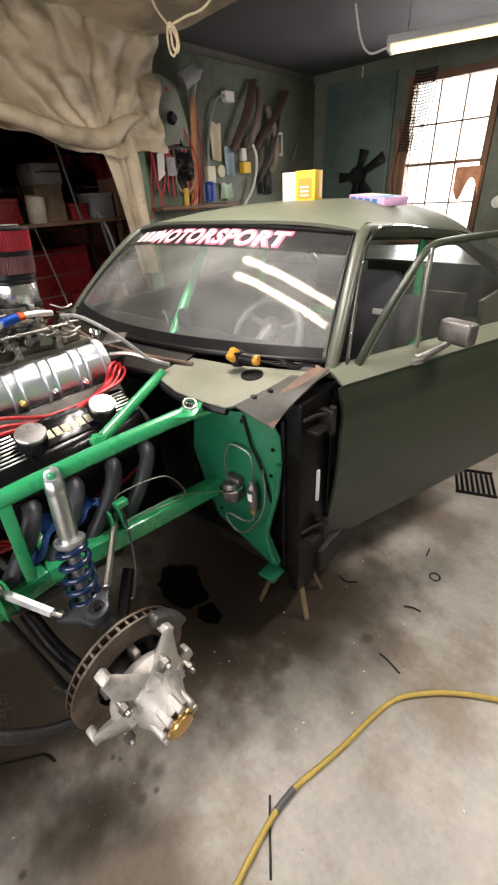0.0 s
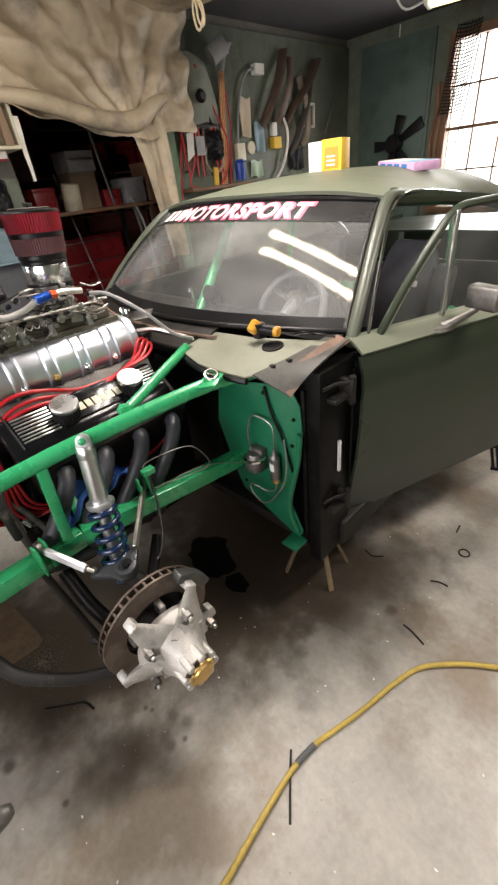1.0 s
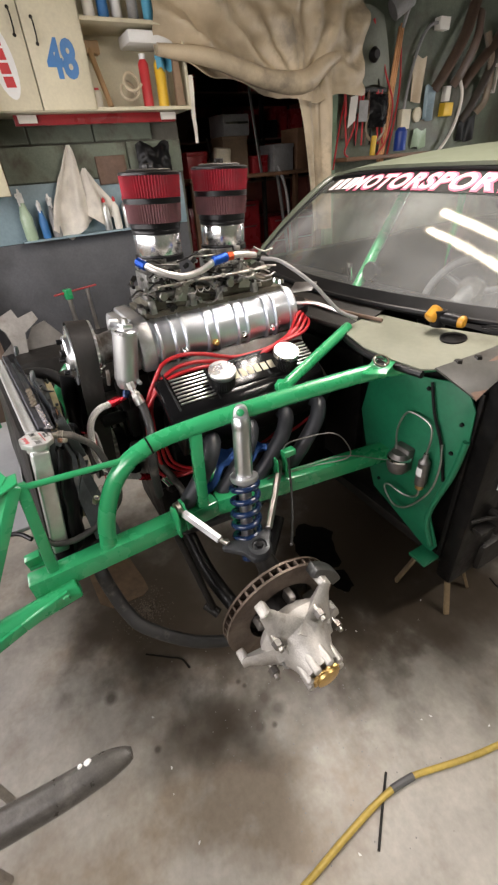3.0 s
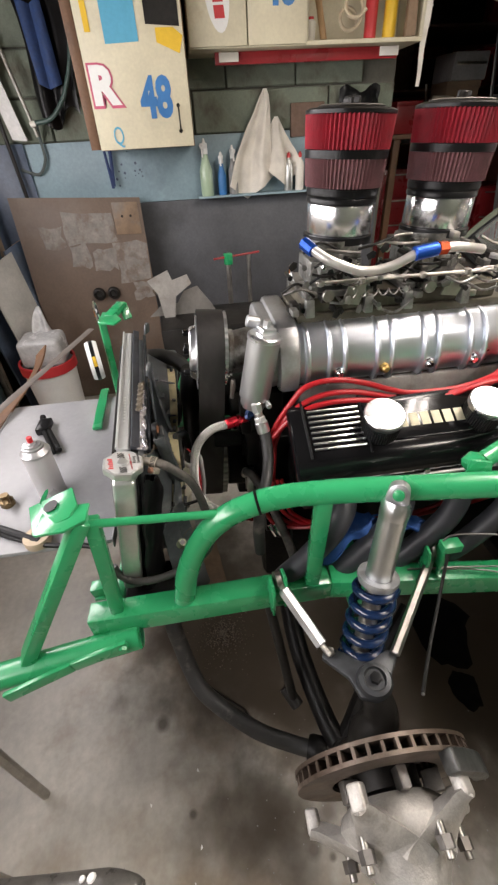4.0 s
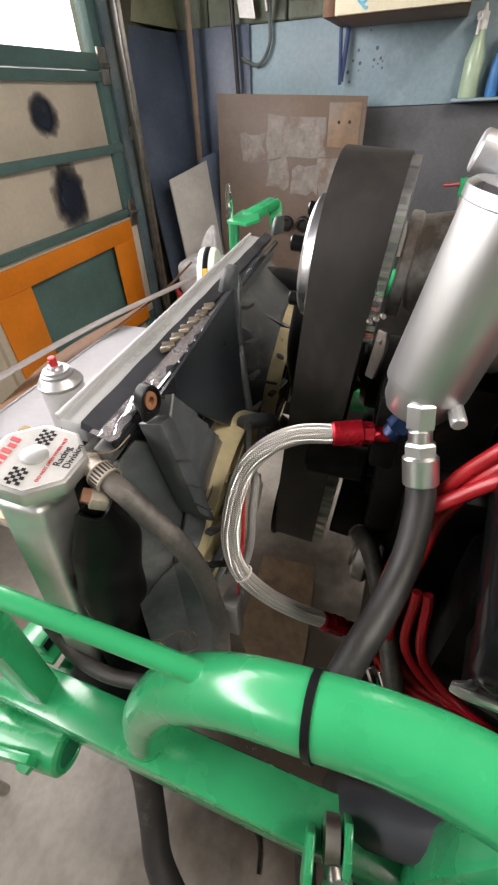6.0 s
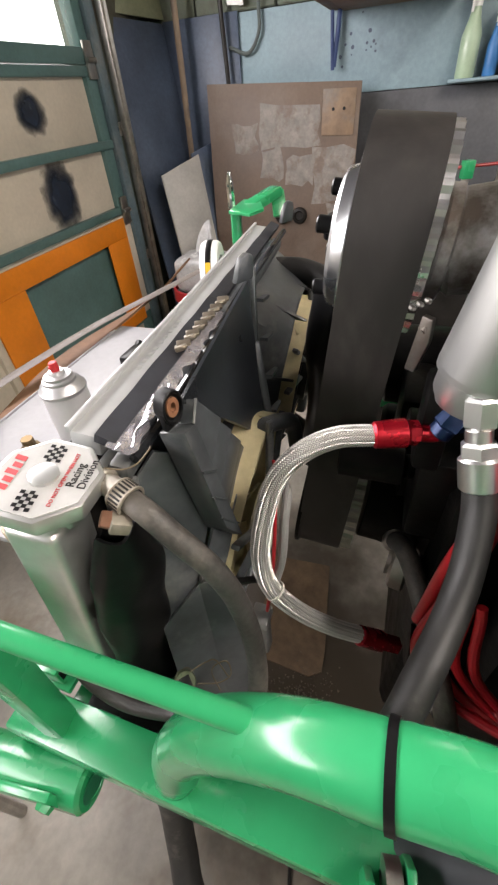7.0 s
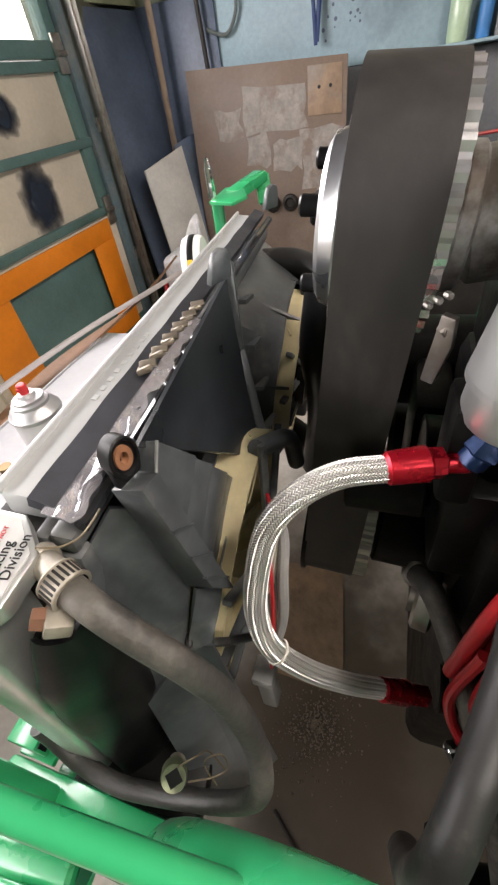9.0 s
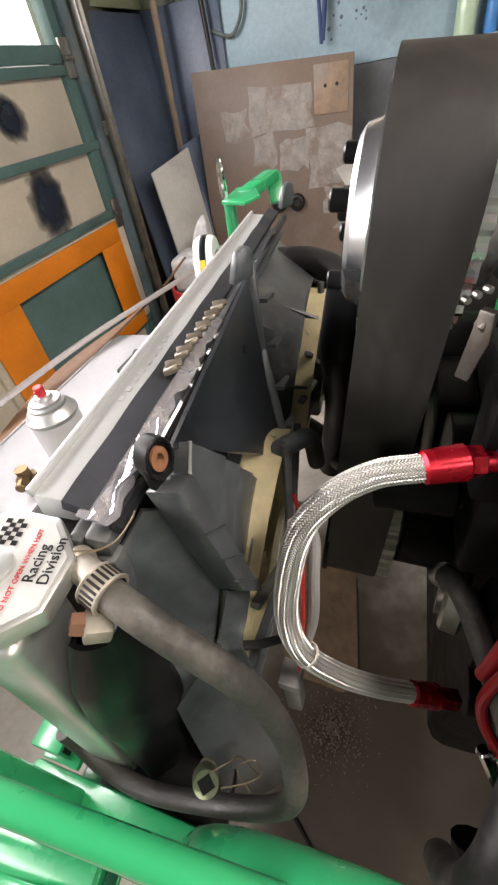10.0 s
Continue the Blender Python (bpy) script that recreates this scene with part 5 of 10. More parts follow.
b = many(tube([(-0.045, 0.105, 1.085), (-0.05, 0.20, 1.215), (-0.055, 0.30, 1.330), (-0.06, 0.375, 1.392), (-0.062, 0.48, 1.405), (-0.064, 0.80, 1.402), (-0.066, 1.08, 1.378), (-0.064, 1.13, 1.28), (-0.05, 1.15, 1.06)], 0.011, 10, 6, flat=0.014))
b.transform(DM)
part("window_frame", b, OLIVE, cd)
b = many(tube([(-0.040, 0.12, 1.085), (-0.045, 0.215, 1.215), (-0.05, 0.315, 1.325)], 0.004, 8, 4), box(-0.055, -0.043, 0.365, 0.380, 1.07, 1.395, 0.002))
b.transform(DM)
part("quarter_light_trim", b, BRUSHED, cd, "dull bright quarter light strip")
for nm, poly in (("quarter_glass", [(0.125, 1.08), (0.365, 1.07), (0.365, 1.385)]), ("door_glass", [(0.385, 1.07), (1.12, 1.07), (1.10, 1.36), (0.80, 1.395), (0.385, 1.395)])):
    b = prism(poly, 0.003, DM @ Matrix(((0, 0, 1, -0.055), (1, 0, 0, 0), (0, 1, 0, 0), (0, 0, 0, 1))))
    g_ = part(nm, b, PANE, cd)
    g_.visible_shadow = False
b = many(tube([(-0.02, 0.34, 1.062), (0.005, 0.365, 1.084), (0.03, 0.41, 1.112), (0.045, 0.43, 1.135)], 0.010, 10, 6, radii=[0.022, 0.013, 0.011, 0.010]), lathe([(0, 0), (0.034, 0), (0.028, 0.012), (0, 0.016)], 18, pose(-0.015, 0.33, 1.064) @ Matrix.Diagonal((1, 1.9, 1, 1))))
b.transform(DM)
part("mirror_arm", b, CAST_D, cd, "dull metal mirror arm")
b = box(-0.004, 0.108, 0.405, 0.455, 1.118, 1.190, 0.012, seg=3)
b.transform(DM)
part("mirror_head", b, CAST_D, cd, "rectangular brushed metal door mirror")
b = box(0.004, 0.100, 0.456, 0.459, 1.126, 1.182, 0.001)
b.transform(DM)
part("mirror_glass", b, CHROME, cd)
b = many(box(-0.08, -0.02, -0.006, 0.004, 0.45, 1.02, 0.002), *[lathe([(0, 0), (0.008, 0), (0.006, 0.005), (0, 0.006)], 6, pose(-0.05, -0.006, z_, 90)) for z_ in (0.52, 0.60, 0.94, 1.0)])
b.transform(DM)
part("door_edge", b, DARK, cd)

# things lying on the roof
bx = thing("carton", "yellow and white carton standing on the car roof", "box", m=pose(0.04, 1.74, roof_z(0.08, 0.33) - 0.002, 0, 0, 12))
part("box_body", box(-0.020, 0.075, -0.05, 0.05, 0.0, 0.130, 0.002), YELLOW, bx)
part("white_side", box(-0.085, -0.0205, -0.049, 0.048, 0.0, 0.126, 0.002), PAPER, bx, "white carton beside the yellow one")
part("print_panel", box(-0.005, 0.060, -0.0515, -0.0502, 0.020, 0.100), ORANGE, bx, "orange printed panel")
parts("print_bar", ([box(0.004, 0.045, -0.0522, -0.0517, 0.03 + 0.016 * k, 0.037 + 0.016 * k) for k in range(3)]), PAPER, bx)
bg = thing("printed_box", "flat pink, white and blue printed box on the car roof", "box", m=pose(0.33, 1.93, roof_z(0.6, 0.45) + 0.002, 0, 4, -24))
part("pack", box(-0.13, 0.12, -0.07, 0.07, 0.0, 0.034, 0.003), PINK, bg)
part("white_lid", box(-0.125, 0.02, -0.066, 0.066, 0.0342, 0.0350), PAPER, bg, "white printed top")
part("blue_panel", box(0.022, 0.112, -0.066, 0.066, 0.0342, 0.0350), TEAL, bg, "blue printed top")
parts("print_bar", [box(-0.11 + 0.05 * k, -0.075 + 0.05 * k, -0.0712, -0.0702, 0.008, 0.026) for k in range(4)], BLUEP, bg)
part("torn_flap", sheet(lambda u, v: (-0.175 + 0.05 * u, -0.04 + 0.08 * v, 0.012 + 0.018 * u + 0.006 * math.sin(v * 17)), 8, 8, 0.003), PAPER, bg, "torn white flap")

# ---------- front tube frame ----------
ff = thing("tube_chassis", "bright green welded tube and box front frame", "frame", (0.37, 0.1, 0.65))


def mirror_x(pts, c=-0.015):
    return [(2 * c - x, y, z) for x, y, z in pts]


UP = [(0.60, 0.70, 1.050), (0.545, 0.60, 1.045), (0.487, 0.47, 1.037), (0.398, 0.13, 0.998), (0.361, 0.0, 0.975), (0.353, -0.055, 0.968), (0.353, -0.10, 0.961), (0.351, -0.155, 0.936), (0.351, -0.205, 0.884), (0.353, -0.243, 0.80), (0.356, -0.262, 0.712)]
part("upper_tube", tube(UP, 0.0222, 20, 10), GREEN, ff, "gloss green bent upper tube")
part("upper_tube", tube(mirror_x(UP), 0.0222, 16, 8), GREEN, ff, "gloss green bent upper tube")


def rail(pts, w, h, bev=0.005):
    bs = []
    for a, c in zip(pts, pts[1:]):
        L = (Vector(c) - Vector(a)).length
        d = (Vector(c) - Vector(a)).normalized()
        side = d.cross(Vector((0, 0, 1))).normalized()
        up = side.cross(d)
        M = Matrix((( *[side[0]], d[0], up[0], a[0]), (side[1], d[1], up[1], a[1]), (side[2], d[2], up[2], a[2]), (0, 0, 0, 1)))
        bs.append(box(-w / 2, w / 2, 0, L, -h / 2, h / 2, min(bev, w * 0.3, h * 0.3), m=M))
    return many(*bs)


LOW = [(0.355, -0.462, 0.682), (0.360, 0.05, 0.698), (0.42, 0.67, 0.665)]
part("lower_rail", rail(LOW, 0.048, 0.056), GREEN, ff, "green box-section lower rail")
part("lower_rail", rail(mirror_x(LOW), 0.048, 0.056), GREEN, ff, "green box-section lower rail")
part("upright", rail([(0.362, 0.010, 0.715), (0.364, 0.022, 0.970)], 0.036, 0.030), GREEN, ff)
part("upright", rail(mirror_x([(0.371, 0.010, 0.715), (0.372, 0.022, 0.970)]), 0.036, 0.030), GREEN, ff)
part("tie_tube", cyl((0.350, -0.165, 0.944), (0.360, -0.392, 0.972), 0.0078, 12), GREEN, ff)
part("front_leg", rail([(0.356, -0.402, 0.712), (0.354, -0.385, 0.975)], 0.030, 0.026), GREEN, ff)
part("front_leg", rail([(0.402, -0.590, 0.655), (0.356, -0.398, 0.985)], 0.040, 0.028), GREEN, ff, "broad flat green leg")
part("leg_cap", prism([(-0.03, -0.05), (0.03, -0.05), (0.035, 0.0), (0.02, 0.035), (-0.02, 0.035)], 0.006, pose(0.352, -0.420, 0.985, 8, 0, 0), 0.002), GREEN, ff)
part("lamp_bracket", many(prism([(-0.034, -0.045), (0.04, -0.045), (0.044, 0.018), (0.025, 0.036), (-0.025, 0.036)], 0.005, pose(0.324, -0.446, 0.985, 14, 0, 20), 0.001), tube([(0.290, -0.475, 0.985), (0.290, -0.488, 0.958), (0.300, -0.485, 0.935)], 0.004, 8, 4, flat=0.02)), GREEN, ff)
part("bracket_hole", lathe([(0, 0), (0.013, 0), (0.013, 0.001), (0, 0.001)], 16, pose(0.324, -0.454, 0.991, 14, 0, 20)), BLACK, ff)
part("tow_tube", many(cyl((0.388, -0.362, 0.650), (0.425, -0.74, 0.622), 0.027, 20, 0.004), lathe([(0.014, 0), (0.0, -0.02), (0.014, -0.018)], 12, axis((0.388, -0.360, 0.650), (0.388, -0.30, 0.655)))), GREEN, ff, "thick green cross tube end")
part("tube_bore", cyl((0.388, -0.3612, 0.650), (0.388, -0.3600, 0.650), 0.017, 16, 0.0001), GREEN_D, ff)
part("flat_link", rail([(0.412, -0.385, 0.665), (0.425, -0.50, 0.640), (0.455, -0.63, 0.618)], 0.010, 0.030), GREEN, ff)
part("link_bolt", lathe([(0, 0), (0.010, 0), (0.008, 0.007), (0, 0.008)], 6, pose(0.417, -0.395, 0.663, 0, 90)), GREEN, ff)
part("square_stub", many(rail([(0.313, -0.455, 0.728), (0.313, -0.418, 0.733)], 0.026, 0.024, 0.002), box(0.288, 0.330, -0.452, -0.41, 0.708, 0.7165, 0.002)), GREEN, ff, "short green square tube")
part("stub_bore", box(0.3030, 0.3230, -0.4182, -0.4172, 0.7240, 0.7425), BLACK, ff, "black open tube end")
part("cross_member", rail([(-0.40, -0.392, 0.668), (0.372, -0.392, 0.668)], 0.05, 0.045), GREEN, ff)
part("cross_member", rail([(-0.40, 0.14, 0.60), (0.372, 0.14, 0.60)], 0.06, 0.05), GREEN, ff)
BR = [(0.386, 0.288, 1.022), (0.330, 0.440, 1.052), (0.268, 0.602, 1.078)]
part("brace_tube", cyl(BR[0], BR[2], 0.0155, 16), GREEN, ff)
part("brace_tube", cyl(*mirror_x([BR[0], BR[2]]), 0.0155, 16), GREEN, ff)
part("brace_clevis", many(cyl((0.384, 0.285, 1.03), (0.392, 0.262, 1.016), 0.019, 14, 0.005), prism([(-0.02, 0), (0.02, 0), (0.016, 0.03), (-0.016, 0.03)], 0.008, pose(0.404, 0.272, 1.010, 80, 0, 70), 0.001)), GREEN, ff)
part("bonnet_bracket", many(prism([(-0.035, -0.045), (0.04, -0.04), (0.045, 0.035), (-0.03, 0.045)], 0.004, pose(0.512, 0.488, 1.058, 10, -8, 25) @ Matrix.Diagonal((0.8, 0.8, 1, 1)), 0.001), rail([(0.505, 0.492, 1.045), (0.520, 0.484, 1.062)], 0.03, 0.006)), GREEN, ff)
part("bracket_stud", cyl((0.506, 0.497, 1.045), (0.509, 0.498, 1.069), 0.012, 14), DARK, ff)
part("stud_ring", many(lathe([(0.018 + 0.0045 * math.cos(a), 0.0045 * math.sin(a)) for a in [k * 0.6283 for k in range(11)]], 24, pose(0.510, 0.499, 1.0725, 12, 26, 0)), box(-0.016, 0.016, -0.003, 0.003, -0.002, 0.002, m=pose(0.510, 0.499, 1.0725, 12, 26, 40))), CHROME, ff, "chrome ring on the bracket stud")
part("link_tab", prism([(-0.018, -0.06), (0.018, -0.06), (0.022, 0.015), (0.012, 0.036), (-0.012, 0.036), (-0.022, 0.015)], 0.007, pose(0.388, -0.078, 0.735, 90, 0, 8), 0.0015), GREEN, ff, "rounded green link tab")
part("link_tab", prism([(-0.018, -0.06), (0.018, -0.06), (0.022, 0.015), (0.012, 0.036), (-0.012, 0.036), (-0.022, 0.015)], 0.007, pose(0.372, -0.050, 0.735, 90, 0, 8), 0.0015), GREEN, ff, "rounded green link tab")
for yy in (0.255, 0.285):
    part("link_tab", prism([(-0.016, -0.05), (0.016, -0.05), (0.018, 0.02), (0.010, 0.04), (-0.010, 0.04), (-0.018, 0.02)], 0.006, pose(0.378, yy, 0.745, 90, 0, -8), 0.001), GREEN, ff)
part("engine_mount", prism([(0, 0), (0.07, 0), (0.06, 0.05), (0.02, 0.07)], 0.03, pose(0.26, 0.09, 0.72, 90, 0, 0), 0.003), GREEN, ff)
# far-side front post and bracket
part("far_post", rail([(-0.468, -0.476, 0.70), (-0.470, -0.470, 1.030)], 0.032, 0.022), GREEN, ff)
part("far_bracket", many(prism([(-0.05, -0.02), (0.03, -0.025), (0.06, 0.03), (0.03, 0.05), (-0.04, 0.02)], 0.006, pose(-0.485, -0.455, 1.030, 4, 4, 0), 0.001), rail([(-0.50, -0.45, 1.03), (-0.585, -0.415, 1.045)], 0.035, 0.02), rail([(-0.585, -0.415, 1.046), (-0.555, -0.40, 1.00)], 0.03, 0.01)), GREEN, ff)
part("far_bolt", lathe([(0, 0), (0.007, 0), (0.007, 0.045), (0.003, 0.062), (0, 0.064)], 10, pose(-0.474, -0.480, 1.034)), CHROME, ff)
part("rail_tie", many(lathe([(0.0224, -0.0024), (0.0238, -0.0024), (0.0238, 0.0024), (0.0224, 0.0024)], 22, axis((0.3530, -0.097, 0.9615), (0.3530, -0.117, 0.9575))), box(-0.003, 0.003, -0.003, 0.003, 0, 0.006, 0.001, m=pose(0.331, -0.097, 0.957))), BLACK, ff, "black cable tie")

# ---------- left front suspension and brake ----------
su = thing("front_suspension", "front coil-over suspension with a bare disc brake and hub", "suspension", (0.6, 0.06, 0.4))
TOP, BOT = Vector((0.420, 0.128, 1.012)), Vector((0.512, 0.066, 0.60))
AX = (BOT - TOP).normalized()
S = lambda d: TOP + AX * d
part("shock_body", many(cyl(S(0.02), S(0.175), 0.0235, 24), lathe([(0.021, 0), (0.0245, 0.01), (0.0245, 0.03), (0.021, 0.04)], 24, axis(S(0.015), S(0.4)))), ALU, su, "brushed aluminium shock body")
EA = Vector((0.85, -0.5, 0.26)).normalized()
ES = (-AX).cross(EA).normalized()
EM = Matrix.Translation(TOP) @ Matrix((ES, -AX, EA)).transposed().to_4x4()
lug = [(0.0175 * math.cos(a), 0.0175 * math.sin(a)) for a in [k * math.pi / 12 for k in range(13)]] + [(-0.0225, -0.034), (0.0225, -0.034)]
part("shock_eye", many(prism(lug, 0.022, EM @ Matrix.Translation((0, 0, -0.011)), 0.003), lathe([(0.008, -0.0135), (0.0115, -0.0135), (0.0115, 0.0135), (0.008, 0.0135)], 20, EM)), CAST, su, "cast eye of the shock absorber")
part("eye_bolt", lathe([(0, 0.011), (0.0095, 0.011), (0.0095, 0.0175), (0.006, 0.0195), (0, 0.0195)], 12, EM), GREEN, su, "green painted bolt head")
part("spring_collar", lathe([(0.024, 0), (0.037, 0.0), (0.038, 0.006), (0.034, 0.016), (0.024, 0.016)], 24, axis(S(0.172), S(0.5))), CAST, su)
part("damper_rod", cyl(S(0.17), S(0.39), 0.017, 16), BRUSHED, su)
n_, turns = 150, 5.6
co = []
M_ = axis(S(0.192), S(0.5))
for k in range(n_ + 1):
    f = k / n_
    co.append(M_ @ Vector((0.034 * math.cos(f * turns * 6.2832), 0.034 * math.sin(f * turns * 6.2832), 0.200 * f)))
part("coil_spring", tube(co, 0.0086, 12, 1), BLUE_S, su, "dark blue coil spring")
part("lower_perch", lathe([(0.012, 0), (0.036, 0), (0.038, 0.012), (0.018, 0.03), (0.018, 0.05), (0, 0.05)], 20, axis(S(0.376), S(0.6))), BLUE_S, su)
# upper arm
FORGED = mat("dark forged steel", (0.055, 0.058, 0.062), 0.42, metal=0.4, var=0.3, scale=24, bump=0.15)
BJ = Vector((0.568, 0.074, 0.700))
part("arm_link", many(cyl((0.392, -0.058, 0.744), (0.495, -0.004, 0.702), 0.0125, 6, 0.002)), CAST, su, "bright hexagon adjuster link")
part("link_stud", cyl((0.493, -0.005, 0.703), (0.514, 0.008, 0.694), 0.0062, 10), STEEL, su, "threaded stud of the link")
part("arm_link", cyl((0.372, 0.268, 0.742), (0.536, 0.122, 0.706), 0.0095, 6, 0.002), STEEL, su, "dull steel adjuster link")
part("rod_end", many(cyl((0.378, -0.064, 0.750), (0.394, -0.057, 0.743), 0.009, 12), lathe([(0.008, -0.008), (0.017, -0.006), (0.017, 0.006), (0.008, 0.008)], 16, pose(0.372, -0.066, 0.752, 90, 0, 10))), STEEL, su)
part("rod_end", many(cyl((0.362, 0.276, 0.745), (0.374, 0.266, 0.742), 0.009, 12), lathe([(0.008, -0.008), (0.017, -0.006), (0.017, 0.006), (0.008, 0.008)], 16, pose(0.356, 0.280, 0.747, 90, 0, -10))), STEEL, su)
part("ball_joint_plate", prism([(-0.076, -0.066), (-0.056, -0.080), (-0.012, -0.040), (0.022, -0.030), (0.034, 0.0), (0.022, 0.028), (-0.006, 0.038), (-0.030, 0.058), (-0.046, 0.046), (-0.034, 0.0)], 0.020, pose(BJ.x - 0.004, BJ.y, BJ.z - 0.030, 8, 6, 0), 0.004), FORGED, su, "grey forged ball joint plate")
part("ball_joint", many(lathe([(0, -0.012), (0.030, -0.012), (0.032, 0.004), (0.028, 0.016), (0.020, 0.018), (0.018, 0.012), (0, 0.012)], 26, pose(BJ.x, BJ.y, BJ.z - 0.012, 8, 6, 0))), FORGED, su)
part("ball_stud", lathe([(0, 0), (0.011, 0), (0.010, 0.010), (0, 0.011)], 6, pose(BJ.x, BJ.y, BJ.z, 8, 6, 0)), BLACK, su)
part("plate_bolt", lathe([(0, 0), (0.009, 0), (0.008, 0.008), (0, 0.009)], 6, pose(BJ.x - 0.062, BJ.y - 0.064, BJ.z - 0.008, 8, 6, 0)), STEEL, su)
# upright, lower arm, bars
RC, HA = Vector((0.662, 0.068, 0.560)), Vector((0.998, -0.021, -0.052)).normalized()
part("spindle_upright", many(tube([BJ + Vector((0, 0, -0.03)), BJ + Vector((0.03, 0.01, -0.08)), RC - HA * 0.05, RC + Vector((-0.06, 0, -0.10)), Vector((0.585, 0.045, 0.375))], 0.03, 12, 6, radii=[0.025, 0.032, 0.045, 0.034, 0.026]), cyl(RC - HA * 0.07, RC + HA * 0.02, 0.038, 18)), DARK, su)
part("lower_arm", many(tube([(0.585, 0.045, 0.365), (0.50, 0.02, 0.372), (0.36, -0.01, 0.43), (0.25, -0.02, 0.52)], 0.024, 12, 6), lathe([(0, -0.03), (0.034, -0.03), (0.036, 0.0), (0.028, 0.03), (0, 0.034)], 18, pose(0.585, 0.045, 0.365)), tube([(0.560, 0.05, 0.368), (0.44, 0.16, 0.41), (0.34, 0.28, 0.50)], 0.020, 10, 6)), NEAR_BLACK, su, "black lower arm")
part("drop_link", many(cyl((0.372, -0.085, 0.665), (0.455, -0.045, 0.385), 0.011, 12), cyl((0.43, -0.06, 0.385), (0.47, -0.035, 0.365), 0.016, 14)), DARK, su, "black strut rod")
part("sway_bar", tube([(0.30, -0.305, 0.640), (0.348, -0.303, 0.615), (0.364, -0.296, 0.555), (0.398, -0.280, 0.490), (0.442, -0.248, 0.440), (0.50, -0.150, 0.365), (0.535, -0.060, 0.330), (0.560, 0.0, 0.335)], 0.0185, 14, 8), RUBBER, su, "dark grey bent sway bar")
part("bar_bush", lathe([(0, -0.022), (0.026, -0.022), (0.030, -0.014), (0.030, 0.014), (0.026, 0.022), (0, 0.022)], 20, axis((0.556, -0.008, 0.334), (0.575, 0.035, 0.338))), NEAR_BLACK, su, "black bush at the bar end")
# disc with open vents
bd = bmesh.new()
RO, RI, TK = 0.157, 0.095, 0.0065
for off in (-0.0145, 0.008):
    join(bd, lathe([(RI, off), (RO, off), (RO, off + TK), (RI, off + TK), (RI, off)], 72))
bd.transform(axis(RC, RC + HA))
rotor = part("brake_disc", bd, IRON, su, "rust-tinted vented brake disc")
bd = bmesh.new()
for k in range(40):
    join(bd, box(RI + 0.004, RO - 0.0015, -0.0028, 0.0028, -0.0082, 0.0082, m=pose(0, 0, 0, 0, 0, 9 * k)))
bd.transform(axis(RC, RC + HA))
part("disc_vane", bd, IRON, rotor)
bd = many(lathe([(0.05, -0.02), (0.092, -0.012), (0.092, -0.006), (0.060, 0.0), (0.058, 0.035), (0.0, 0.035)], 36))
bd.transform(axis(RC, RC + HA))
part("disc_bell", bd, DARK, rotor)
# hub: five thick claw arms round a conical body with a lobed nose
HX = HA.cross(Vector((0, 0, 1))).normalized()
HM = Matrix.Translation(RC + HA * 0.082) @ Matrix((HX, HA.cross(HX), HA)).transposed().to_4x4() @ pose(0, 0, 0, 0, 0, -57)
HUBC = mat("rough cast aluminium hub", (0.50, 0.48, 0.45), 0.52, metal=0.7, var=0.2, scale=26, fine=240, bump=0.3, other=(0.30, 0.27, 0.23), cover=0.6)
hub = part("hub_body", lathe([(0.070, -0.040), (0.092, -0.024), (0.098, -0.008), (0.094, 0.006), (0.082, 0.024), (0.066, 0.044), (0.054, 0.066), (0.047, 0.088), (0.045, 0.105), (0.0, 0.105)], 48, HM), HUBC, su, "rough cast aluminium five-arm hub")


def hub_arm(u, v):
    """Broad triangular arm that blends into the body and droops at its tip."""
    s = 2 * v - 1
    r0, r1 = 0.046, 0.152 - 0.006 * s * s
    q = r0 + (r1 - r0) * u
    w = 0.048 * (1 - u) ** 1.2 + 0.0165
    return (q, w * s, 0.054 - 0.052 * min(1, u * 1.12) ** 0.7 - 0.012 * u * u - 0.014 * s * s * (1 - 0.3 * u))


for k in range(5):
    AM = HM @ pose(0, 0, 0, 0, 0, 72 * k)
    arm_ = many(sheet(hub_arm, 14, 12, 0.024), box(0.130, 0.152, -0.013, 0.013, -0.050, -0.012, 0.005))
    arm_.transform(AM)
    part("hub_arm", arm_, HUBC, hub, "broad cast claw arm", 50)
for k in range(8):
    a = 2 * math.pi * k / 8
    part("nose_lobe", many(cyl(HM @ Vector((0.043 * math.cos(a), 0.043 * math.sin(a), 0.058)), HM @ Vector((0.043 * math.cos(a), 0.043 * math.sin(a), 0.116)), 0.0100, 12, 0.003)), HUBC, hub)
capst = [((0.034 + 0.005 * math.cos(8 * a)) * math.cos(a), (0.034 + 0.005 * math.cos(8 * a)) * math.sin(a)) for a in [k * 2 * math.pi / 64 for k in range(64)]]
part("dust_cap", many(prism(capst, 0.008, HM @ pose(0, 0, 0.110), 0.002), lathe([(0.03, 0.0), (0.028, 0.008), (0.018, 0.011), (0, 0.012)], 28, HM @ pose(0, 0, 0.116))), GOLD, su, "gold coloured dust cap")
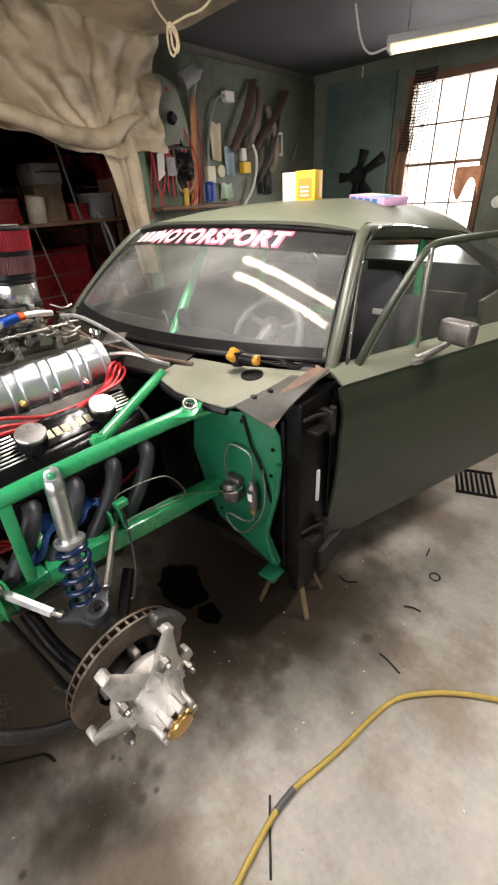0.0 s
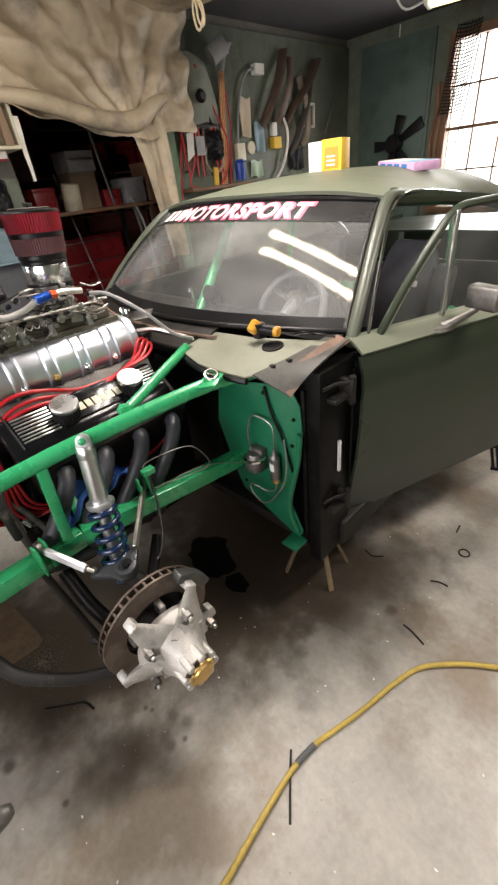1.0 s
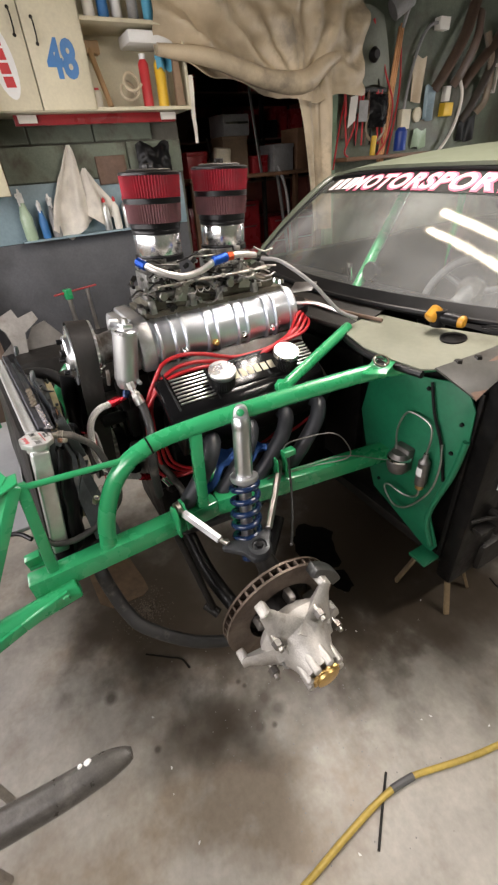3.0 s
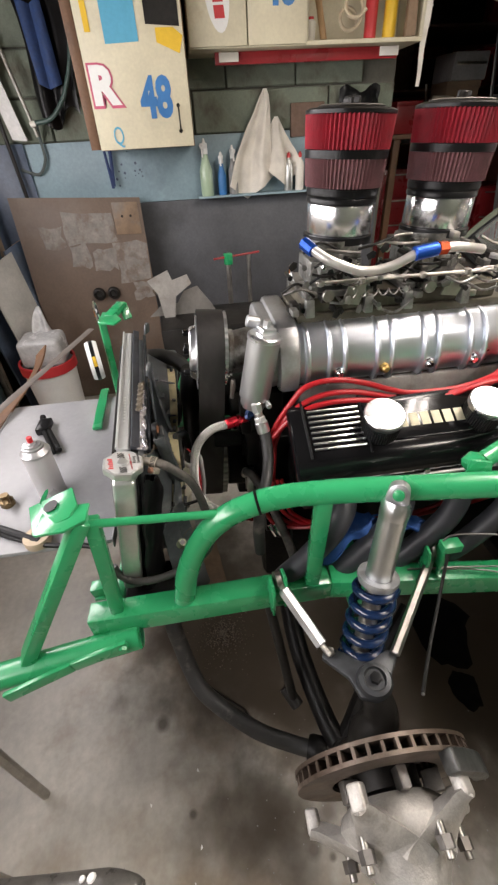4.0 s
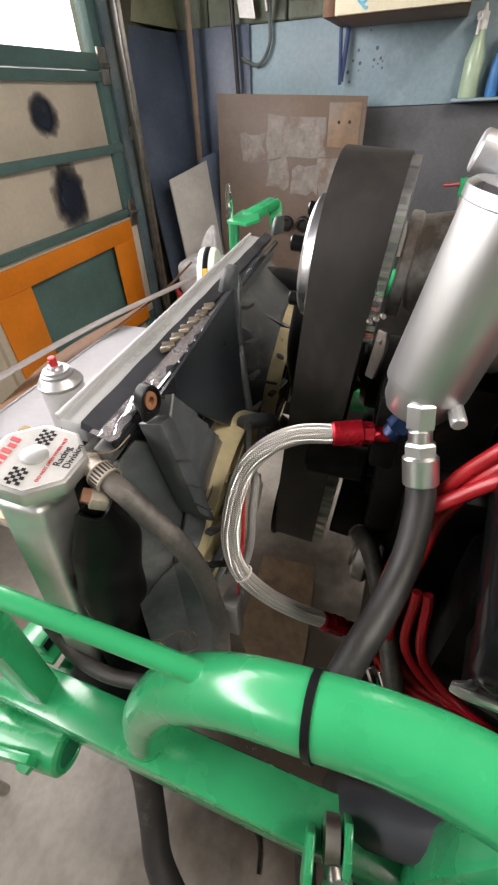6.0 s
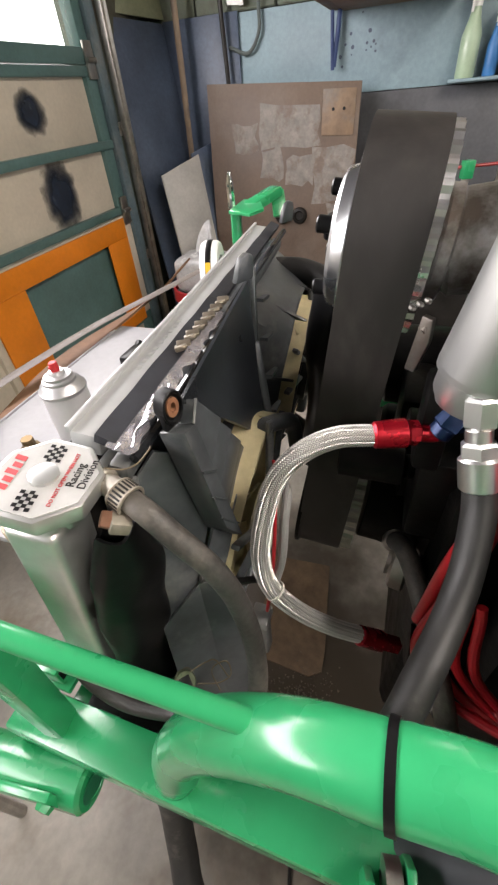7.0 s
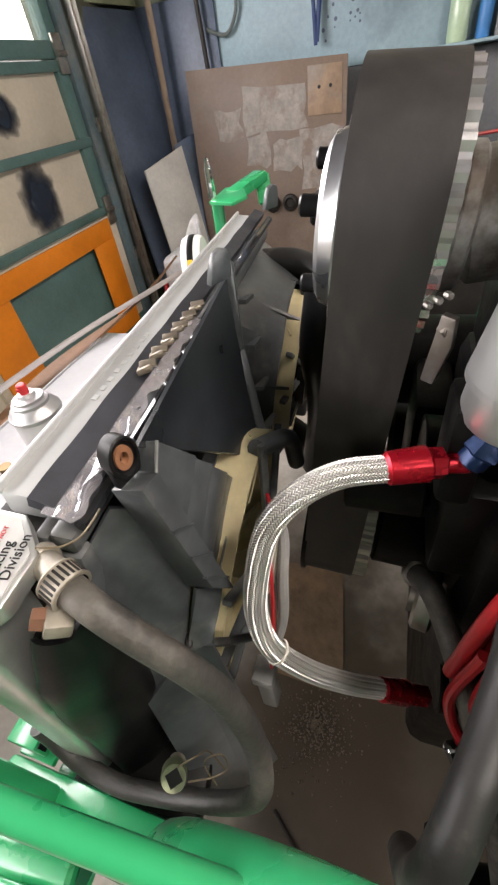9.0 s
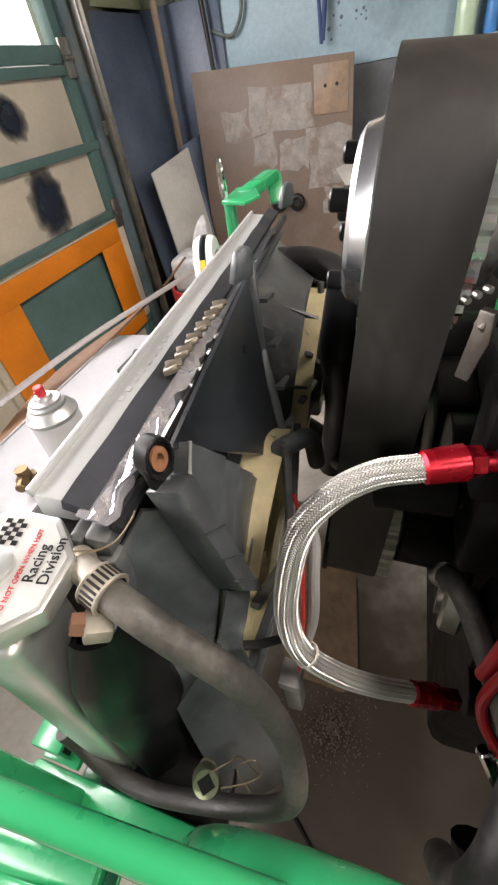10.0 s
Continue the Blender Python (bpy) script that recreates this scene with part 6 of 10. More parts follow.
for k in range(5):
    a = 2 * math.pi * (k + 0.22) / 5
    p0 = HM @ Vector((0.100 * math.cos(a), 0.100 * math.sin(a), 0.0))
    p1 = HM @ Vector((0.100 * math.cos(a), 0.100 * math.sin(a), 0.048))
    p2 = HM @ Vector((0.100 * math.cos(a), 0.100 * math.sin(a), -0.075))
    st_ = part("wheel_stud", cyl(p0, p1, 0.0062, 12), STEEL, su)
    part("lug_nut", lathe([(0, 0), (0.013, 0), (0.012, 0.016), (0, 0.017)], 6, axis(HM @ Vector((0.100 * math.cos(a), 0.100 * math.sin(a), 0.021)), p1)), CAST_D, st_)
part("hub_mark", many(*[lathe([(0.0055, 0), (0.0075, 0), (0.0075, 0.002), (0.0055, 0.002)], 14, HM @ pose(0.064 * math.cos(1.45 - 0.24 * k), 0.064 * math.sin(1.45 - 0.24 * k), 0.042, 0, 30)) for k in range(3)]), CAST, hub, "raised cast mark")
for k in range(5):
    tab_ = box(0.062, 0.094, -0.009, 0.009, -0.068, -0.036, 0.003, m=HM @ pose(0, 0, 0, 0, 0, 72 * k + 33))
    part("hat_tab", tab_, CAST_D, rotor, "cast drive tab of the disc hat")
# caliper and brake lines
arc = [radians(28 + 4.4 * k) for k in range(11)]
cal = prism([(0.170 * math.cos(a), 0.170 * math.sin(a)) for a in arc] + [(0.140 * math.cos(a), 0.140 * math.sin(a)) for a in arc[::-1]], 0.034, pose(0, 0, 0.012), 0.006)
CM = axis(RC, RC + HA)
side0 = (CM.to_3x3().inverted() @ Vector((-0.1, 0.75, 0.66)))
cal.transform(CM @ pose(0, 0, 0, 0, 0, math.degrees(math.atan2(side0.y, side0.x)) - 50))
part("brake_caliper", cal, mat("dull grey caliper casting", (0.085, 0.085, 0.082), 0.45, metal=0.6, var=0.3, scale=24, bump=0.2), su, "grey brake caliper over the disc edge")
part("brake_hose", tube([(0.60, 0.15, 0.685), (0.575, 0.17, 0.665), (0.50, 0.225, 0.645), (0.435, 0.268, 0.685), (0.402, 0.285, 0.74), (0.390, 0.288, 0.795)], 0.0034, 8, 8), RUBBER, su, "thin dark brake hose")
part("hose_tab", box(0.375, 0.40, 0.27, 0.31, 0.79, 0.81, 0.002), GREEN, su)

# jack stands
def jack_stand(m):
    t = thing("jack_stand", "tan steel jack stand under the car body", "jack stand", group="jack stands", m=m)
    for k, (a, b_) in enumerate(((0.11, 0.09), (-0.11, 0.09), (0.11, -0.09), (-0.11, -0.09))):
        part("leg", rail([(a, b_, 0.0), (a * 0.3, b_ * 0.3, 0.27)], 0.022, 0.012), mat_stand, t)
    part("post", cyl((0, 0, 0.20), (0, 0, 0.345), 0.02, 14), mat_stand, t)
    part("saddle", box(-0.05, 0.05, -0.03, 0.03, 0.345, 0.362, 0.004), mat_stand, t)
    return t


mat_stand = mat("dusty tan stand paint", (0.26, 0.19, 0.11), 0.7, var=0.25, scale=12, bump=0.1)
for x_, y_ in ((0.60, 0.70), (-0.62, 0.75), (0.60, 3.2), (-0.62, 3.2)):
    jack_stand(pose(x_, y_ + 0.16, 0.002, 0, 0, 12))

# brake fluid bottle, filter and pipes on the splash panel
pump = thing("fuel_pump", "dusty fuel pump with a clear bowl on the green panel", "pump", (0.55, 0.62, 0.70))
part("body", many(lathe([(0, 0), (0.030, 0), (0.036, 0.02), (0.036, 0.05), (0.026, 0.07), (0, 0.072)], 20, pose(0.515, 0.628, 0.665)), box(0.485, 0.545, 0.63, 0.662, 0.665, 0.75, 0.006)), CAST_D, pump)
part("bowl_rim", lathe([(0.034, 0), (0.039, 0.002), (0.039, 0.008), (0.034, 0.010)], 22, pose(0.515, 0.628, 0.710)), CHROME, pump)
part("filter", many(cyl((0.602, 0.635, 0.660), (0.602, 0.635, 0.745), 0.018, 16), lathe([(0.018, 0), (0.009, 0.012), (0.007, 0.03), (0, 0.03)], 14, pose(0.602, 0.635, 0.745))), CAST_D, pump)
part("filter_cup", cyl((0.602, 0.635, 0.642), (0.602, 0.635, 0.664), 0.013, 14), GOLD, pump, "brass filter cup")
part("filter_label", sheet(lambda u, v: (0.602 + 0.0185 * math.sin(-0.9 + 1.4 * u), 0.635 - 0.0185 * math.cos(-0.9 + 1.4 * u), 0.698 + 0.03 * v), 6, 1), WHITE, pump, "small white label")
part("fuel_pipe", tube([(0.50, 0.630, 0.72), (0.488, 0.632, 0.80), (0.505, 0.636, 0.865), (0.535, 0.638, 0.880), (0.590, 0.638, 0.870), (0.606, 0.636, 0.835), (0.602, 0.635, 0.775)], 0.0032, 8, 8), STEEL, pump)
part("fuel_pipe", tube([(0.602, 0.635, 0.650), (0.600, 0.63, 0.610), (0.56, 0.625, 0.590), (0.50, 0.62, 0.595), (0.482, 0.62, 0.575), (0.51, 0.615, 0.548), (0.545, 0.615, 0.535), (0.59, 0.62, 0.565), (0.642, 0.63, 0.66), (0.650, 0.64, 0.75), (0.634, 0.65, 0.82)], 0.0032, 8, 8), STEEL, pump)
solo("loom", tube([(0.56, 0.655, 0.985), (0.59, 0.650, 0.90), (0.63, 0.650, 0.82), (0.66, 0.655, 0.70)], 0.0045, 8, 6), BLACK, "thin black cable down the splash panel", "cable")
solo("brake_pipe", tube([(0.38, 0.27, 0.80), (0.385, 0.30, 0.83), (0.42, 0.42, 0.835), (0.45, 0.46, 0.80), (0.45, 0.47, 0.74), (0.40, 0.36, 0.722), (0.375, 0.22, 0.722), (0.42, 0.46, 0.73), (0.49, 0.60, 0.70)], 0.0018, 8, 8), CAST_D, "thin bare brake pipe along the frame rail", "pipe")

# ---------- engine ----------
en = thing("engine", "supercharged V8 with twin carburettors and red plug leads", "engine", (0.0, 0.25, 0.5))
TILT = pose(0, 0.112, 1.08, -5.5) @ Matrix.Translation((0, -0.112, -1.08))   # rake of the front drive
part("engine_block", box(-0.20, 0.20, 0.02, 0.60, 0.52, 0.86, 0.02), NEAR_BLACK, en)
part("oil_pan", box(-0.16, 0.16, 0.05, 0.58, 0.40, 0.52, 0.03), NEAR_BLACK, en)
part("timing_cover", box(-0.15, 0.15, -0.06, 0.02, 0.44, 0.95, 0.02), NEAR_BLACK, en)
part("front_plate", box(-0.12, 0.12, -0.055, 0.0, 0.951, 1.045, 0.012), NEAR_BLACK, en)
part("pump_housing", box(0.151, 0.215, 0.0, 0.06, 0.60, 0.93, 0.015), NEAR_BLACK, en)
part("intake_manifold", many(prism([(-0.17, 0.93), (0.17, 0.93), (0.12, 1.055), (-0.12, 1.055)], 0.50, pose(0, 0.53, 0, 90), 0.006), box(-0.10, 0.10, 0.03, 0.52, 1.03, 1.062, 0.004)), CAST_D, en)
for s in (1, -1):
    VM = Matrix(((s, 0, 0, 0.0), (0, 1, 0, 0), (0, 0, 1, 0), (0, 0, 0, 1)))
    hd = prism([(0.135, 0.90), (0.255, 0.82), (0.300, 0.905), (0.185, 0.985)], 0.52, pose(0, 0.535, 0, 90), 0.004)
    hd.transform(VM)
    bmesh.ops.recalc_face_normals(hd, faces=hd.faces)
    part("cylinder_head", hd, DARK, en)
    vc = prism([(0.150, 1.000), (0.290, 0.918), (0.303, 0.945), (0.276, 0.986), (0.180, 1.042), (0.155, 1.035)], 0.505, pose(0, 0.497, 0, 90), 0.011)
    vc.transform(VM)
    bmesh.ops.recalc_face_normals(vc, faces=vc.faces)
    cover = part("valve_cover", vc, COVERB, en, "black finned valve cover")
    fx, fz = 0.096, -0.056                                   # run of the sloping face
    for k in range(8):
        f = 0.14 + 0.74 * k / 7
        for y0_, y1_ in (((0.030, 0.135), (0.40, 0.485))):
            r_ = box(-0.0019, 0.0019, y0_, y1_, 0, 0.0055, 0.0008, m=Matrix(((s, 0, 0, 0), (0, 1, 0, 0), (0, 0, 1, 0), (0, 0, 0, 1))) @ pose(0.180 + fx * f, 0, 1.0415 + fz * f, 0, 30, 0))
            bmesh.ops.recalc_face_normals(r_, faces=r_.faces)
            part("fin", r_, BRUSHED, cover, "bright machined fin")
    pl = box(-0.042, 0.042, 0.145, 0.385, 0, 0.005, 0.0015, m=VM @ pose(0.228, 0, 1.0145, 0, 30, 0))
    bmesh.ops.recalc_face_normals(pl, faces=pl.faces)
    plate = part("name_plate", pl, COVERB, cover, "machined name plate")
    if s == 1:
        for k in range(6):
            part("plate_bar", box(-0.014, 0.014, 0.208 + 0.024 * k, 0.226 + 0.024 * k, 0.005, 0.0062, 0.0004, m=pose(0.232, 0, 1.0122, 0, 30, 0)), CREAM, plate)
    for yy in (0.178, 0.392):
        m_ = VM @ pose(0.232, yy - 0.008, 0.990, 3, 20, 0)
        body = lathe([(0.025, 0), (0.025, 0.008), (0.036, 0.010), (0.0372, 0.014), (0.0372, 0.058), (0.035, 0.060)], 36, m_)
        bmesh.ops.recalc_face_normals(body, faces=body.faces)
        cap_ = part("breather", body, GLOSSBLACK, en, "black knurled valve cover breather")
        kn = many(*[box(0.0365, 0.0382, -0.0008, 0.0008, 0.016, 0.052, m=m_ @ pose(0, 0, 0, 0, 0, 7.5 * q)) for q in range(48)])
        bmesh.ops.recalc_face_normals(kn, faces=kn.faces)
        tagged(part("knurling", kn, DARK, cap_), kind="stuff")
        top = lathe([(0.0382, 0.055), (0.0390, 0.057), (0.0390, 0.066), (0.0365, 0.0685), (0, 0.0690)], 36, m_)
        bmesh.ops.recalc_face_normals(top, faces=top.faces)
        part("breather_lid", top, BRUSHED, cap_, "bright breather lid")
    for k in range(4):
        y_ = 0.075 + 0.125 * k
        pp = [(s * 0.255, y_ + 0.02, 0.868), (s * 0.308, y_ + 0.012, 0.872), (s * 0.338, y_ - 0.020, 0.835), (s * 0.344, y_ - 0.075, 0.765), (s * 0.335, y_ - 0.125, 0.69), (s * 0.30, y_ - 0.10, 0.60), (s * 0.26, 0.20 + 0.05 * k, 0.53)]
        part("exhaust_tube", tube(pp, 0.0240, 16, 8), HEADER, en, "grey coated exhaust tube")
parts("cover_bolt", ([lathe([(0, 0), (0.007, 0), (0.006, 0.005), (0, 0.006)], 8, pose(0.297, y_, 0.932, 0, 60)) for y_ in (0.12, 0.255, 0.39)]), CHROME, en)

part("cover_flange", tube([(0.288, -0.002, 0.919), (0.300, 0.004, 0.926), (0.301, 0.25, 0.926), (0.300, 0.49, 0.926)], 0.0035, 8, 6), BRUSHED, en, "bright lower edge of the cover")
parts("fin_frame", [tube([(0.172, y0_, 1.0475), (0.281, y0_, 0.9845)], 0.0028, 8, 1) for y0_ in (0.022, 0.142)], BLACK, en, "raised edge of the finned field")
# supercharger case
prof_ = [(0.100, 1.052), (0.118, 1.060), (0.127, 1.085), (0.126, 1.115), (0.116, 1.145), (0.095, 1.168), (0.075, 1.176)]
prof = [(p.x, p.z) for p in smooth_path([(x, 0, z) for x, z in prof_], 4)]
ring = prof + [(-x, z) for x, z in prof[::-1]]
part("blower_case", prism(ring, 0.455, pose(0, 0.485, 0, 90), 0.003), POLISH, en, "polished ribbed supercharger case", 65)
for k in range(4):
    y_ = 0.089 + 0.101 * k
    rr = [(x * 1.10 if z < 1.17 else x, 1.11 + (z - 1.11) * 1.04) for x, z in ring]
    for dy in (0.0, 0.032):
        part("case_rib", prism(rr, 0.008, pose(0, y_ + 0.008 + dy, 0, 90), 0.003), POLISH, en, "", 65)
    if k < 4:
        for s in (1, -1):
            part("case_bolt", lathe([(0, 0), (0.010, 0), (0.0105, 0.004), (0.0085, 0.006), (0.0085, 0.013), (0.006, 0.016), (0, 0.016)], 12, pose(s * 0.126, 0.115 + 0.098 * k, 1.083, 0, 90 * s)), GOLD if k == 1 else CHROME, en, "brass case bolt" if k == 1 else "bright case bolt")
part("case_rib", prism(rr, 0.010, pose(0, 0.052, 0, 90), 0.003), POLISH, en)
part("case_end", prism([(x * 1.03, 1.112 + (z - 1.112) * 1.06) for x, z in ring], 0.03, pose(0, 0.515, 0, 90), 0.008), POLISH, en)
part("top_plate", many(box(-0.078, 0.078, 0.035, 0.485, 1.174, 1.192, 0.003), box(-0.070, 0.070, 0.05, 0.46, 1.192, 1.222, 0.004)), PLATE, en, "stained dull carburettor plate")
fp = [(x * 1.10, 1.105 + (z - 1.105) * 1.16) for x, z in ring]
part("front_cover", many(prism(fp, 0.045, pose(0, 0.032, 0, 90), 0.010), prism([(x * 0.86, 1.105 + (z - 1.105) * 0.9) for x, z in fp], 0.03, pose(0, -0.010, 0, 90), 0.008)), CAST, en, "rounded cast front gear cover")
part("snout", many(cyl((0, -0.02, 1.110), TILT @ Vector((0, -0.10, 1.078)), 0.042, 24, 0.004), cyl(TILT @ Vector((0, -0.096, 1.078)), TILT @ Vector((0, -0.108, 1.078)), 0.047, 24, 0.002)), CASTO, en)
parts("cover_bolt", ([lathe([(0, 0), (0.007, 0), (0.006, 0.007), (0, 0.008)], 6, pose(0.105 * math.cos(a), -0.013, 1.112 + 0.062 * math.sin(a), 90)) for a in [0.4 + k * 0.78 for k in range(8)]]), CHROME, en)
# carburettors and filters
for k, yc in enumerate((0.118, 0.322)):
    cb = part("carburettor", many(box(-0.075, 0.075, yc - 0.072, yc + 0.072, 1.222, 1.236, 0.003), box(-0.050, 0.050, yc - 0.052, yc + 0.052, 1.236, 1.285, 0.004), box(-0.05, 0.05, yc - 0.05, yc + 0.05, 1.285, 1.312, 0.006),
                                  lathe([(0.052, 1.300), (0.056, 1.306), (0.056, 1.318), (0.0, 1.318)], 24, pose(0, yc, 0))), CARB, en, "grey carburettor with linkages")
    for s in (1, -1):
        part("fuel_bowl", box(s * 0.058 - 0.018, s * 0.058 + 0.018, yc - 0.040, yc + 0.040, 1.244, 1.284, 0.004), CARB, cb)
        parts("bowl_screw", ([lathe([(0, 0), (0.005, 0), (0.004, 0.004), (0, 0.005)], 8, pose(s * 0.076, yc + dy, z_, 0, 90 * s)) for dy in (-0.033, 0.033) for z_ in (1.25, 1.28)]), CHROME, cb)
    part("throttle_lever", many(prism([(-0.02, -0.03), (0.015, -0.035), (0.03, 0.01), (0.0, 0.03)], 0.004, pose(0.094, yc + 0.02, 1.245, 90, 0, 90)), cyl((0.05, yc + 0.02, 1.245), (0.11, yc + 0.02, 1.245), 0.004, 8), tube([(0.10, yc + 0.03, 1.25), (0.105, yc + 0.08, 1.262), (0.10, yc + 0.13, 1.258)], 0.0032, 8, 5), cyl((0.098, yc - 0.03, 1.235), (0.108, yc - 0.03, 1.235), 0.012, 10)), STEEL, cb)
    parts("carb_stud", ([cyl((sx * 0.066, yc + sy * 0.064, 1.225), (sx * 0.066, yc + sy * 0.064, 1.255), 0.005, 8) for sx in (1, -1) for sy in (1, -1)]), CHROME, cb)
    parts("spacer_foot", ([prism([(-0.012, 0), (0.012, 0), (0.006, 0.034), (-0.006, 0.034)], 0.018, pose(sx * 0.082, yc + sy * 0.06 + 0.009, 1.190, 90, 0, 0), 0.002) for sx in (1, -1) for sy in (1, -1)]), CARB, cb)
    FZ = pose(-0.012, yc + 0.017, 1.32, -2.5) @ Matrix.Translation((0, 0, -1.32))
    stack = part("filter_adapter", lathe([(0.0615, 1.322), (0.0635, 1.325), (0.0635, 1.372), (0.0625, 1.375), (0.0, 1.375)], 44, FZ), ADAPT, en, "polished filter adapter")
    part("adapter_base", lathe([(0.056, 1.306), (0.067, 1.309), (0.067, 1.3215), (0.056, 1.3235)], 40, FZ), BLACK, stack)
    part("rubber_sleeve", lathe([(0.0625, 1.374), (0.0655, 1.376), (0.0660, 1.384), (0.0648, 1.386), (0.0662, 1.388), (0.0662, 1.401), (0.063, 1.403)], 44, FZ), BLACK, stack)
    part("hose_clamp", lathe([(0.0662, 1.390), (0.0670, 1.390), (0.0670, 1.399), (0.0662, 1.399)], 44, FZ), BLACK, stack)

    def pleats(z0, z1, r0, r1, n=64):
        bp_ = bmesh.new()
        rg_ = []
        for zz, r in ((z0, r0), (z1, r1)):
            rg_.append([bp_.verts.new((0.0 + (r + (0.0022 if i % 2 else -0.0022)) * math.cos(math.pi * i / n), (r + (0.0022 if i % 2 else -0.0022)) * math.sin(math.pi * i / n), zz)) for i in range(2 * n)])
        for i in range(2 * n):
            j = (i + 1) % (2 * n)
            bp_.faces.new((rg_[0][i], rg_[0][j], rg_[1][j], rg_[1][i]))
        bp_.transform(FZ)
        return bp_
    part("lower_gauze", pleats(1.402, 1.447, 0.0690, 0.0722), MAROON, stack, "dusty dark pleated gauze")
    part("filter_band", lathe([(0.070, 1.445), (0.0748, 1.446), (0.0752, 1.458), (0.070, 1.460)], 48, FZ), BLACK, stack)
    part("upper_gauze", pleats(1.459, 1.508, 0.0735, 0.0762), RED_G, stack, "red pleated gauze")
    part("filter_lid", lathe([(0.0735, 1.506), (0.0785, 1.508), (0.0785, 1.513), (0.072, 1.516), (0.066, 1.513), (0.0, 1.514)], 48, FZ), BLACK, stack)
    part("lid_rim", lathe([(0.052, 1.513), (0.058, 1.519), (0.052, 1.521), (0.020, 1.517), (0.0, 1.517)], 40, FZ), CAST_D, stack)
    part("wing_nut", many(cyl(FZ @ Vector((0, 0, 1.516)), FZ @ Vector((0, 0, 1.532)), 0.006, 10), box(-0.016, 0.016, -0.003, 0.003, 1.522, 1.533, 0.002, m=FZ @ pose(0, 0, 0, 0, 0, 40 + 70 * k))), DARK, stack)
# small levers, screws and brackets round the carburettors
random.seed(44)
for k in range(110):
    y_, z_ = random.uniform(0.015, 0.43), random.uniform(1.196, 1.318)
    x_ = random.uniform(0.058, 0.100) - 0.25 * max(0, z_ - 1.26)
    kind_ = k % 4
    if kind_ == 0:
        b_ = many(cyl((x_ - 0.02, y_, z_), (x_ + 0.016, y_, z_), random.uniform(0.002, 0.0045), 10), lathe([(0, 0), (0.0055, 0), (0.005, 0.004), (0, 0.005)], 6, pose(x_ + 0.016, y_, z_, 0, 90)))
    elif kind_ == 1:
        b_ = prism([(-0.006, -0.008), (0.004, -0.010), (0.008, 0.002), (0.002, 0.009), (-0.005, 0.006)], 0.003, pose(x_ + 0.010, y_, z_, 90, random.uniform(-60, 60), 90 + random.uniform(-20, 20)), 0.0008)
    elif kind_ == 2:
        b_ = tube([(x_ + 0.012, y_ - 0.03, z_), (x_ + 0.02, y_, z_ + random.uniform(-0.015, 0.02)), (x_ + 0.012, y_ + 0.035, z_ + random.uniform(-0.02, 0.02))], 0.0026, 8, 5)
    else:
        b_ = box(x_ - 0.02, x_ + 0.010, y_ - 0.007, y_ + 0.007, z_ - 0.006, z_ + 0.006, 0.002)
    part("carb_fitting", b_, (CARB, DARK, STEEL, BLACK, CAST_D, CARB, DARK)[k % 7], en)
part("linkage_rod", many(cyl((0.108, 0.06, 1.262), (0.108, 0.42, 1.258), 0.0035, 8), *[lathe([(0, -0.007), (0.007, -0.004), (0.007, 0.004), (0, 0.007)], 10, pose(0.108, y_, 1.26)) for y_ in (0.07, 0.15, 0.27, 0.36, 0.42)]), STEEL, en)
part("return_spring", tube([(0.10 + 0.006 * math.cos(k * 1.05), 0.12 + 0.0035 * k, 1.232 + 0.006 * math.sin(k * 1.05)) for k in range(40)], 0.0014, 6, 2), STEEL, en)
# plug leads
random.seed(4)
LEADS = ((0.170, [(-0.050, 0.80), (-0.046, 0.90), (-0.040, 0.955), (-0.027, 0.998), (0.006, 1.050), (0.030, 1.078), (0.068, 1.089), (0.115, 1.086), (0.166, 1.071), (0.214, 1.052), (0.270, 1.038), (0.38, 1.040), (0.47, 1.075)]),
         (0.174, [(-0.038, 0.82), (-0.034, 0.90), (-0.030, 0.956), (-0.010, 1.009), (0.021, 1.040), (0.067, 1.059), (0.120, 1.061), (0.171, 1.050), (0.219, 1.036), (0.28, 1.024), (0.38, 1.028), (0.46, 1.070)]),
         (0.182, [(-0.062, 0.80), (-0.055, 0.90), (-0.044, 0.960), (-0.026, 0.987), (0.001, 1.016), (0.036, 1.036), (0.085, 1.045), (0.150, 1.042), (0.23, 1.026), (0.32, 1.020), (0.42, 1.040)]))
for x_, run in LEADS:
    part("plug_lead", tube([(x_, y_, z_) for y_, z_ in run] + [(0.11, 0.545, 1.09), (0.07, 0.56, 1.06)], 0.0058, 12, 8), RED_W, en, "red plug lead")
for k in range(4):
    part("plug_lead", tube([(0.176 + 0.006 * k, 0.30 + 0.01 * k, 1.030), (0.174 + 0.006 * k, 0.39, 1.040 + 0.004 * k), (0.168 + 0.008 * k, 0.450 + 0.010 * k, 1.066), (0.152 + 0.004 * k, 0.490 + 0.013 * k, 1.108 - 0.010 * k), (0.12, 0.530 + 0.008 * k, 1.105 - 0.008 * k), (0.07, 0.56, 1.06)], 0.0050, 10, 8), RED_W, en, "red plug lead")
for k in range(4):
    part("plug_lead", tube([(0.19, -0.05 + 0.01 * k, 0.86), (0.20 + 0.008 * k, -0.060 + 0.02 * k, 0.78), (0.225 + 0.01 * k, -0.03 + 0.05 * k, 0.745), (0.26, 0.06 + 0.10 * k, 0.765), (0.285, 0.10 + 0.12 * k, 0.82)], 0.0048, 10, 8), RED_W, en, "red plug lead")
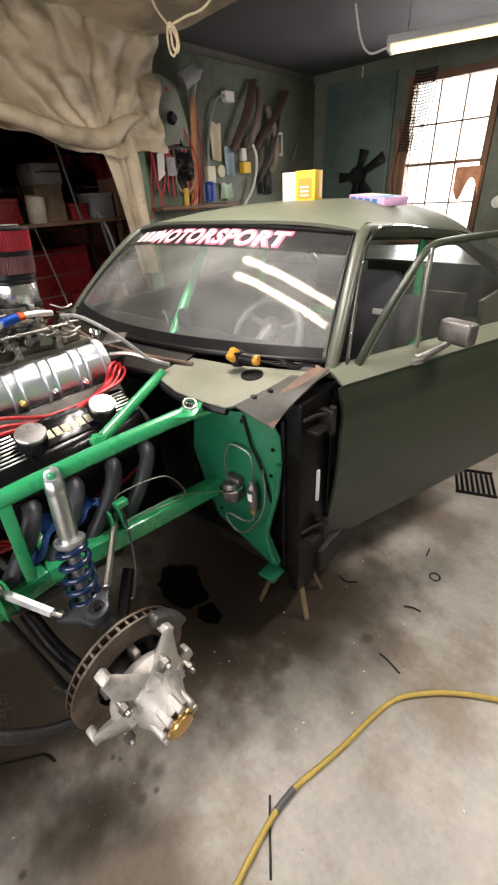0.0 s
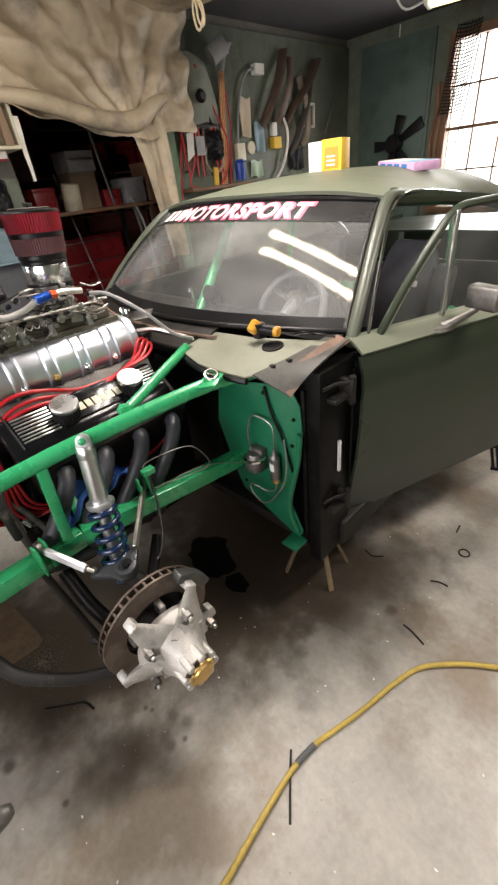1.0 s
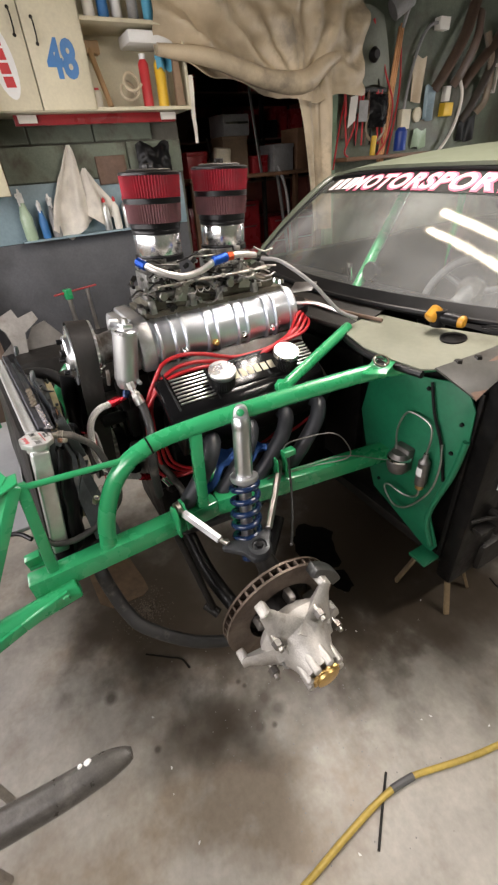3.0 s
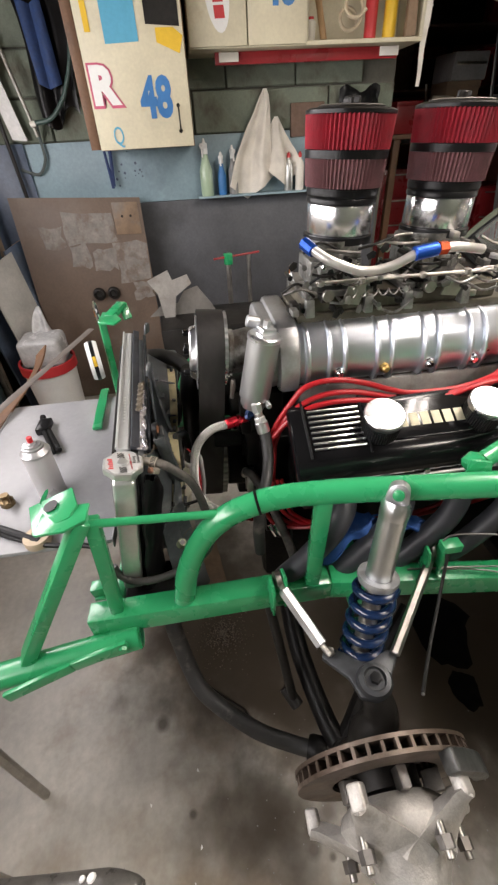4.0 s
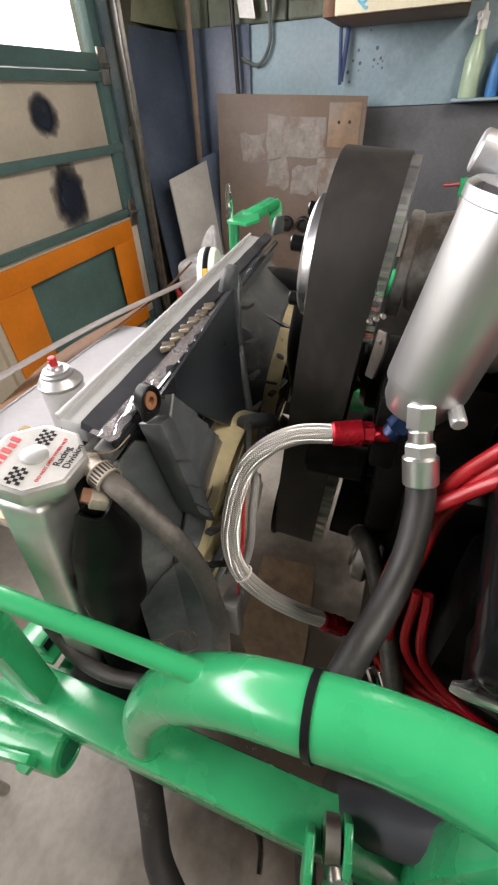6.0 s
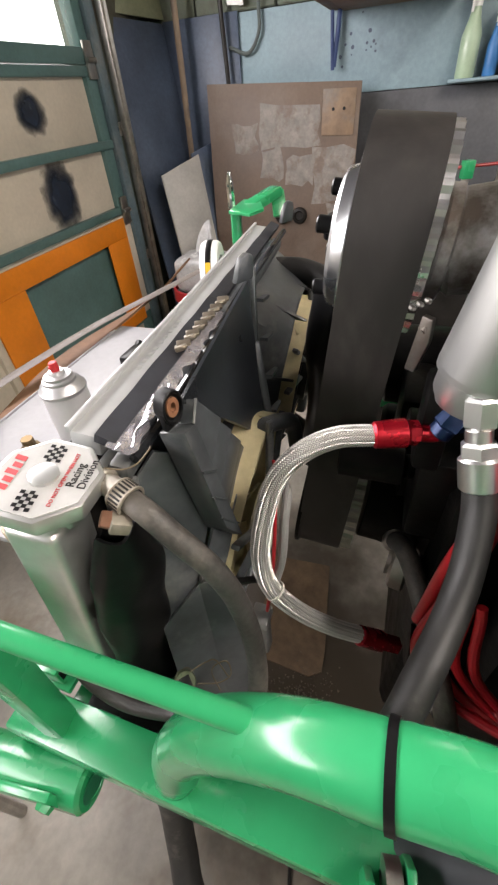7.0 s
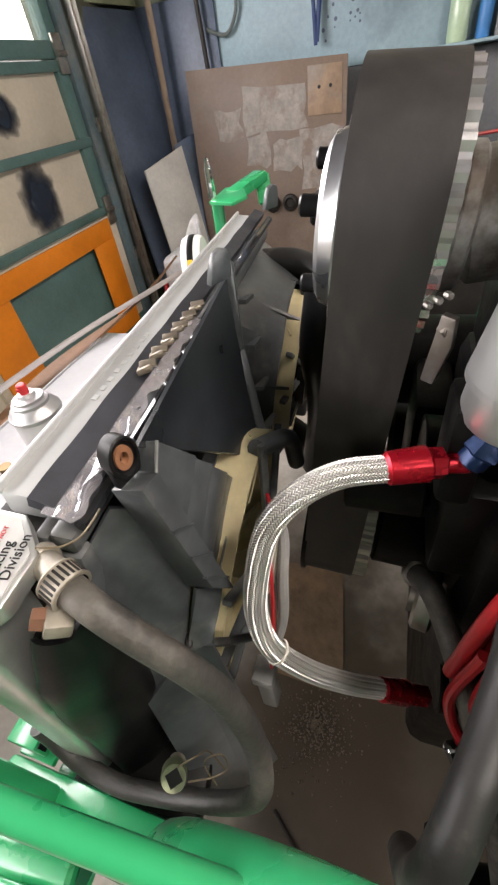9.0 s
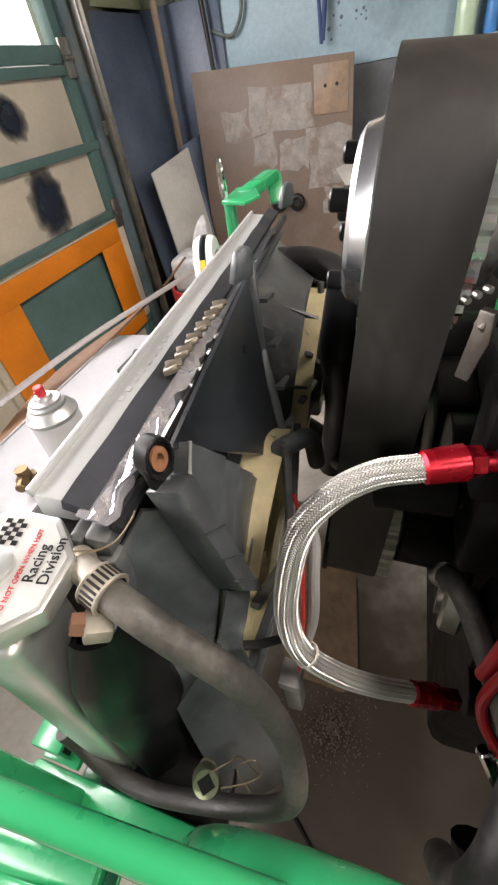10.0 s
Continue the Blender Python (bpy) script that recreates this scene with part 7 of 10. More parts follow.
parts("lead_sleeve", ([cyl((0.222, -0.055 + 0.012 * k, 0.752), (0.236, -0.04 + 0.012 * k, 0.725), 0.0065, 10) for k in range(2)]), CHROME, en)
TOWEL = mat("blue shop towel", (0.014, 0.065, 0.23), 0.8, var=0.25, scale=20, bump=0.2)
part("shop_rag", sheet(lambda u, v: (0.27 + 0.07 * u + 0.01 * math.sin(9 * v), 0.03 + 0.13 * v + 0.015 * math.sin(7 * u), 0.765 + 0.025 * math.sin(6 * u + 4 * v) + 0.06 * v - 0.03 * u), 16, 16, 0.003), TOWEL, en, "blue shop towel tucked by the headers", 60)
part("shop_rag", sheet(lambda u, v: (0.28 + 0.06 * u + 0.01 * math.sin(9 * v), 0.16 + 0.11 * v + 0.015 * math.sin(7 * u), 0.80 + 0.02 * math.sin(6 * u + 4 * v) - 0.02 * u), 14, 14, 0.003), TOWEL, en, "blue shop towel tucked by the headers", 60)
# oil canister on the front
CA, CB = Vector((0.1275, -0.0650, 1.0495)), Vector((0.1285, -0.0412, 1.1755))
can_ = part("oil_canister", placed(cyl(CA, CB, 0.0322, 40, 0.003), en), CANM, en, "brushed aluminium catch canister")
UPC = (CB - CA).normalized()
part("canister_lid", placed(many(lathe([(0.0322, -0.004), (0.0338, -0.003), (0.0338, 0.004), (0.030, 0.007), (0.0, 0.008)], 40, axis(CB, CB + UPC)), box(-0.012, 0.012, -0.018, 0.014, 0.006, 0.020, 0.003, m=axis(CB, CB + UPC) @ pose(0, 0, 0, 0, 0, 25)), cyl(CB + UPC * 0.016, CB + UPC * 0.034, 0.0075, 6, 0.001)), en), ALU, can_)
part("canister_base", placed(lathe([(0.0324, 0.0035), (0.0320, -0.001), (0.0288, -0.003), (0.0275, -0.018), (0.024, -0.026), (0.0, -0.027)], 36, axis(CA, CA + UPC)), en), CANM, can_)
part("canister_bracket", placed(many(box(0.03, 0.10, -0.050, -0.036, 1.08, 1.17, 0.006), box(0.07, 0.115, -0.045, -0.020, 1.165, 1.195, 0.005), cyl((0.09, -0.045, 1.19), (0.09, -0.070, 1.197), 0.012, 12), cyl((0.10, -0.050, 1.045), (0.165, -0.040, 1.040), 0.006, 10)), en), CAST, can_)
HT = [Vector((0.1535, -0.0670, 1.047)), Vector((0.1600, -0.0640, 1.027)), Vector((0.1775, -0.0545, 0.986))]
fit_ = part("hose_fitting", placed(many(cyl(HT[0], HT[1], 0.0115, 6, 0.002), cyl(HT[1], HT[1].lerp(HT[2], 0.3), 0.009, 14), cyl(HT[1].lerp(HT[2], 0.22), HT[1].lerp(HT[2], 0.5), 0.0128, 6, 0.002), cyl(HT[1].lerp(HT[2], 0.45), HT[2], 0.0138, 20, 0.002)), en), BRUSHED, en, "bright hydraulic hose fitting")
part("breather_hose", placed(tube([HT[2] + Vector((-0.004, -0.001, 0.008)), (0.190, -0.052, 0.970), (0.218, -0.054, 0.940), (0.252, -0.064, 0.921), (0.288, -0.078, 0.912), (0.312, -0.088, 0.895), (0.318, -0.093, 0.850), (0.30, -0.09, 0.76)], 0.0118, 16, 8), en), RUBBER, en, "thick dark breather hose")
part("drain_hose", placed(tube([(0.114, -0.092, 0.829), (0.128, -0.083, 0.836), (0.150, -0.068, 0.820), (0.205, -0.042, 0.780), (0.262, -0.020, 0.735), (0.30, 0.0, 0.66)], 0.0105, 14, 8), en), HOSE, en, "black rubber drain hose")
part("hose_stub", placed(cyl((0.106, -0.094, 0.815), (0.115, -0.091, 0.832), 0.0115, 12, 0.002), en), STEEL, en)
part("blue_elbow", placed(many(cyl((0.1350, -0.0795, 1.006), (0.1305, -0.0700, 1.026), 0.0128, 6, 0.002), cyl((0.1375, -0.0845, 0.998), (0.1345, -0.0790, 1.008), 0.0095, 12)), en), BLUE_N, en, "dark blue anodised elbow")
# braided line and red fittings
HB = [(0.1505, -0.131, 0.9995), (0.163, -0.159, 1.0015), (0.177, -0.183, 0.9925), (0.190, -0.200, 0.972), (0.204, -0.208, 0.937), (0.214, -0.2105, 0.897), (0.220, -0.201, 0.857), (0.217, -0.174, 0.820), (0.209, -0.142, 0.791), (0.199, -0.112, 0.769)]
hb_ = part("braided_line", placed(tube(HB, 0.0081, 20, 12), en), BRAIDCORE, en, "braided stainless oil line")
NS, LEN = 24, 0.0021
path = smooth_path(HB, 28)
span = [0.0]
for a, c in zip(path, path[1:]):
    span.append(span[-1] + (c - a).length)
weave = bmesh.new()


def on_hose(d, a, r):
    """A point at the distance d along the hose, the angle a round it and the radius r."""
    i = max(k for k in range(len(span) - 1) if span[k] <= d)
    f = (d - span[i]) / (span[i + 1] - span[i])
    p, t_ = path[i].lerp(path[i + 1], f), (path[i + 1] - path[i]).normalized()
    e1 = t_.cross(Vector((1, 0.1, 0))).normalized()
    return p + (e1 * math.cos(a) + t_.cross(e1) * math.sin(a)) * r


for k in range(int(span[-1] / LEN) - 2):
    for q in range(NS):
        d0, a0, sg = (k + 0.5 * (q % 2) + 1) * LEN, 2 * math.pi * q / NS, 1 if q % 2 else -1
        vs = [weave.verts.new(on_hose(d0 + dd * LEN, a0 + da * 2 * math.pi / NS, r_)) for dd, da, r_ in ((-0.80, -0.50 * sg, 0.0081), (-0.10, -0.46 * sg, 0.0085), (0.80, 0.50 * sg, 0.0081), (0.10, 0.46 * sg, 0.0085), (0.0, 0.0, 0.0091))]
        for i in range(4):
            weave.faces.new((vs[i], vs[(i + 1) % 4], vs[4]))
bmesh.ops.recalc_face_normals(weave, faces=weave.faces)
tagged(part("braid_strand", placed(weave, en), BRAID, hb_), kind="stuff")
part("red_fitting", placed(many(cyl((0.1510, -0.1325, 0.9995), (0.1420, -0.1065, 1.0000), 0.0108, 24, 0.002, 0.0118), cyl((0.1425, -0.108, 1.0000), (0.1393, -0.0985, 0.9990), 0.0102, 6, 0.001), tube([(0.1400, -0.1000, 0.9990), (0.1378, -0.0915, 0.9985), (0.1375, -0.0855, 1.0000), (0.1365, -0.083, 1.004)], 0.0068, 14, 6)), en), RED_F, en, "red anodised hose end")
part("red_fitting", placed(many(cyl((0.2000, -0.1145, 0.770), (0.191, -0.090, 0.752), 0.0106, 24, 0.002, 0.0115), cyl((0.191, -0.090, 0.752), (0.185, -0.073, 0.740), 0.0100, 6, 0.001)), en), RED_F, en, "red anodised hose end")
part("line_tie", placed(many(lathe([(0.0096, -0.0012), (0.0106, -0.0012), (0.0106, 0.0012), (0.0096, 0.0012)], 18, axis((0.2195, -0.197, 0.851), (0.217, -0.174, 0.820))), tube([(0.213, -0.206, 0.858), (0.206, -0.214, 0.860), (0.200, -0.224, 0.862)], 0.0008, 6, 4)), en), PAPER, en)
# pulleys and belt
PC, PR, PB, PBR = (0.0, 1.083), 0.080, (0.0, 0.752), 0.080
belt = []
for k in range(25):
    a = math.pi * k / 24
    belt.append((PC[0] + (PR + 0.004) * math.cos(a), PC[1] + (PR + 0.004) * math.sin(a)))
for k in range(25):
    a = math.pi + math.pi * k / 24
    belt.append((PB[0] + (PBR + 0.004) * math.cos(a), PB[1] + (PBR + 0.004) * math.sin(a)))
bb = bmesh.new()
outer = [[bb.verts.new((x, y, z)) for y in (-0.1760, -0.1745, -0.1210, -0.1195)] for x, z in belt]
for i in range(len(belt)):
    j = (i + 1) % len(belt)
    for k in range(3):
        bb.faces.new((outer[i][k], outer[i][k + 1], outer[j][k + 1], outer[j][k]))
inner = [[bb.verts.new((x - 0.004 * (x - 0.0) / 0.08, y, z)) for y in (-0.1760, -0.1195)] for x, z in belt]
for i in range(len(belt)):
    j = (i + 1) % len(belt)
    bb.faces.new((outer[i][0], outer[j][0], inner[j][0], inner[i][0]))
    bb.faces.new((outer[i][3], inner[i][1], inner[j][1], outer[j][3]))
    bb.faces.new((inner[i][0], inner[j][0], inner[j][1], inner[i][1]))
bmesh.ops.recalc_face_normals(bb, faces=bb.faces)
bb.transform(TILT)
part("drive_belt", bb, BELT, en, "wide black toothed drive belt")


def gear(c, r, y0, y1, n):
    g = [((r + (0.0022 if (i // 2) % 2 else -0.0012)) * math.cos(math.pi * i / (2 * n)), (r + (0.0022 if (i // 2) % 2 else -0.0012)) * math.sin(math.pi * i / (2 * n))) for i in range(4 * n)]
    return prism(g, y1 - y0, TILT @ pose(c[0], y1, c[1], 90))


part("upper_pulley", gear(PC, PR - 0.001, -0.1720, -0.1120, 34), ALU, en, "toothed aluminium blower pulley")
part("pulley_face", many(lathe([(0.0, 0.014), (0.022, 0.014), (0.026, 0.009), (0.040, 0.010), (0.046, 0.015), (0.052, 0.0165), (0.057, 0.013), (0.059, 0.006), (0.061, 0.002), (0.082, 0.001), (0.082, -0.002), (0.0, -0.002)], 64, TILT @ pose(PC[0], -0.1765, PC[1] - 0.010, 90))), ALU, en, "polished round pulley face")
part("pulley_nut", cyl(TILT @ Vector((0, -0.188, PC[1])), TILT @ Vector((0, -0.204, PC[1])), 0.012, 6, 0.002), BLACK, en)
parts("pulley_bolt", [cyl(TILT @ Vector((0.043 * math.cos(a), -0.184, PC[1] - 0.010 + 0.043 * math.sin(a))), TILT @ Vector((0.043 * math.cos(a), -0.206, PC[1] - 0.010 + 0.043 * math.sin(a))), 0.0072, 12) for a in (0.5, 2.07, 3.64, 5.2)], BLACK, en)
part("lower_teeth", gear(PB, PBR - 0.001, -0.1690, -0.1060, 36), STEEL, en, "toothed steel crank pulley")
lp = many(lathe([(0, 0), (0.088, 0), (0.088, 0.005), (0, 0.005)], 40, TILT @ pose(PB[0], -0.1740, PB[1], 90)), cyl(TILT @ Vector((0, -0.10, PB[1])), TILT @ Vector((0, -0.04, PB[1])), 0.06, 24))
part("lower_pulley", lp, NEAR_BLACK, en)
part("tensioner_bracket", many(prism([(-0.005, -0.026), (0.004, -0.026), (0.007, 0.004), (0.004, 0.022), (-0.005, 0.022)], 0.006, pose(0.090, -0.106, 1.052, 90, 8, 62), 0.0012), cyl((0.089, -0.1085, 1.064), (0.096, -0.1045, 1.064), 0.0042, 6, 0.001)), CAST_D, en, "small dull tensioner bracket")
parts("bracket_bolt", [cyl((0.092, -0.120 + 0.005 * k, 1.080 + 0.003 * k), (0.097, -0.117 + 0.005 * k, 1.080 + 0.003 * k), 0.0022, 8) for k in range(3)], STEEL, en)
part("pump_pulley", many(lathe([(0.0, 0.0), (0.030, 0.0), (0.034, 0.003), (0.034, 0.016), (0.030, 0.019), (0.0, 0.019)], 28, pose(0.118, -0.070, 0.800, 90, 0, -12)), lathe([(0.020, 0.019), (0.022, 0.024), (0.0, 0.024)], 20, pose(0.118, -0.070, 0.800, 90, 0, -12))), STEEL, en, "small steel pump pulley")
part("idler", many(cyl((0.105, -0.160, 0.93), (0.105, -0.10, 0.93), 0.0185, 20), cyl((0.105, -0.10, 0.93), (0.09, -0.05, 0.93), 0.012, 12)), NEAR_BLACK, en)
part("idler_bracket", many(box(0.095, 0.135, -0.098, -0.075, 0.955, 1.035, 0.005), box(0.07, 0.13, -0.09, -0.05, 0.86, 0.96, 0.006)), NEAR_BLACK, en)
part("water_pump", many(cyl((0, -0.02, 0.86), (0, -0.095, 0.86), 0.055, 24), cyl((0.07, -0.03, 0.84), (0.12, -0.05, 0.83), 0.024, 16), box(-0.10, 0.10, -0.05, 0.0, 0.80, 0.92, 0.012)), NEAR_BLACK, en)
part("alternator", many(cyl((0.15, -0.035, 0.69), (0.15, 0.04, 0.69), 0.05, 24, 0.008), cyl((0.15, -0.055, 0.69), (0.15, -0.035, 0.69), 0.030, 20)), NEAR_BLACK, en)
part("far_alternator", many(cyl((-0.205, -0.135, 0.865), (-0.205, -0.02, 0.865), 0.062, 24, 0.010), cyl((-0.205, -0.165, 0.865), (-0.205, -0.135, 0.865), 0.034, 20)), NEAR_BLACK, en, "dark alternator")
part("steering_pump", many(cyl((-0.215, -0.125, 0.715), (-0.215, -0.03, 0.715), 0.055, 20, 0.008), box(-0.26, -0.16, -0.05, 0.02, 0.66, 0.82, 0.01)), NEAR_BLACK, en)
part("lower_bracket", box(-0.16, -0.05, -0.105, -0.06, 0.60, 0.90, 0.010), NEAR_BLACK, en)
part("distributor", many(cyl((0.04, 0.565, 1.0), (0.04, 0.565, 1.09), 0.035, 20), lathe([(0.045, 0), (0.045, 0.02), (0.03, 0.04), (0, 0.04)], 18, pose(0.04, 0.565, 1.085))), BLACK, en)
part("rear_bracket", prism([(0, 0), (0.09, 0.02), (0.10, 0.05), (0.02, 0.04)], 0.006, pose(0.02, 0.55, 1.14, 60, 0, 20), 0.001), STEEL, en)
# fuel lines over the carburettors
part("fuel_line", tube([(0.090, 0.055, 1.318), (0.112, 0.085, 1.300), (0.128, 0.14, 1.282), (0.136, 0.19, 1.288), (0.138, 0.232, 1.306)], 0.0085, 14, 8), BRAID, en, "braided fuel line")
part("fuel_line", tube([(0.136, 0.285, 1.312), (0.132, 0.32, 1.310), (0.120, 0.37, 1.300)], 0.0085, 14, 6), BRAID, en, "braided fuel line")
part("fuel_tee", many(cyl((0.138, 0.228, 1.306), (0.137, 0.272, 1.312), 0.0125, 12, 0.002), cyl((0.137, 0.25, 1.309), (0.105, 0.25, 1.30), 0.010, 12)), BLUE_F, en, "blue anodised fuel fitting")
part("fuel_tee_end", cyl((0.137, 0.272, 1.312), (0.136, 0.290, 1.312), 0.0115, 6, 0.001), mat("orange red anodised", (0.60, 0.10, 0.03), 0.25, metal=0.6, var=0.1, bump=0.0), en)
part("carb_inlet", cyl((0.070, 0.045, 1.325), (0.095, 0.058, 1.314), 0.0115, 8, 0.001), BLUE_F, en, "blue anodised inlet nut")
part("vacuum_hose", tube([(0.105, 0.40, 1.285), (0.150, 0.44, 1.275), (0.22, 0.50, 1.215), (0.262, 0.565, 1.135), (0.285, 0.62, 1.105)], 0.0055, 10, 8), GREYSTUFF, en, "pale grey vacuum hose")
part("vacuum_hose", tube([(0.10, 0.53, 1.13), (0.16, 0.56, 1.135), (0.23, 0.60, 1.115), (0.28, 0.625, 1.10)], 0.0055, 10, 8), BRAID, en)

# ---------- radiator ----------
ra = thing("radiator", "aluminium radiator with a black fan shroud", "radiator", (0.284, -0.327, 1.02))
ra.matrix_world = pose(0.284, -0.327, 1.02, -8.5, 0, 4.3)
part("core", box(-0.30, 0.275, -0.352, -0.314, 0.63, 1.010, 0.003), DARK, ra)
for s, x0_ in ((1, 0.272), (-1, -0.345)):
    part("end_tank", many(box(x0_, x0_ + 0.042, -0.347, -0.308, 0.712, 1.012, 0.006, seg=3)), RADALU, ra, "flat aluminium end tank")
part("top_channel", many(box(-0.345, 0.238, -0.341, -0.316, 1.012, 1.032, 0.003), box(-0.345, 0.238, -0.343, -0.339, 1.030, 1.036, 0.001)), CHANNEL, ra, "pale aluminium top channel")
for k in range(9):
    part("channel_slot", box(0.045 + 0.012 * k, 0.051 + 0.012 * k, -0.331, -0.327, 1.0322, 1.0327), RADALU, ra)
part("seal_tape", sheet(lambda u, v: (0.250 - 0.235 * u, -0.3035 + (0.017 + 0.003 * math.sin(u * 23) + 0.002 * math.sin(u * 61)) * v, 1.0375 + 0.0008 * math.sin(u * 37 + v * 3) - 0.003 * v), 60, 4, 0.001), TAPE, ra, "torn silver foil tape along the seal")
part("top_seal", sheet(lambda u, v: (0.245 - 0.585 * u, -0.315 + 0.015 * v, 1.035 - 0.004 * v + 0.0006 * math.sin(u * 50)), 40, 4, 0.008), SEAL, ra, "black foam seal along the top")
part("side_seal", sheet(lambda u, v: (0.288 - 0.8 * (0.027 - 0.015 * max(0, v - 0.86) / 0.14) * math.cos(6.2832 * u) + 0.6 * 0.0065 * math.sin(6.2832 * u) + 0.0008 * math.sin(u * 31 + v * 9), -0.280 + 0.6 * (0.027 - 0.015 * max(0, v - 0.86) / 0.14) * math.cos(6.2832 * u) + 0.8 * 0.0065 * math.sin(6.2832 * u) + 0.0022 * math.sin(v * 17), 0.70 + 0.300 * v + (0.005 * math.sin(u * 19) if v > 0.9 else 0.0)), 40, 30, 0.003), BLACK, ra, "flat black rubber strip beside the tank")
CLIPM = mat("dull brown clip metal", (0.20, 0.17, 0.13), 0.4, metal=0.6, var=0.3, scale=40, bump=0.1)
for k in range(6):
    part("seal_clip", many(box(-0.0075, 0.0075, -0.006, 0.0055, -0.0025, 0.0025, 0.0015, m=pose(0.118 - 0.021 * k, -0.299 + 0.001 * k, 1.045, 18, -22, 24)), box(-0.0035, 0.0035, -0.007, 0.006, 0.002, 0.005, 0.001, m=pose(0.114 - 0.021 * k, -0.297 + 0.001 * k, 1.045, 10, 20, 24))), CLIPM, ra, "dull twisted clip on the seal")
CP = (0.284, -0.327, 1.022)
oct_ = [(0.037 * math.cos(radians(22.5 + 45 * k)), 0.037 * math.sin(radians(22.5 + 45 * k))) for k in range(8)]
cap = part("radiator_cap", many(prism(oct_, 0.013, pose(*CP), 0.002), cyl((CP[0], CP[1], 1.004), (CP[0], CP[1], 1.023), 0.024, 24)), RADALU, ra, "octagonal grey radiator cap with a racing print")
oct2 = [(x * 0.90, y * 0.90) for x, y in oct_]
CAPM = pose(CP[0], CP[1], CP[2] + 0.013, 0, 0, 188)
part("cap_face", prism([(x, y) for x, y in oct2], 0.0008, pose(CP[0], CP[1], CP[2] + 0.0128)), mat("grey white cap print", (0.40, 0.40, 0.39), 0.45, var=0.12, scale=40), cap, "white cap face")
part("cap_button", lathe([(0, 0), (0.0095, 0), (0.0095, 0.0025), (0.007, 0.0035), (0, 0.003)], 24, pose(CP[0], CP[1], CP[2] + 0.0135)), RADALU, cap)
part("cap_words", many(text_bm("Racing", 0.0078, 0.0002, CAPM @ pose(0.004, -0.0190, 0.0009)), text_bm("Division", 0.0078, 0.0002, CAPM @ pose(0.006, -0.0262, 0.0009))), BLACK, cap, "black printed words")
part("cap_warning", text_bm("DO NOT OPEN WHEN HOT", 0.0036, 0.0002, CAPM @ pose(0.0, -0.0132, 0.0009)), REDP, cap, "red printed warning")
part("cap_brand", many(*[box(-0.0145 + 0.0062 * k, -0.0105 + 0.0062 * k, 0.0175, 0.0255 - 0.0018 * (k % 2), 0.0008, 0.0011, m=CAPM @ Matrix(((1, 0.2, 0, -0.004), (0, 1, 0, 0), (0, 0, 1, 0), (0, 0, 0, 1)))) for k in range(5)]), REDP, cap, "red brand shapes")
for ox, oy in ((0.0125, -0.004), (-0.0285, -0.004)):
    for i in range(6):
        for j in range(4):
            if (i + j) % 2 == 0:
                part("checker_square", box(ox + 0.0026 * i, ox + 0.0026 * (i + 1), oy + 0.0030 * j, oy + 0.0030 * (j + 1), 0.0008, 0.0011, m=CAPM), BLACK, cap)
# shroud and fan
shr = part("shroud_frame", many(box(-0.31, 0.255, -0.312, -0.302, 0.62, 1.022, 0.003), box(-0.31, 0.255, -0.302, -0.286, 1.010, 1.026, 0.004), box(0.243, 0.257, -0.302, -0.284, 0.63, 1.010, 0.004)), BLACK_P, ra, "dusty black plastic twin fan shroud")


def cone(c, r, x0, x1, u, v, lift=0.0):
    """From the square edge of one fan housing to its round opening."""
    a = 2 * math.pi * u
    ca, sa = math.cos(a), math.sin(a)
    kx = (x1 - c[0]) / ca if ca > 1e-4 else (x0 - c[0]) / ca if ca < -1e-4 else 9
    kz = (1.006 - c[1]) / sa if sa > 1e-4 else (0.632 - c[1]) / sa if sa < -1e-4 else 9
    k = min(kx, kz)
    p, q = (c[0] + k * ca, c[1] + k * sa), (c[0] + r * ca, c[1] + r * sa)
    w = v ** 0.8
    return (p[0] + (q[0] - p[0]) * v, -0.294 + 0.068 * w + lift, p[1] + (q[1] - p[1]) * v)


def fin(p0, p1, h0, h1, th=0.004):
    """A thin rib from p0 to p1 that stands off towards the engine."""
    a, c = Vector(p0), Vector(p1)
    s_ = (c - a).cross(Vector((0, 1, 0))).normalized() * th / 2
    o0, o1 = Vector((0, h0, 0)), Vector((0, h1, 0))
    q = bmesh.new()
    vs = [q.verts.new(w) for w in (a - s_, c - s_, c - s_ + o1, a - s_ + o0, a + s_, c + s_, c + s_ + o1, a + s_ + o0)]
    for f in ((0, 1, 2, 3), (7, 6, 5, 4), (0, 4, 5, 1), (1, 5, 6, 2), (2, 6, 7, 3), (3, 7, 4, 0)):
        q.faces.new([vs[i] for i in f])
    bmesh.ops.recalc_face_normals(q, faces=q.faces)
    return q


FARC = (-0.185, 0.868)
CREAMP = mat("cream motor plastic", (0.50, 0.47, 0.38), 0.45, var=0.15, scale=14, bump=0.05)
def quad(p00, p10, p01, p11, bow=0.0, th=0.003, nu=6, nv=6):
    """A moulded panel between four corners, bowed towards the engine."""
    a_, b_, c_, d_ = Vector(p00), Vector(p10), Vector(p01), Vector(p11)
    return sheet(lambda u, v: tuple((a_ * (1 - u) + b_ * u) * (1 - v) + (c_ * (1 - u) + d_ * u) * v + Vector((0, bow * 16 * u * (1 - u) * v * (1 - v), 0))), nu, nv, th)


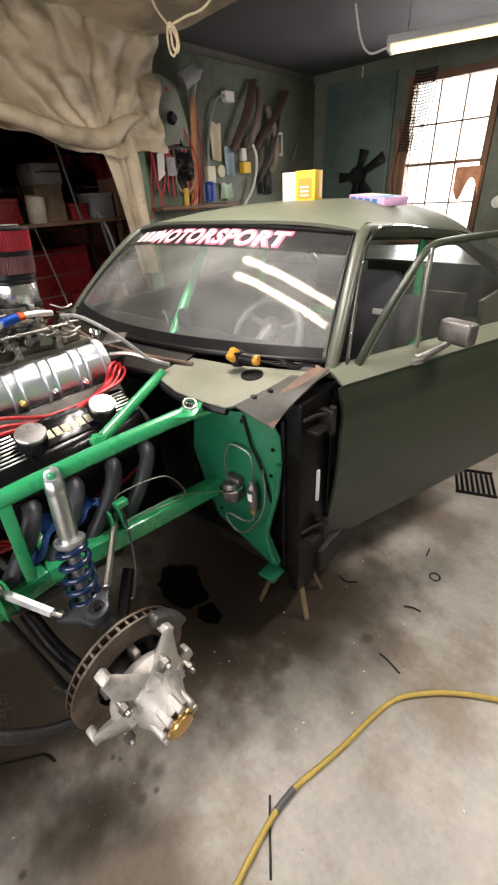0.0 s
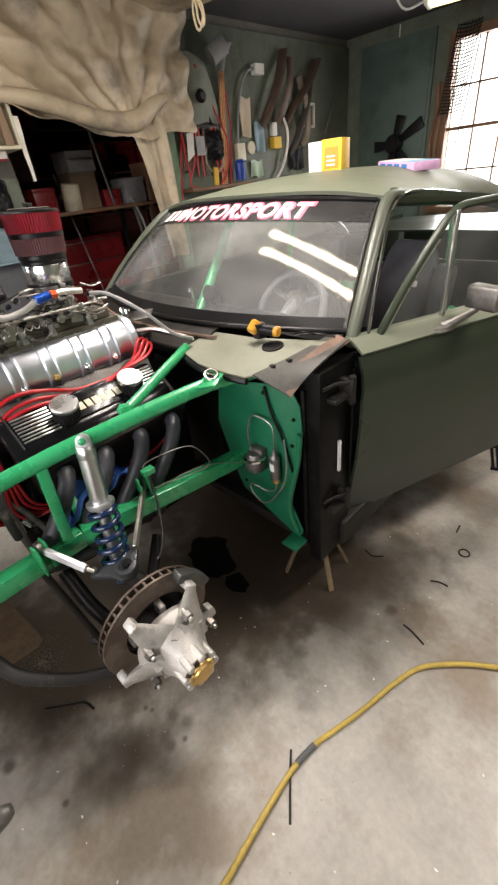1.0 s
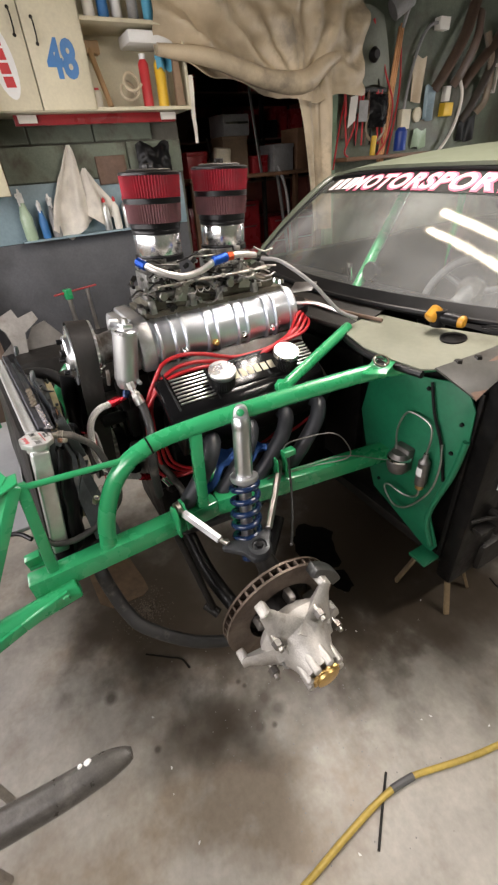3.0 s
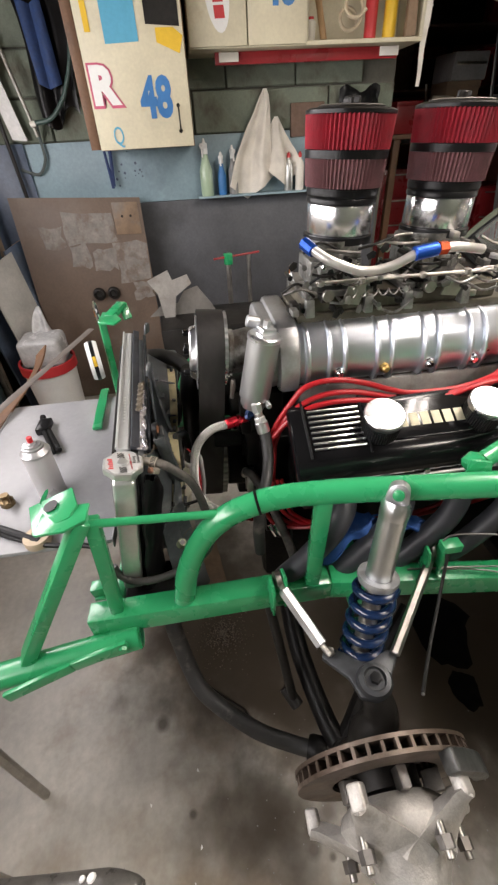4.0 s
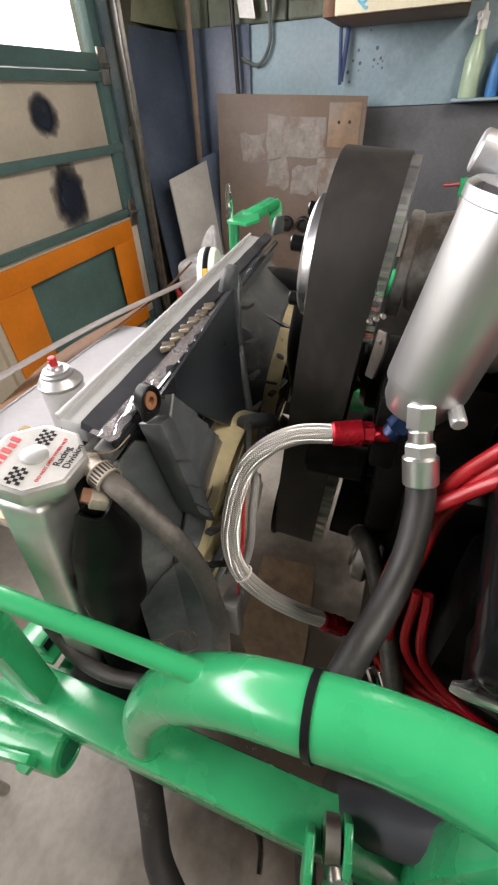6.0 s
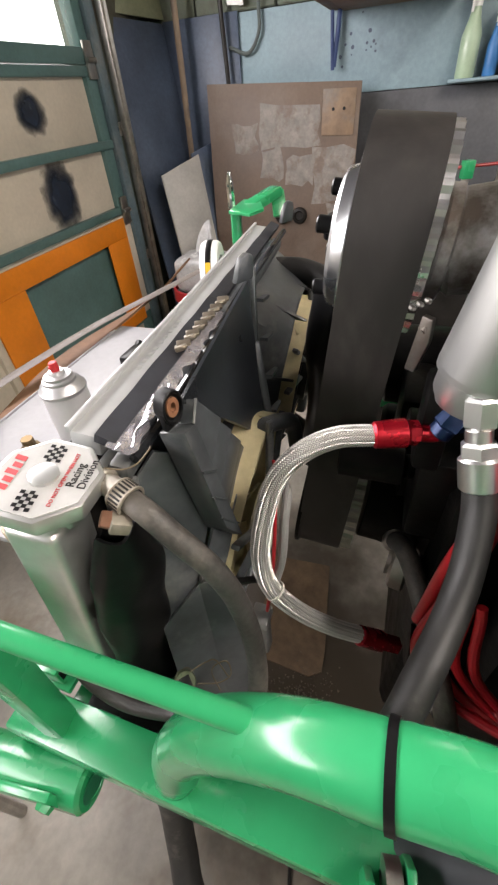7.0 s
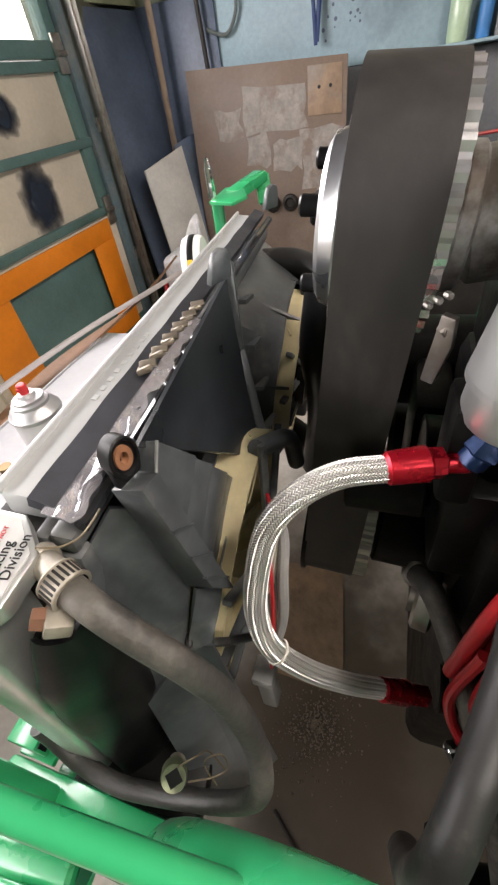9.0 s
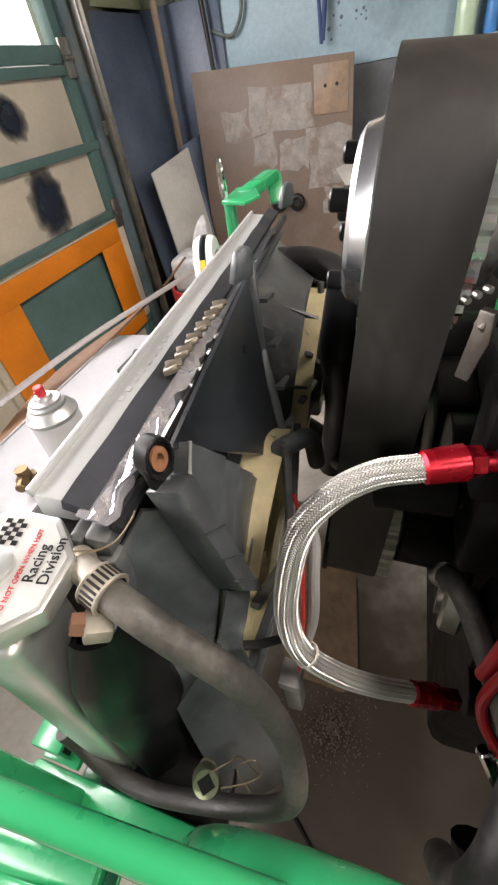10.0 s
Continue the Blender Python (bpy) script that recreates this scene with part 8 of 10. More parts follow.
NEARC, NEARR = (0.098, 0.806), 0.146
for near, c, r in ((True, NEARC, NEARR), (False, FARC, 0.122)):
    if not near:
        part("shroud_cone", sheet(lambda u, v: cone(FARC, 0.122, -0.312, -0.044, u % 1, v), 96, 8, 0.003), BLACK_P, shr)
        part("shroud_ring", sheet(lambda u, v: (FARC[0] + 0.122 * math.cos(6.2832 * u), -0.231 + 0.006 * v, FARC[1] + 0.122 * math.sin(6.2832 * u)), 64, 2, 0.004), BLACK_P, shr)
        for a_ in (20, 62, 100, 150, 200, 250, 300):
            part("shroud_gusset", fin(cone(c, r, -0.312, -0.044, a_ / 360 % 1, 0.12), cone(c, r, -0.312, -0.044, a_ / 360 % 1, 1.0), 0.004, 0.018), BLACK_P, shr)
    fy = -0.250 if near else -0.238
    fan = part("cooling_fan", many(lathe([(r - 0.014, -0.012), (r - 0.010, -0.012), (r - 0.010, 0.034), (r - 0.014, 0.034), (r - 0.014, -0.012)], 64, pose(c[0], fy, c[1], -90)), cyl((c[0], fy - 0.024, c[1]), (c[0], fy + 0.010, c[1]), 0.045, 24)), FANY, ra, "yellowed plastic cooling fan")
    for k in range(7):
        part("fan_blade", sheet(lambda u, v, k=k, c=c, r=r: tuple(pose(c[0], fy, c[1], 90, 0, 0) @ pose(0, 0, 0, 0, 0, 51.43 * k + 18) @ Vector((0.040 + (r - 0.052) * u, (v - 0.5) * (0.050 + 0.055 * u) + 0.02 * u * u, (v - 0.5) * 0.040 + 0.006 * math.sin(3.14 * v)))), 8, 6, 0.0025), FANY, fan)
    part("fan_motor", many(cyl((c[0], -0.215, c[1]), (c[0], -0.186, c[1]), 0.050, 28, 0.006), lathe([(0.050, -0.001), (0.056, 0.0), (0.056, 0.012), (0.050, 0.013)], 32, axis((c[0], -0.204, c[1]), (c[0], -0.17, c[1])))), CREAMP if near else BLACK, ra, "cream fan motor" if near else "black fan motor")
    for a_ in (12, 40, 95, 150, 215, 275, 330):
        a = radians(a_)
        part("motor_arm", rail([(c[0] + 0.045 * math.cos(a), -0.202, c[1] + 0.045 * math.sin(a)), (c[0] + (r + 0.006) * math.cos(a), -0.214, c[1] + (r + 0.004) * math.sin(a))], 0.009, 0.006), BLACK_P, shr)


def slab(pts, n, up, down=0.004):
    """A moulded flat face of any outline with depth, raised by up along n."""
    q, n = bmesh.new(), Vector(n).normalized()
    hi, lo = [q.verts.new(Vector(p) + n * up) for p in pts], [q.verts.new(Vector(p) - n * down) for p in pts]
    q.faces.new(hi)
    q.faces.new(lo[::-1])
    for i in range(len(pts)):
        j = (i + 1) % len(pts)
        q.faces.new((lo[i], lo[j], hi[j], hi[i]))
    bmesh.ops.recalc_face_normals(q, faces=q.faces)
    bmesh.ops.triangulate(q, faces=[f for f in q.faces if len(f.verts) > 4])
    bmesh.ops.bevel(q, geom=[e for e in q.edges if len(e.link_faces) == 2 and e.calc_face_angle(0) > 0.6], offset=0.0012, segments=2, affect="EDGES", profile=0.5)
    return q


# moulded near housing: dished upper panel, stepped shoulder, raised rib, dusty side panel, bolt ear
QN = (-0.026, 0.986, 0.164)
TOPS = [(0.194, -0.273, 1.042), (0.166, -0.268, 1.004), (0.145, -0.264, 0.976), (0.123, -0.259, 0.945), (0.109, -0.256, 0.924)]
BOTS = [(0.207, -0.271, 1.029), (0.208, -0.263, 0.982), (0.203, -0.257, 0.948), (0.199, -0.252, 0.917), (0.200, -0.249, 0.896)]
RIBL = [(0.225, -0.271, 1.034), (0.219, -0.254, 0.928)]
part("shroud_panel", placed(quad((0.203, -0.268, 1.046), (-0.031, -0.294, 1.054), (0.082, -0.264, 0.926), (0.017, -0.269, 0.898), -0.010, 0.003, 16, 16), ra), PANELB, shr, "broad dished glossy black panel")
part("panel_rib", placed(rail([(-0.033, -0.290, 1.066), (-0.012, -0.284, 0.985), (0.016, -0.262, 0.893)], 0.010, 0.014), ra), BLACK_P, shr)
for k in range(4):
    g0 = Vector((-0.024, -0.284, 1.03)).lerp(Vector((0.014, -0.262, 0.905)), k / 3)
    part("shroud_gusset", placed(fin(g0, g0 + Vector((-0.030, 0.004, -0.006)), 0.010, 0.004), ra), BLACK_P, shr)
for k in range(4):
    h0, h1 = Vector(QN) * (0.0150 - 0.0048 * k), Vector(QN) * (0.0150 - 0.0048 * k - 0.0012 * k)
    part("shroud_step", placed(slab([Vector(TOPS[k]) + h0, Vector(TOPS[k + 1]) + h1, Vector(BOTS[k + 1]) + h1, Vector(BOTS[k]) + h0], QN, 0.0, 0.018), ra), BLACK_P, shr)
for k in range(5):
    lift = Vector(QN) * (0.0150 - 0.0048 * min(k, 3) + 0.0002)
    part("pale_step_edge", placed(tube([Vector(TOPS[k]) + lift, Vector(BOTS[k]) + lift], 0.0011, 6, 1), ra), PALE_EDGE, shr)
part("shroud_rib", placed(slab([BOTS[0], BOTS[4], RIBL[1], RIBL[0]], QN, 0.0175), ra), BLACK_P, shr, "raised diagonal rib")
for f in (0.36, 0.62, 0.86):
    part("rib_tick", placed(fin(Vector(BOTS[0]).lerp(Vector(BOTS[4]), f) + Vector(QN) * 0.0155, Vector(RIBL[0]).lerp(Vector(RIBL[1]), f) + Vector(QN) * 0.0155, 0.0035, 0.0035, 0.0014), ra), BLACK_P, shr)
part("side_panel", placed(slab([(0.223, -0.285, 1.012), (0.207, -0.266, 0.997), (0.208, -0.258, 0.946), (0.216, -0.257, 0.921), (0.238, -0.265, 0.866), (0.276, -0.291, 0.834), (0.271, -0.304, 0.906), (0.248, -0.302, 0.986)], (0.648, 0.743, 0.165), 0.0, 0.005), ra), BLACK_P, shr, "dusty scuffed side panel")
part("shroud_panel", placed(quad((0.219, -0.252, 0.928), (0.199, -0.246, 0.896), (0.239, -0.264, 0.866), (0.234, -0.242, 0.874), 0.0), ra), BLACK_P, shr)
part("shroud_panel", placed(quad((0.276, -0.291, 0.836), (0.238, -0.264, 0.868), (0.301, -0.281, 0.59), (0.276, -0.242, 0.59), 0.004), ra), BLACK_P, shr)
part("shroud_panel", placed(quad((0.239, -0.264, 0.868), (0.234, -0.242, 0.875), (0.276, -0.242, 0.59), (0.244, -0.214, 0.60), 0.0), ra), BLACK_P, shr)
part("shroud_opening", sheet(lambda u, v: (NEARC[0] + (NEARR - 0.001) * math.cos(6.2832 * u), -0.262 + 0.012 * v, NEARC[1] + (NEARR - 0.001) * math.sin(6.2832 * u)), 72, 2, 0.003), BLACK_P, shr, "round fan opening")
EAR = pose(0.2165, -0.2635, 1.0515, -90, 0, -14) @ Matrix.Diagonal((0.85, 1.15, 1, 1))
part("bolt_ear", placed(lathe([(0.0062, -0.009), (0.0112, -0.009), (0.0118, -0.007), (0.0118, 0.0002), (0.0110, 0.0010), (0.0098, 0.0006), (0.0090, -0.0014), (0.0062, -0.0018)], 28, EAR), ra), BLACK, shr, "black bolt ear")
part("ear_web", placed(slab([(0.2160, -0.2655, 1.0650), (0.2085, -0.2665, 1.0600), (0.196, -0.2690, 1.046), (0.203, -0.266, 1.030), (0.226, -0.2650, 1.036), (0.2265, -0.2650, 1.050)], (0.2, 1, 0.1), -0.001, 0.006), ra), BLACK, shr)
part("ear_bush", placed(lathe([(0.0, -0.004), (0.0030, -0.004), (0.0034, 0.0), (0.0068, 0.0), (0.0068, -0.006)], 20, EAR), ra), mat("orange rusted bush", (0.27, 0.12, 0.06), 0.7, var=0.3, scale=60, bump=0.2), shr, "orange rusted bush")
part("housing_lip", placed(tube([(0.078, -0.246, 0.932), (0.045, -0.238, 0.915), (0.012, -0.232, 0.889), (-0.002, -0.230, 0.84)], 0.010, 12, 8), ra), BLACK_P, shr, "rounded lip of the near fan housing")
part("strap_tie", placed(many(rail([(0.238, -0.262, 0.872), (0.222, -0.236, 0.852), (0.205, -0.212, 0.843)], 0.007, 0.004), cyl((0.238, -0.264, 0.874), (0.236, -0.260, 0.872), 0.006, 10)), ra), RUBBER, shr, "flat strap over the fan opening")
part("fan_wire", placed(tube([(0.128, -0.222, 0.93), (0.150, -0.212, 0.935), (0.180, -0.202, 0.950), (0.197, -0.200, 0.945), (0.206, -0.200, 0.90), (0.212, -0.203, 0.85), (0.216, -0.208, 0.80)], 0.0018, 8, 8), ra), RED_W, ra, "red fan wire")
part("grey_cable", placed(tube([(0.135, -0.216, 0.92), (0.175, -0.196, 0.945), (0.195, -0.193, 0.925), (0.205, -0.194, 0.88), (0.213, -0.204, 0.83)], 0.0042, 10, 8), ra), GREYSTUFF, ra, "grey fan cable")
part("fan_connector", placed(many(box(0.206, 0.224, -0.224, -0.208, 0.71, 0.783, 0.003), box(0.203, 0.227, -0.226, -0.206, 0.775, 0.788, 0.002)), ra), GREYSTUFF, ra, "grey wire connector")
part("coolant_hose", tube([(-0.04, -0.176, 1.06), (-0.05, -0.176, 0.985), (-0.09, -0.166, 0.91), (-0.13, -0.158, 0.82), (-0.15, -0.155, 0.70)], 0.024, 14, 6), BLACK, ra, "black coolant hose")
part("shroud_lip", tube([(0.248, -0.283, 1.030), (0.12, -0.280, 1.036), (-0.05, -0.281, 1.044), (-0.30, -0.283, 1.040)], 0.0045, 8, 8), GLOSSBLACK, shr)
for x_, y_, z_ in ((-0.002, -0.271, 1.082), (-0.262, -0.272, 1.080)):
    part("bolt_ear", prism([(-0.013, -0.016), (0.016, -0.016), (0.013, 0.0), (0.009, 0.010), (0.0, 0.013), (-0.009, 0.010), (-0.013, 0.0)], 0.007, pose(x_, y_, z_, 90, 0, -24), 0.002), BLACK_P, shr, "black bolt ear")
part("radiator_hose", tube([(-0.275, -0.29, 0.985), (-0.268, -0.235, 0.992), (-0.235, -0.185, 0.985), (-0.17, -0.145, 0.955), (-0.09, -0.105, 0.92)], 0.021, 16, 8), RUBBER, ra, "black upper radiator hose")
part("radiator_hose", tube([(-0.27, -0.26, 0.70), (-0.22, -0.19, 0.70), (-0.13, -0.14, 0.74), (-0.05, -0.085, 0.80)], 0.023, 16, 8), RUBBER, ra, "black lower radiator hose")
part("torn_tape", sheet(lambda u, v: (0.250 - 0.085 * u, -0.297 + 0.009 * v + 0.002 * math.sin(u * 17) * v, 1.036 + 0.0015 * math.sin(u * 9 + v * 5)), 20, 4, 0.0015), TAPE, ra, "torn silver tape")

part("lower_support", box(0.236, 0.335, -0.345, -0.215, 0.655, 0.700, 0.006), NEAR_BLACK, ra, "black lower radiator support")
part("relay_box", box(-0.338, -0.272, -0.30, -0.188, 0.70, 0.985, 0.008), BLACK_P, ra, "black relay box")
# overflow hose with clamp
PALECLAMP = mat("dusty pale clamp steel", (0.27, 0.245, 0.20), 0.5, metal=0.35, var=0.25, scale=60, bump=0.08, other=(0.19, 0.16, 0.12), cover=0.6)
part("filler_neck", placed(many(cyl((0.264, -0.302, 1.0190), (0.2735, -0.277, 1.0215), 0.0078, 18), cyl((0.2645, -0.300, 1.0192), (0.2670, -0.2935, 1.0197), 0.0096, 18)), ra), PALECLAMP, ra)
CL = axis((0.2755, -0.2745, 1.0212), (0.2815, -0.2545, 1.0165))
part("clamp_band", placed(lathe([(0.0088, -0.0060), (0.0110, -0.0060), (0.0113, -0.0052), (0.0108, -0.0044), (0.0108, 0.0044), (0.0113, 0.0052), (0.0110, 0.0060), (0.0092, 0.0060)], 28, CL), ra), PALECLAMP, ra, "pale steel worm clamp band")
for k in range(24):
    part("band_slot", placed(box(0.0104, 0.01095, -0.0007, 0.0007, -0.0042, 0.0042, m=CL @ pose(0, 0, 0, 0, 0, 15 * k)), ra), DARK, ra)
WH = Vector((0.2890, -0.2725, 1.0125))
part("clamp_housing", placed(box(-0.0068, 0.0068, -0.005, 0.005, -0.0065, 0.0065, 0.0016, m=axis(WH, WH + Vector((0.35, -0.5, 0.35)))), ra), PALECLAMP, ra, "clamp screw housing")
part("clamp_screw", placed(lathe([(0, 0), (0.0060, 0), (0.0056, 0.006), (0, 0.0066)], 6, axis(WH + Vector((0.002, -0.005, 0.003)), WH + Vector((0.35, -0.6, 0.4)))), ra), mat("copper screw", (0.28, 0.15, 0.10), 0.45, metal=0.8, var=0.2), ra)
part("overflow_hose", placed(tube([(0.2740, -0.279, 1.0218), (0.281, -0.256, 1.0165), (0.283, -0.238, 1.000), (0.283, -0.217, 0.975), (0.282, -0.203, 0.935), (0.287, -0.193, 0.877), (0.302, -0.191, 0.822), (0.310, -0.212, 0.786), (0.318, -0.26, 0.759), (0.325, -0.32, 0.747), (0.321, -0.365, 0.748), (0.314, -0.389, 0.765), (0.311, -0.398, 0.79)], 0.0082, 18, 8), ra), HOSE, ra, "dusty dark overflow hose")
DRM = axis((0.309, -0.254, 0.826), (0.3165, -0.246, 0.845))
drain_ = part("drain_plug", placed(lathe([(0.0, 0.0155), (0.0064, 0.0158), (0.0084, 0.0165), (0.0092, 0.014), (0.0092, 0.002), (0.0075, 0.0)], 24, DRM), ra), mat("greenish fitting", (0.13, 0.15, 0.09), 0.42, metal=0.5, var=0.3, scale=40, other=(0.05, 0.12, 0.05), cover=0.55), ra, "greenish brass drain fitting")
part("square_socket", placed(box(-0.0046, 0.0046, -0.0046, 0.0046, 0.004, 0.0162, m=DRM), ra), BLACK, drain_, "black square socket")
part("drain_pipe", placed(cyl((0.302, -0.2567, 0.818), (0.309, -0.254, 0.827), 0.0065, 14), ra), PALECLAMP, ra)
WIRE = mat("dull copper wire", (0.17, 0.135, 0.09), 0.45, metal=0.7, var=0.2)
part("loose_wire", placed(tube([(0.314, -0.236, 0.846), (0.306, -0.222, 0.838), (0.300, -0.212, 0.848), (0.296, -0.216, 0.862), (0.302, -0.228, 0.850), (0.309, -0.22, 0.83)], 0.0006, 6, 8), ra), WIRE, ra, "thin loose copper wire")
part("loose_wire", placed(tube([(0.309, -0.245, 0.850), (0.302, -0.232, 0.862), (0.296, -0.226, 0.856), (0.300, -0.215, 0.842)], 0.0006, 6, 8), ra), WIRE, ra, "thin loose copper wire")
part("loose_wire", placed(tube([(0.268, -0.290, 1.036), (0.262, -0.282, 1.031), (0.254, -0.276, 1.030), (0.244, -0.272, 1.034), (0.236, -0.276, 1.030)], 0.0006, 6, 8), ra), WIRE, ra, "thin loose wire by the filler neck")

# black oil puddles under the car
random.seed(71)
for ox, oy, orr in ((0.18, 0.60, 0.16), (0.38, 0.56, 0.065)):
    solo("oil_puddle", prism([(ox + orr * (0.8 + 0.25 * random.random()) * math.cos(k * 0.2618), oy + 0.8 * orr * (0.8 + 0.25 * random.random()) * math.sin(k * 0.2618)) for k in range(24)], 0.0008, pose(0, 0, 0.0003)), NEAR_BLACK, "black oil puddle on the concrete floor", "puddle", group="oil puddles")
# brown cardboard on the floor under the front drive
solo("cardboard_sheet", prism([(-0.36, -0.385), (-0.37, -0.205), (-0.10, -0.170), (-0.04, -0.168), (-0.02, -0.20), (-0.03, -0.33), (-0.08, -0.37)], 0.005, pose(0, 0, 0.0005)), mat("worn brown cardboard", (0.17, 0.115, 0.07), 0.75, var=0.3, scale=9, bump=0.1, other=(0.10, 0.065, 0.042), cover=0.55), "worn brown cardboard sheet on the floor", "cardboard")

# ---------- tray in front of the radiator ----------
wt = thing("white_tray", "white painted panel laid across the front frame", "panel", (-0.155, -0.64, 0.725))
part("sheet", box(-0.50, 0.19, -0.855, -0.430, 0.725, 0.738, 0.003), TRAYW, wt)
for y_ in (-0.858, -0.427):
    part("folded_edge", box(-0.50, 0.19, y_ - 0.002, y_ + 0.002, 0.712, 0.7405, 0.001), TRAYW, wt)
solo("dark_sheet", sheet(lambda u, v: (-0.95 + 0.95 * u, -0.900 + 0.055 * v + 0.03 * math.sin(u * 7), 0.742 + 0.028 * v * math.sin(u * 5 + 1) + 0.02 * v - 0.015 * u), 24, 6, 0.006), WOOD_D, "curled brown sheet beside the white panel", "sheet")
solo("grey_trim", tube([(-1.05, -0.66, 0.80), (-0.70, -0.78, 0.785), (-0.40, -0.885, 0.77), (-0.05, -0.94, 0.762), (0.25, -0.98, 0.75)], 0.003, 8, 8, flat=0.016), mat("dull grey brown strip", (0.15, 0.13, 0.115), 0.5, var=0.2, scale=9), "long grey trim strip lying along the panel", "trim strip")
sc = thing("aerosol_can", "white aerosol can with a red nozzle on the white panel", "spray can", m=pose(-0.003, -0.605, 0.738))
part("body", lathe([(0, 0), (0.0335, 0), (0.035, 0.004), (0.035, 0.138), (0.0335, 0.141)], 32), mat("white can print", (0.56, 0.55, 0.56), 0.3, metal=0.2, var=0.06), sc)
part("shoulder", lathe([(0.035, 0.139), (0.0365, 0.141), (0.0365, 0.145), (0.034, 0.147), (0.031, 0.153), (0.026, 0.157), (0.0255, 0.161), (0.0215, 0.163), (0.021, 0.167), (0.013, 0.169), (0.011, 0.174), (0, 0.174)], 32), mat("satin tinplate", (0.55, 0.55, 0.56), 0.42, metal=0.8, var=0.1), sc, "bright metal shoulder")
part("nozzle", many(cyl((0, 0, 0.172), (0, 0, 0.188), 0.0068, 14), box(0.004, 0.009, -0.002, 0.002, 0.180, 0.184)), REDP, sc, "red nozzle")
part("print_bar", many(sheet(lambda u, v: (0.0327 * math.cos(0.2 + 0.6 * u), 0.0327 * math.sin(0.2 + 0.6 * u), 0.09 + 0.006 * v), 5, 1), sheet(lambda u, v: (0.0327 * math.cos(-0.1 + 0.5 * u), 0.0327 * math.sin(-0.1 + 0.5 * u), 0.105 + 0.008 * v), 5, 1)), GREYSTUFF, sc)
solo("hand_tool", many(cyl((-0.30, -0.700, 0.752), (-0.17, -0.640, 0.752), 0.008, 10), cyl((-0.31, -0.690, 0.752), (-0.18, -0.625, 0.752), 0.008, 10), box(-0.36, -0.29, -0.725, -0.685, 0.739, 0.765, 0.006), cyl((-0.36, -0.715, 0.755), (-0.38, -0.722, 0.757), 0.010, 10)), BLACK, "black battery tool lead lying on the panel", "tool")
solo("pipe_fitting", many(lathe([(0, 0), (0.018, 0), (0.018, 0.016), (0.011, 0.019), (0.011, 0.034), (0, 0.034)], 8, pose(0.02, -0.715, 0.739)), cyl((0.02, -0.715, 0.757), (0.048, -0.70, 0.757), 0.009, 10)), mat("old bronze", (0.20, 0.14, 0.07), 0.45, metal=0.8, var=0.3), "bronze pipe fitting on the white panel", "fitting")
solo("tape_roll", lathe([(0.016, 0), (0.030, 0), (0.031, 0.004), (0.031, 0.018), (0.030, 0.021), (0.016, 0.021), (0.016, 0.0)], 28, pose(0.165, -0.60, 0.7385)), mat("tan tape", (0.52, 0.42, 0.30), 0.6, var=0.12), "roll of tan masking tape", "tape")
solo("black_cable", many(tube([(-0.06, -0.90, 0.775), (0.05, -0.80, 0.750), (0.13, -0.70, 0.748), (0.185, -0.58, 0.747), (0.21, -0.47, 0.747), (0.25, -0.43, 0.74)], 0.006, 10, 8), cyl((0.09, -0.755, 0.752), (0.18, -0.59, 0.752), 0.010, 10)), BLACK, "black cable lying on the white panel", "cable")
gg = thing("pulley_wheel", "white round wheel hung by the far frame post", "wheel", m=pose(-0.412, -0.510, 0.925, 90, 0, 14))
part("rim", lathe([(0.035, -0.018), (0.058, -0.018), (0.062, -0.010), (0.062, 0.010), (0.058, 0.018), (0.035, 0.018), (0.035, -0.018)], 36), WHITE, gg)
part("groove_band", lathe([(0.0622, -0.006), (0.0632, -0.004), (0.0632, 0.004), (0.0622, 0.006)], 36), BLACK, gg)
part("yellow_label", sheet(lambda u, v: (0.0634 * math.cos(0.1 + 0.5 * u), 0.0634 * math.sin(0.1 + 0.5 * u), -0.005 + 0.010 * v), 6, 1), YELLOW, gg)
part("centre", lathe([(0, -0.012), (0.036, -0.012), (0.036, 0.012), (0, 0.012)], 24), DARK, gg)
solo("green_flat_bar", box(-0.56, -0.30, -0.535, -0.505, 0.742, 0.755, 0.003, m=pose(0, 0, 0, 0, 0, 2)), GREEN, "green painted flat bar on the panel", "bar")
bk = thing("bucket", "white plastic bucket with a red rim near the wall", "bucket", m=pose(-1.50, -1.07, 0.0))
part("pail", lathe([(0, 0.0), (0.12, 0.0), (0.145, 0.42), (0.150, 0.46)], 32), WHITE, bk)
part("rim", lathe([(0.146, 0.43), (0.158, 0.435), (0.158, 0.49), (0.146, 0.49)], 32), REDP, bk, "red rim band")
solo("plastic_tub", many(box(-1.60, -1.40, -1.18, -0.95, 0.47, 0.63, 0.03, seg=3)), PLASTW, "crumpled pale plastic tub in the bucket", "tub")
solo("plastic_film", sheet(lambda u, v: (-1.62 + 0.16 * u + 0.03 * math.sin(9 * v), -1.14 + 0.13 * v, 0.55 + 0.20 * (1 - u) * math.sin(3 * v) + 0.02 * math.sin(11 * u)), 14, 14, 0.002), PLASTW, "crumpled clear plastic film", "film", angle=60)
CARDM = pose(-1.28, 0, 0) @ ROT
solo("card_piece", prism([(-0.392, 0.930), (-0.286, 0.974), (-0.270, 0.925), (-0.194, 0.947), (-0.178, 0.902), (-0.262, 0.845), (-0.280, 0.741), (-0.335, 0.741), (-0.350, 0.862)], 0.004, CARDM), PATCHGREY, "torn pale card piece standing behind the engine", "card")
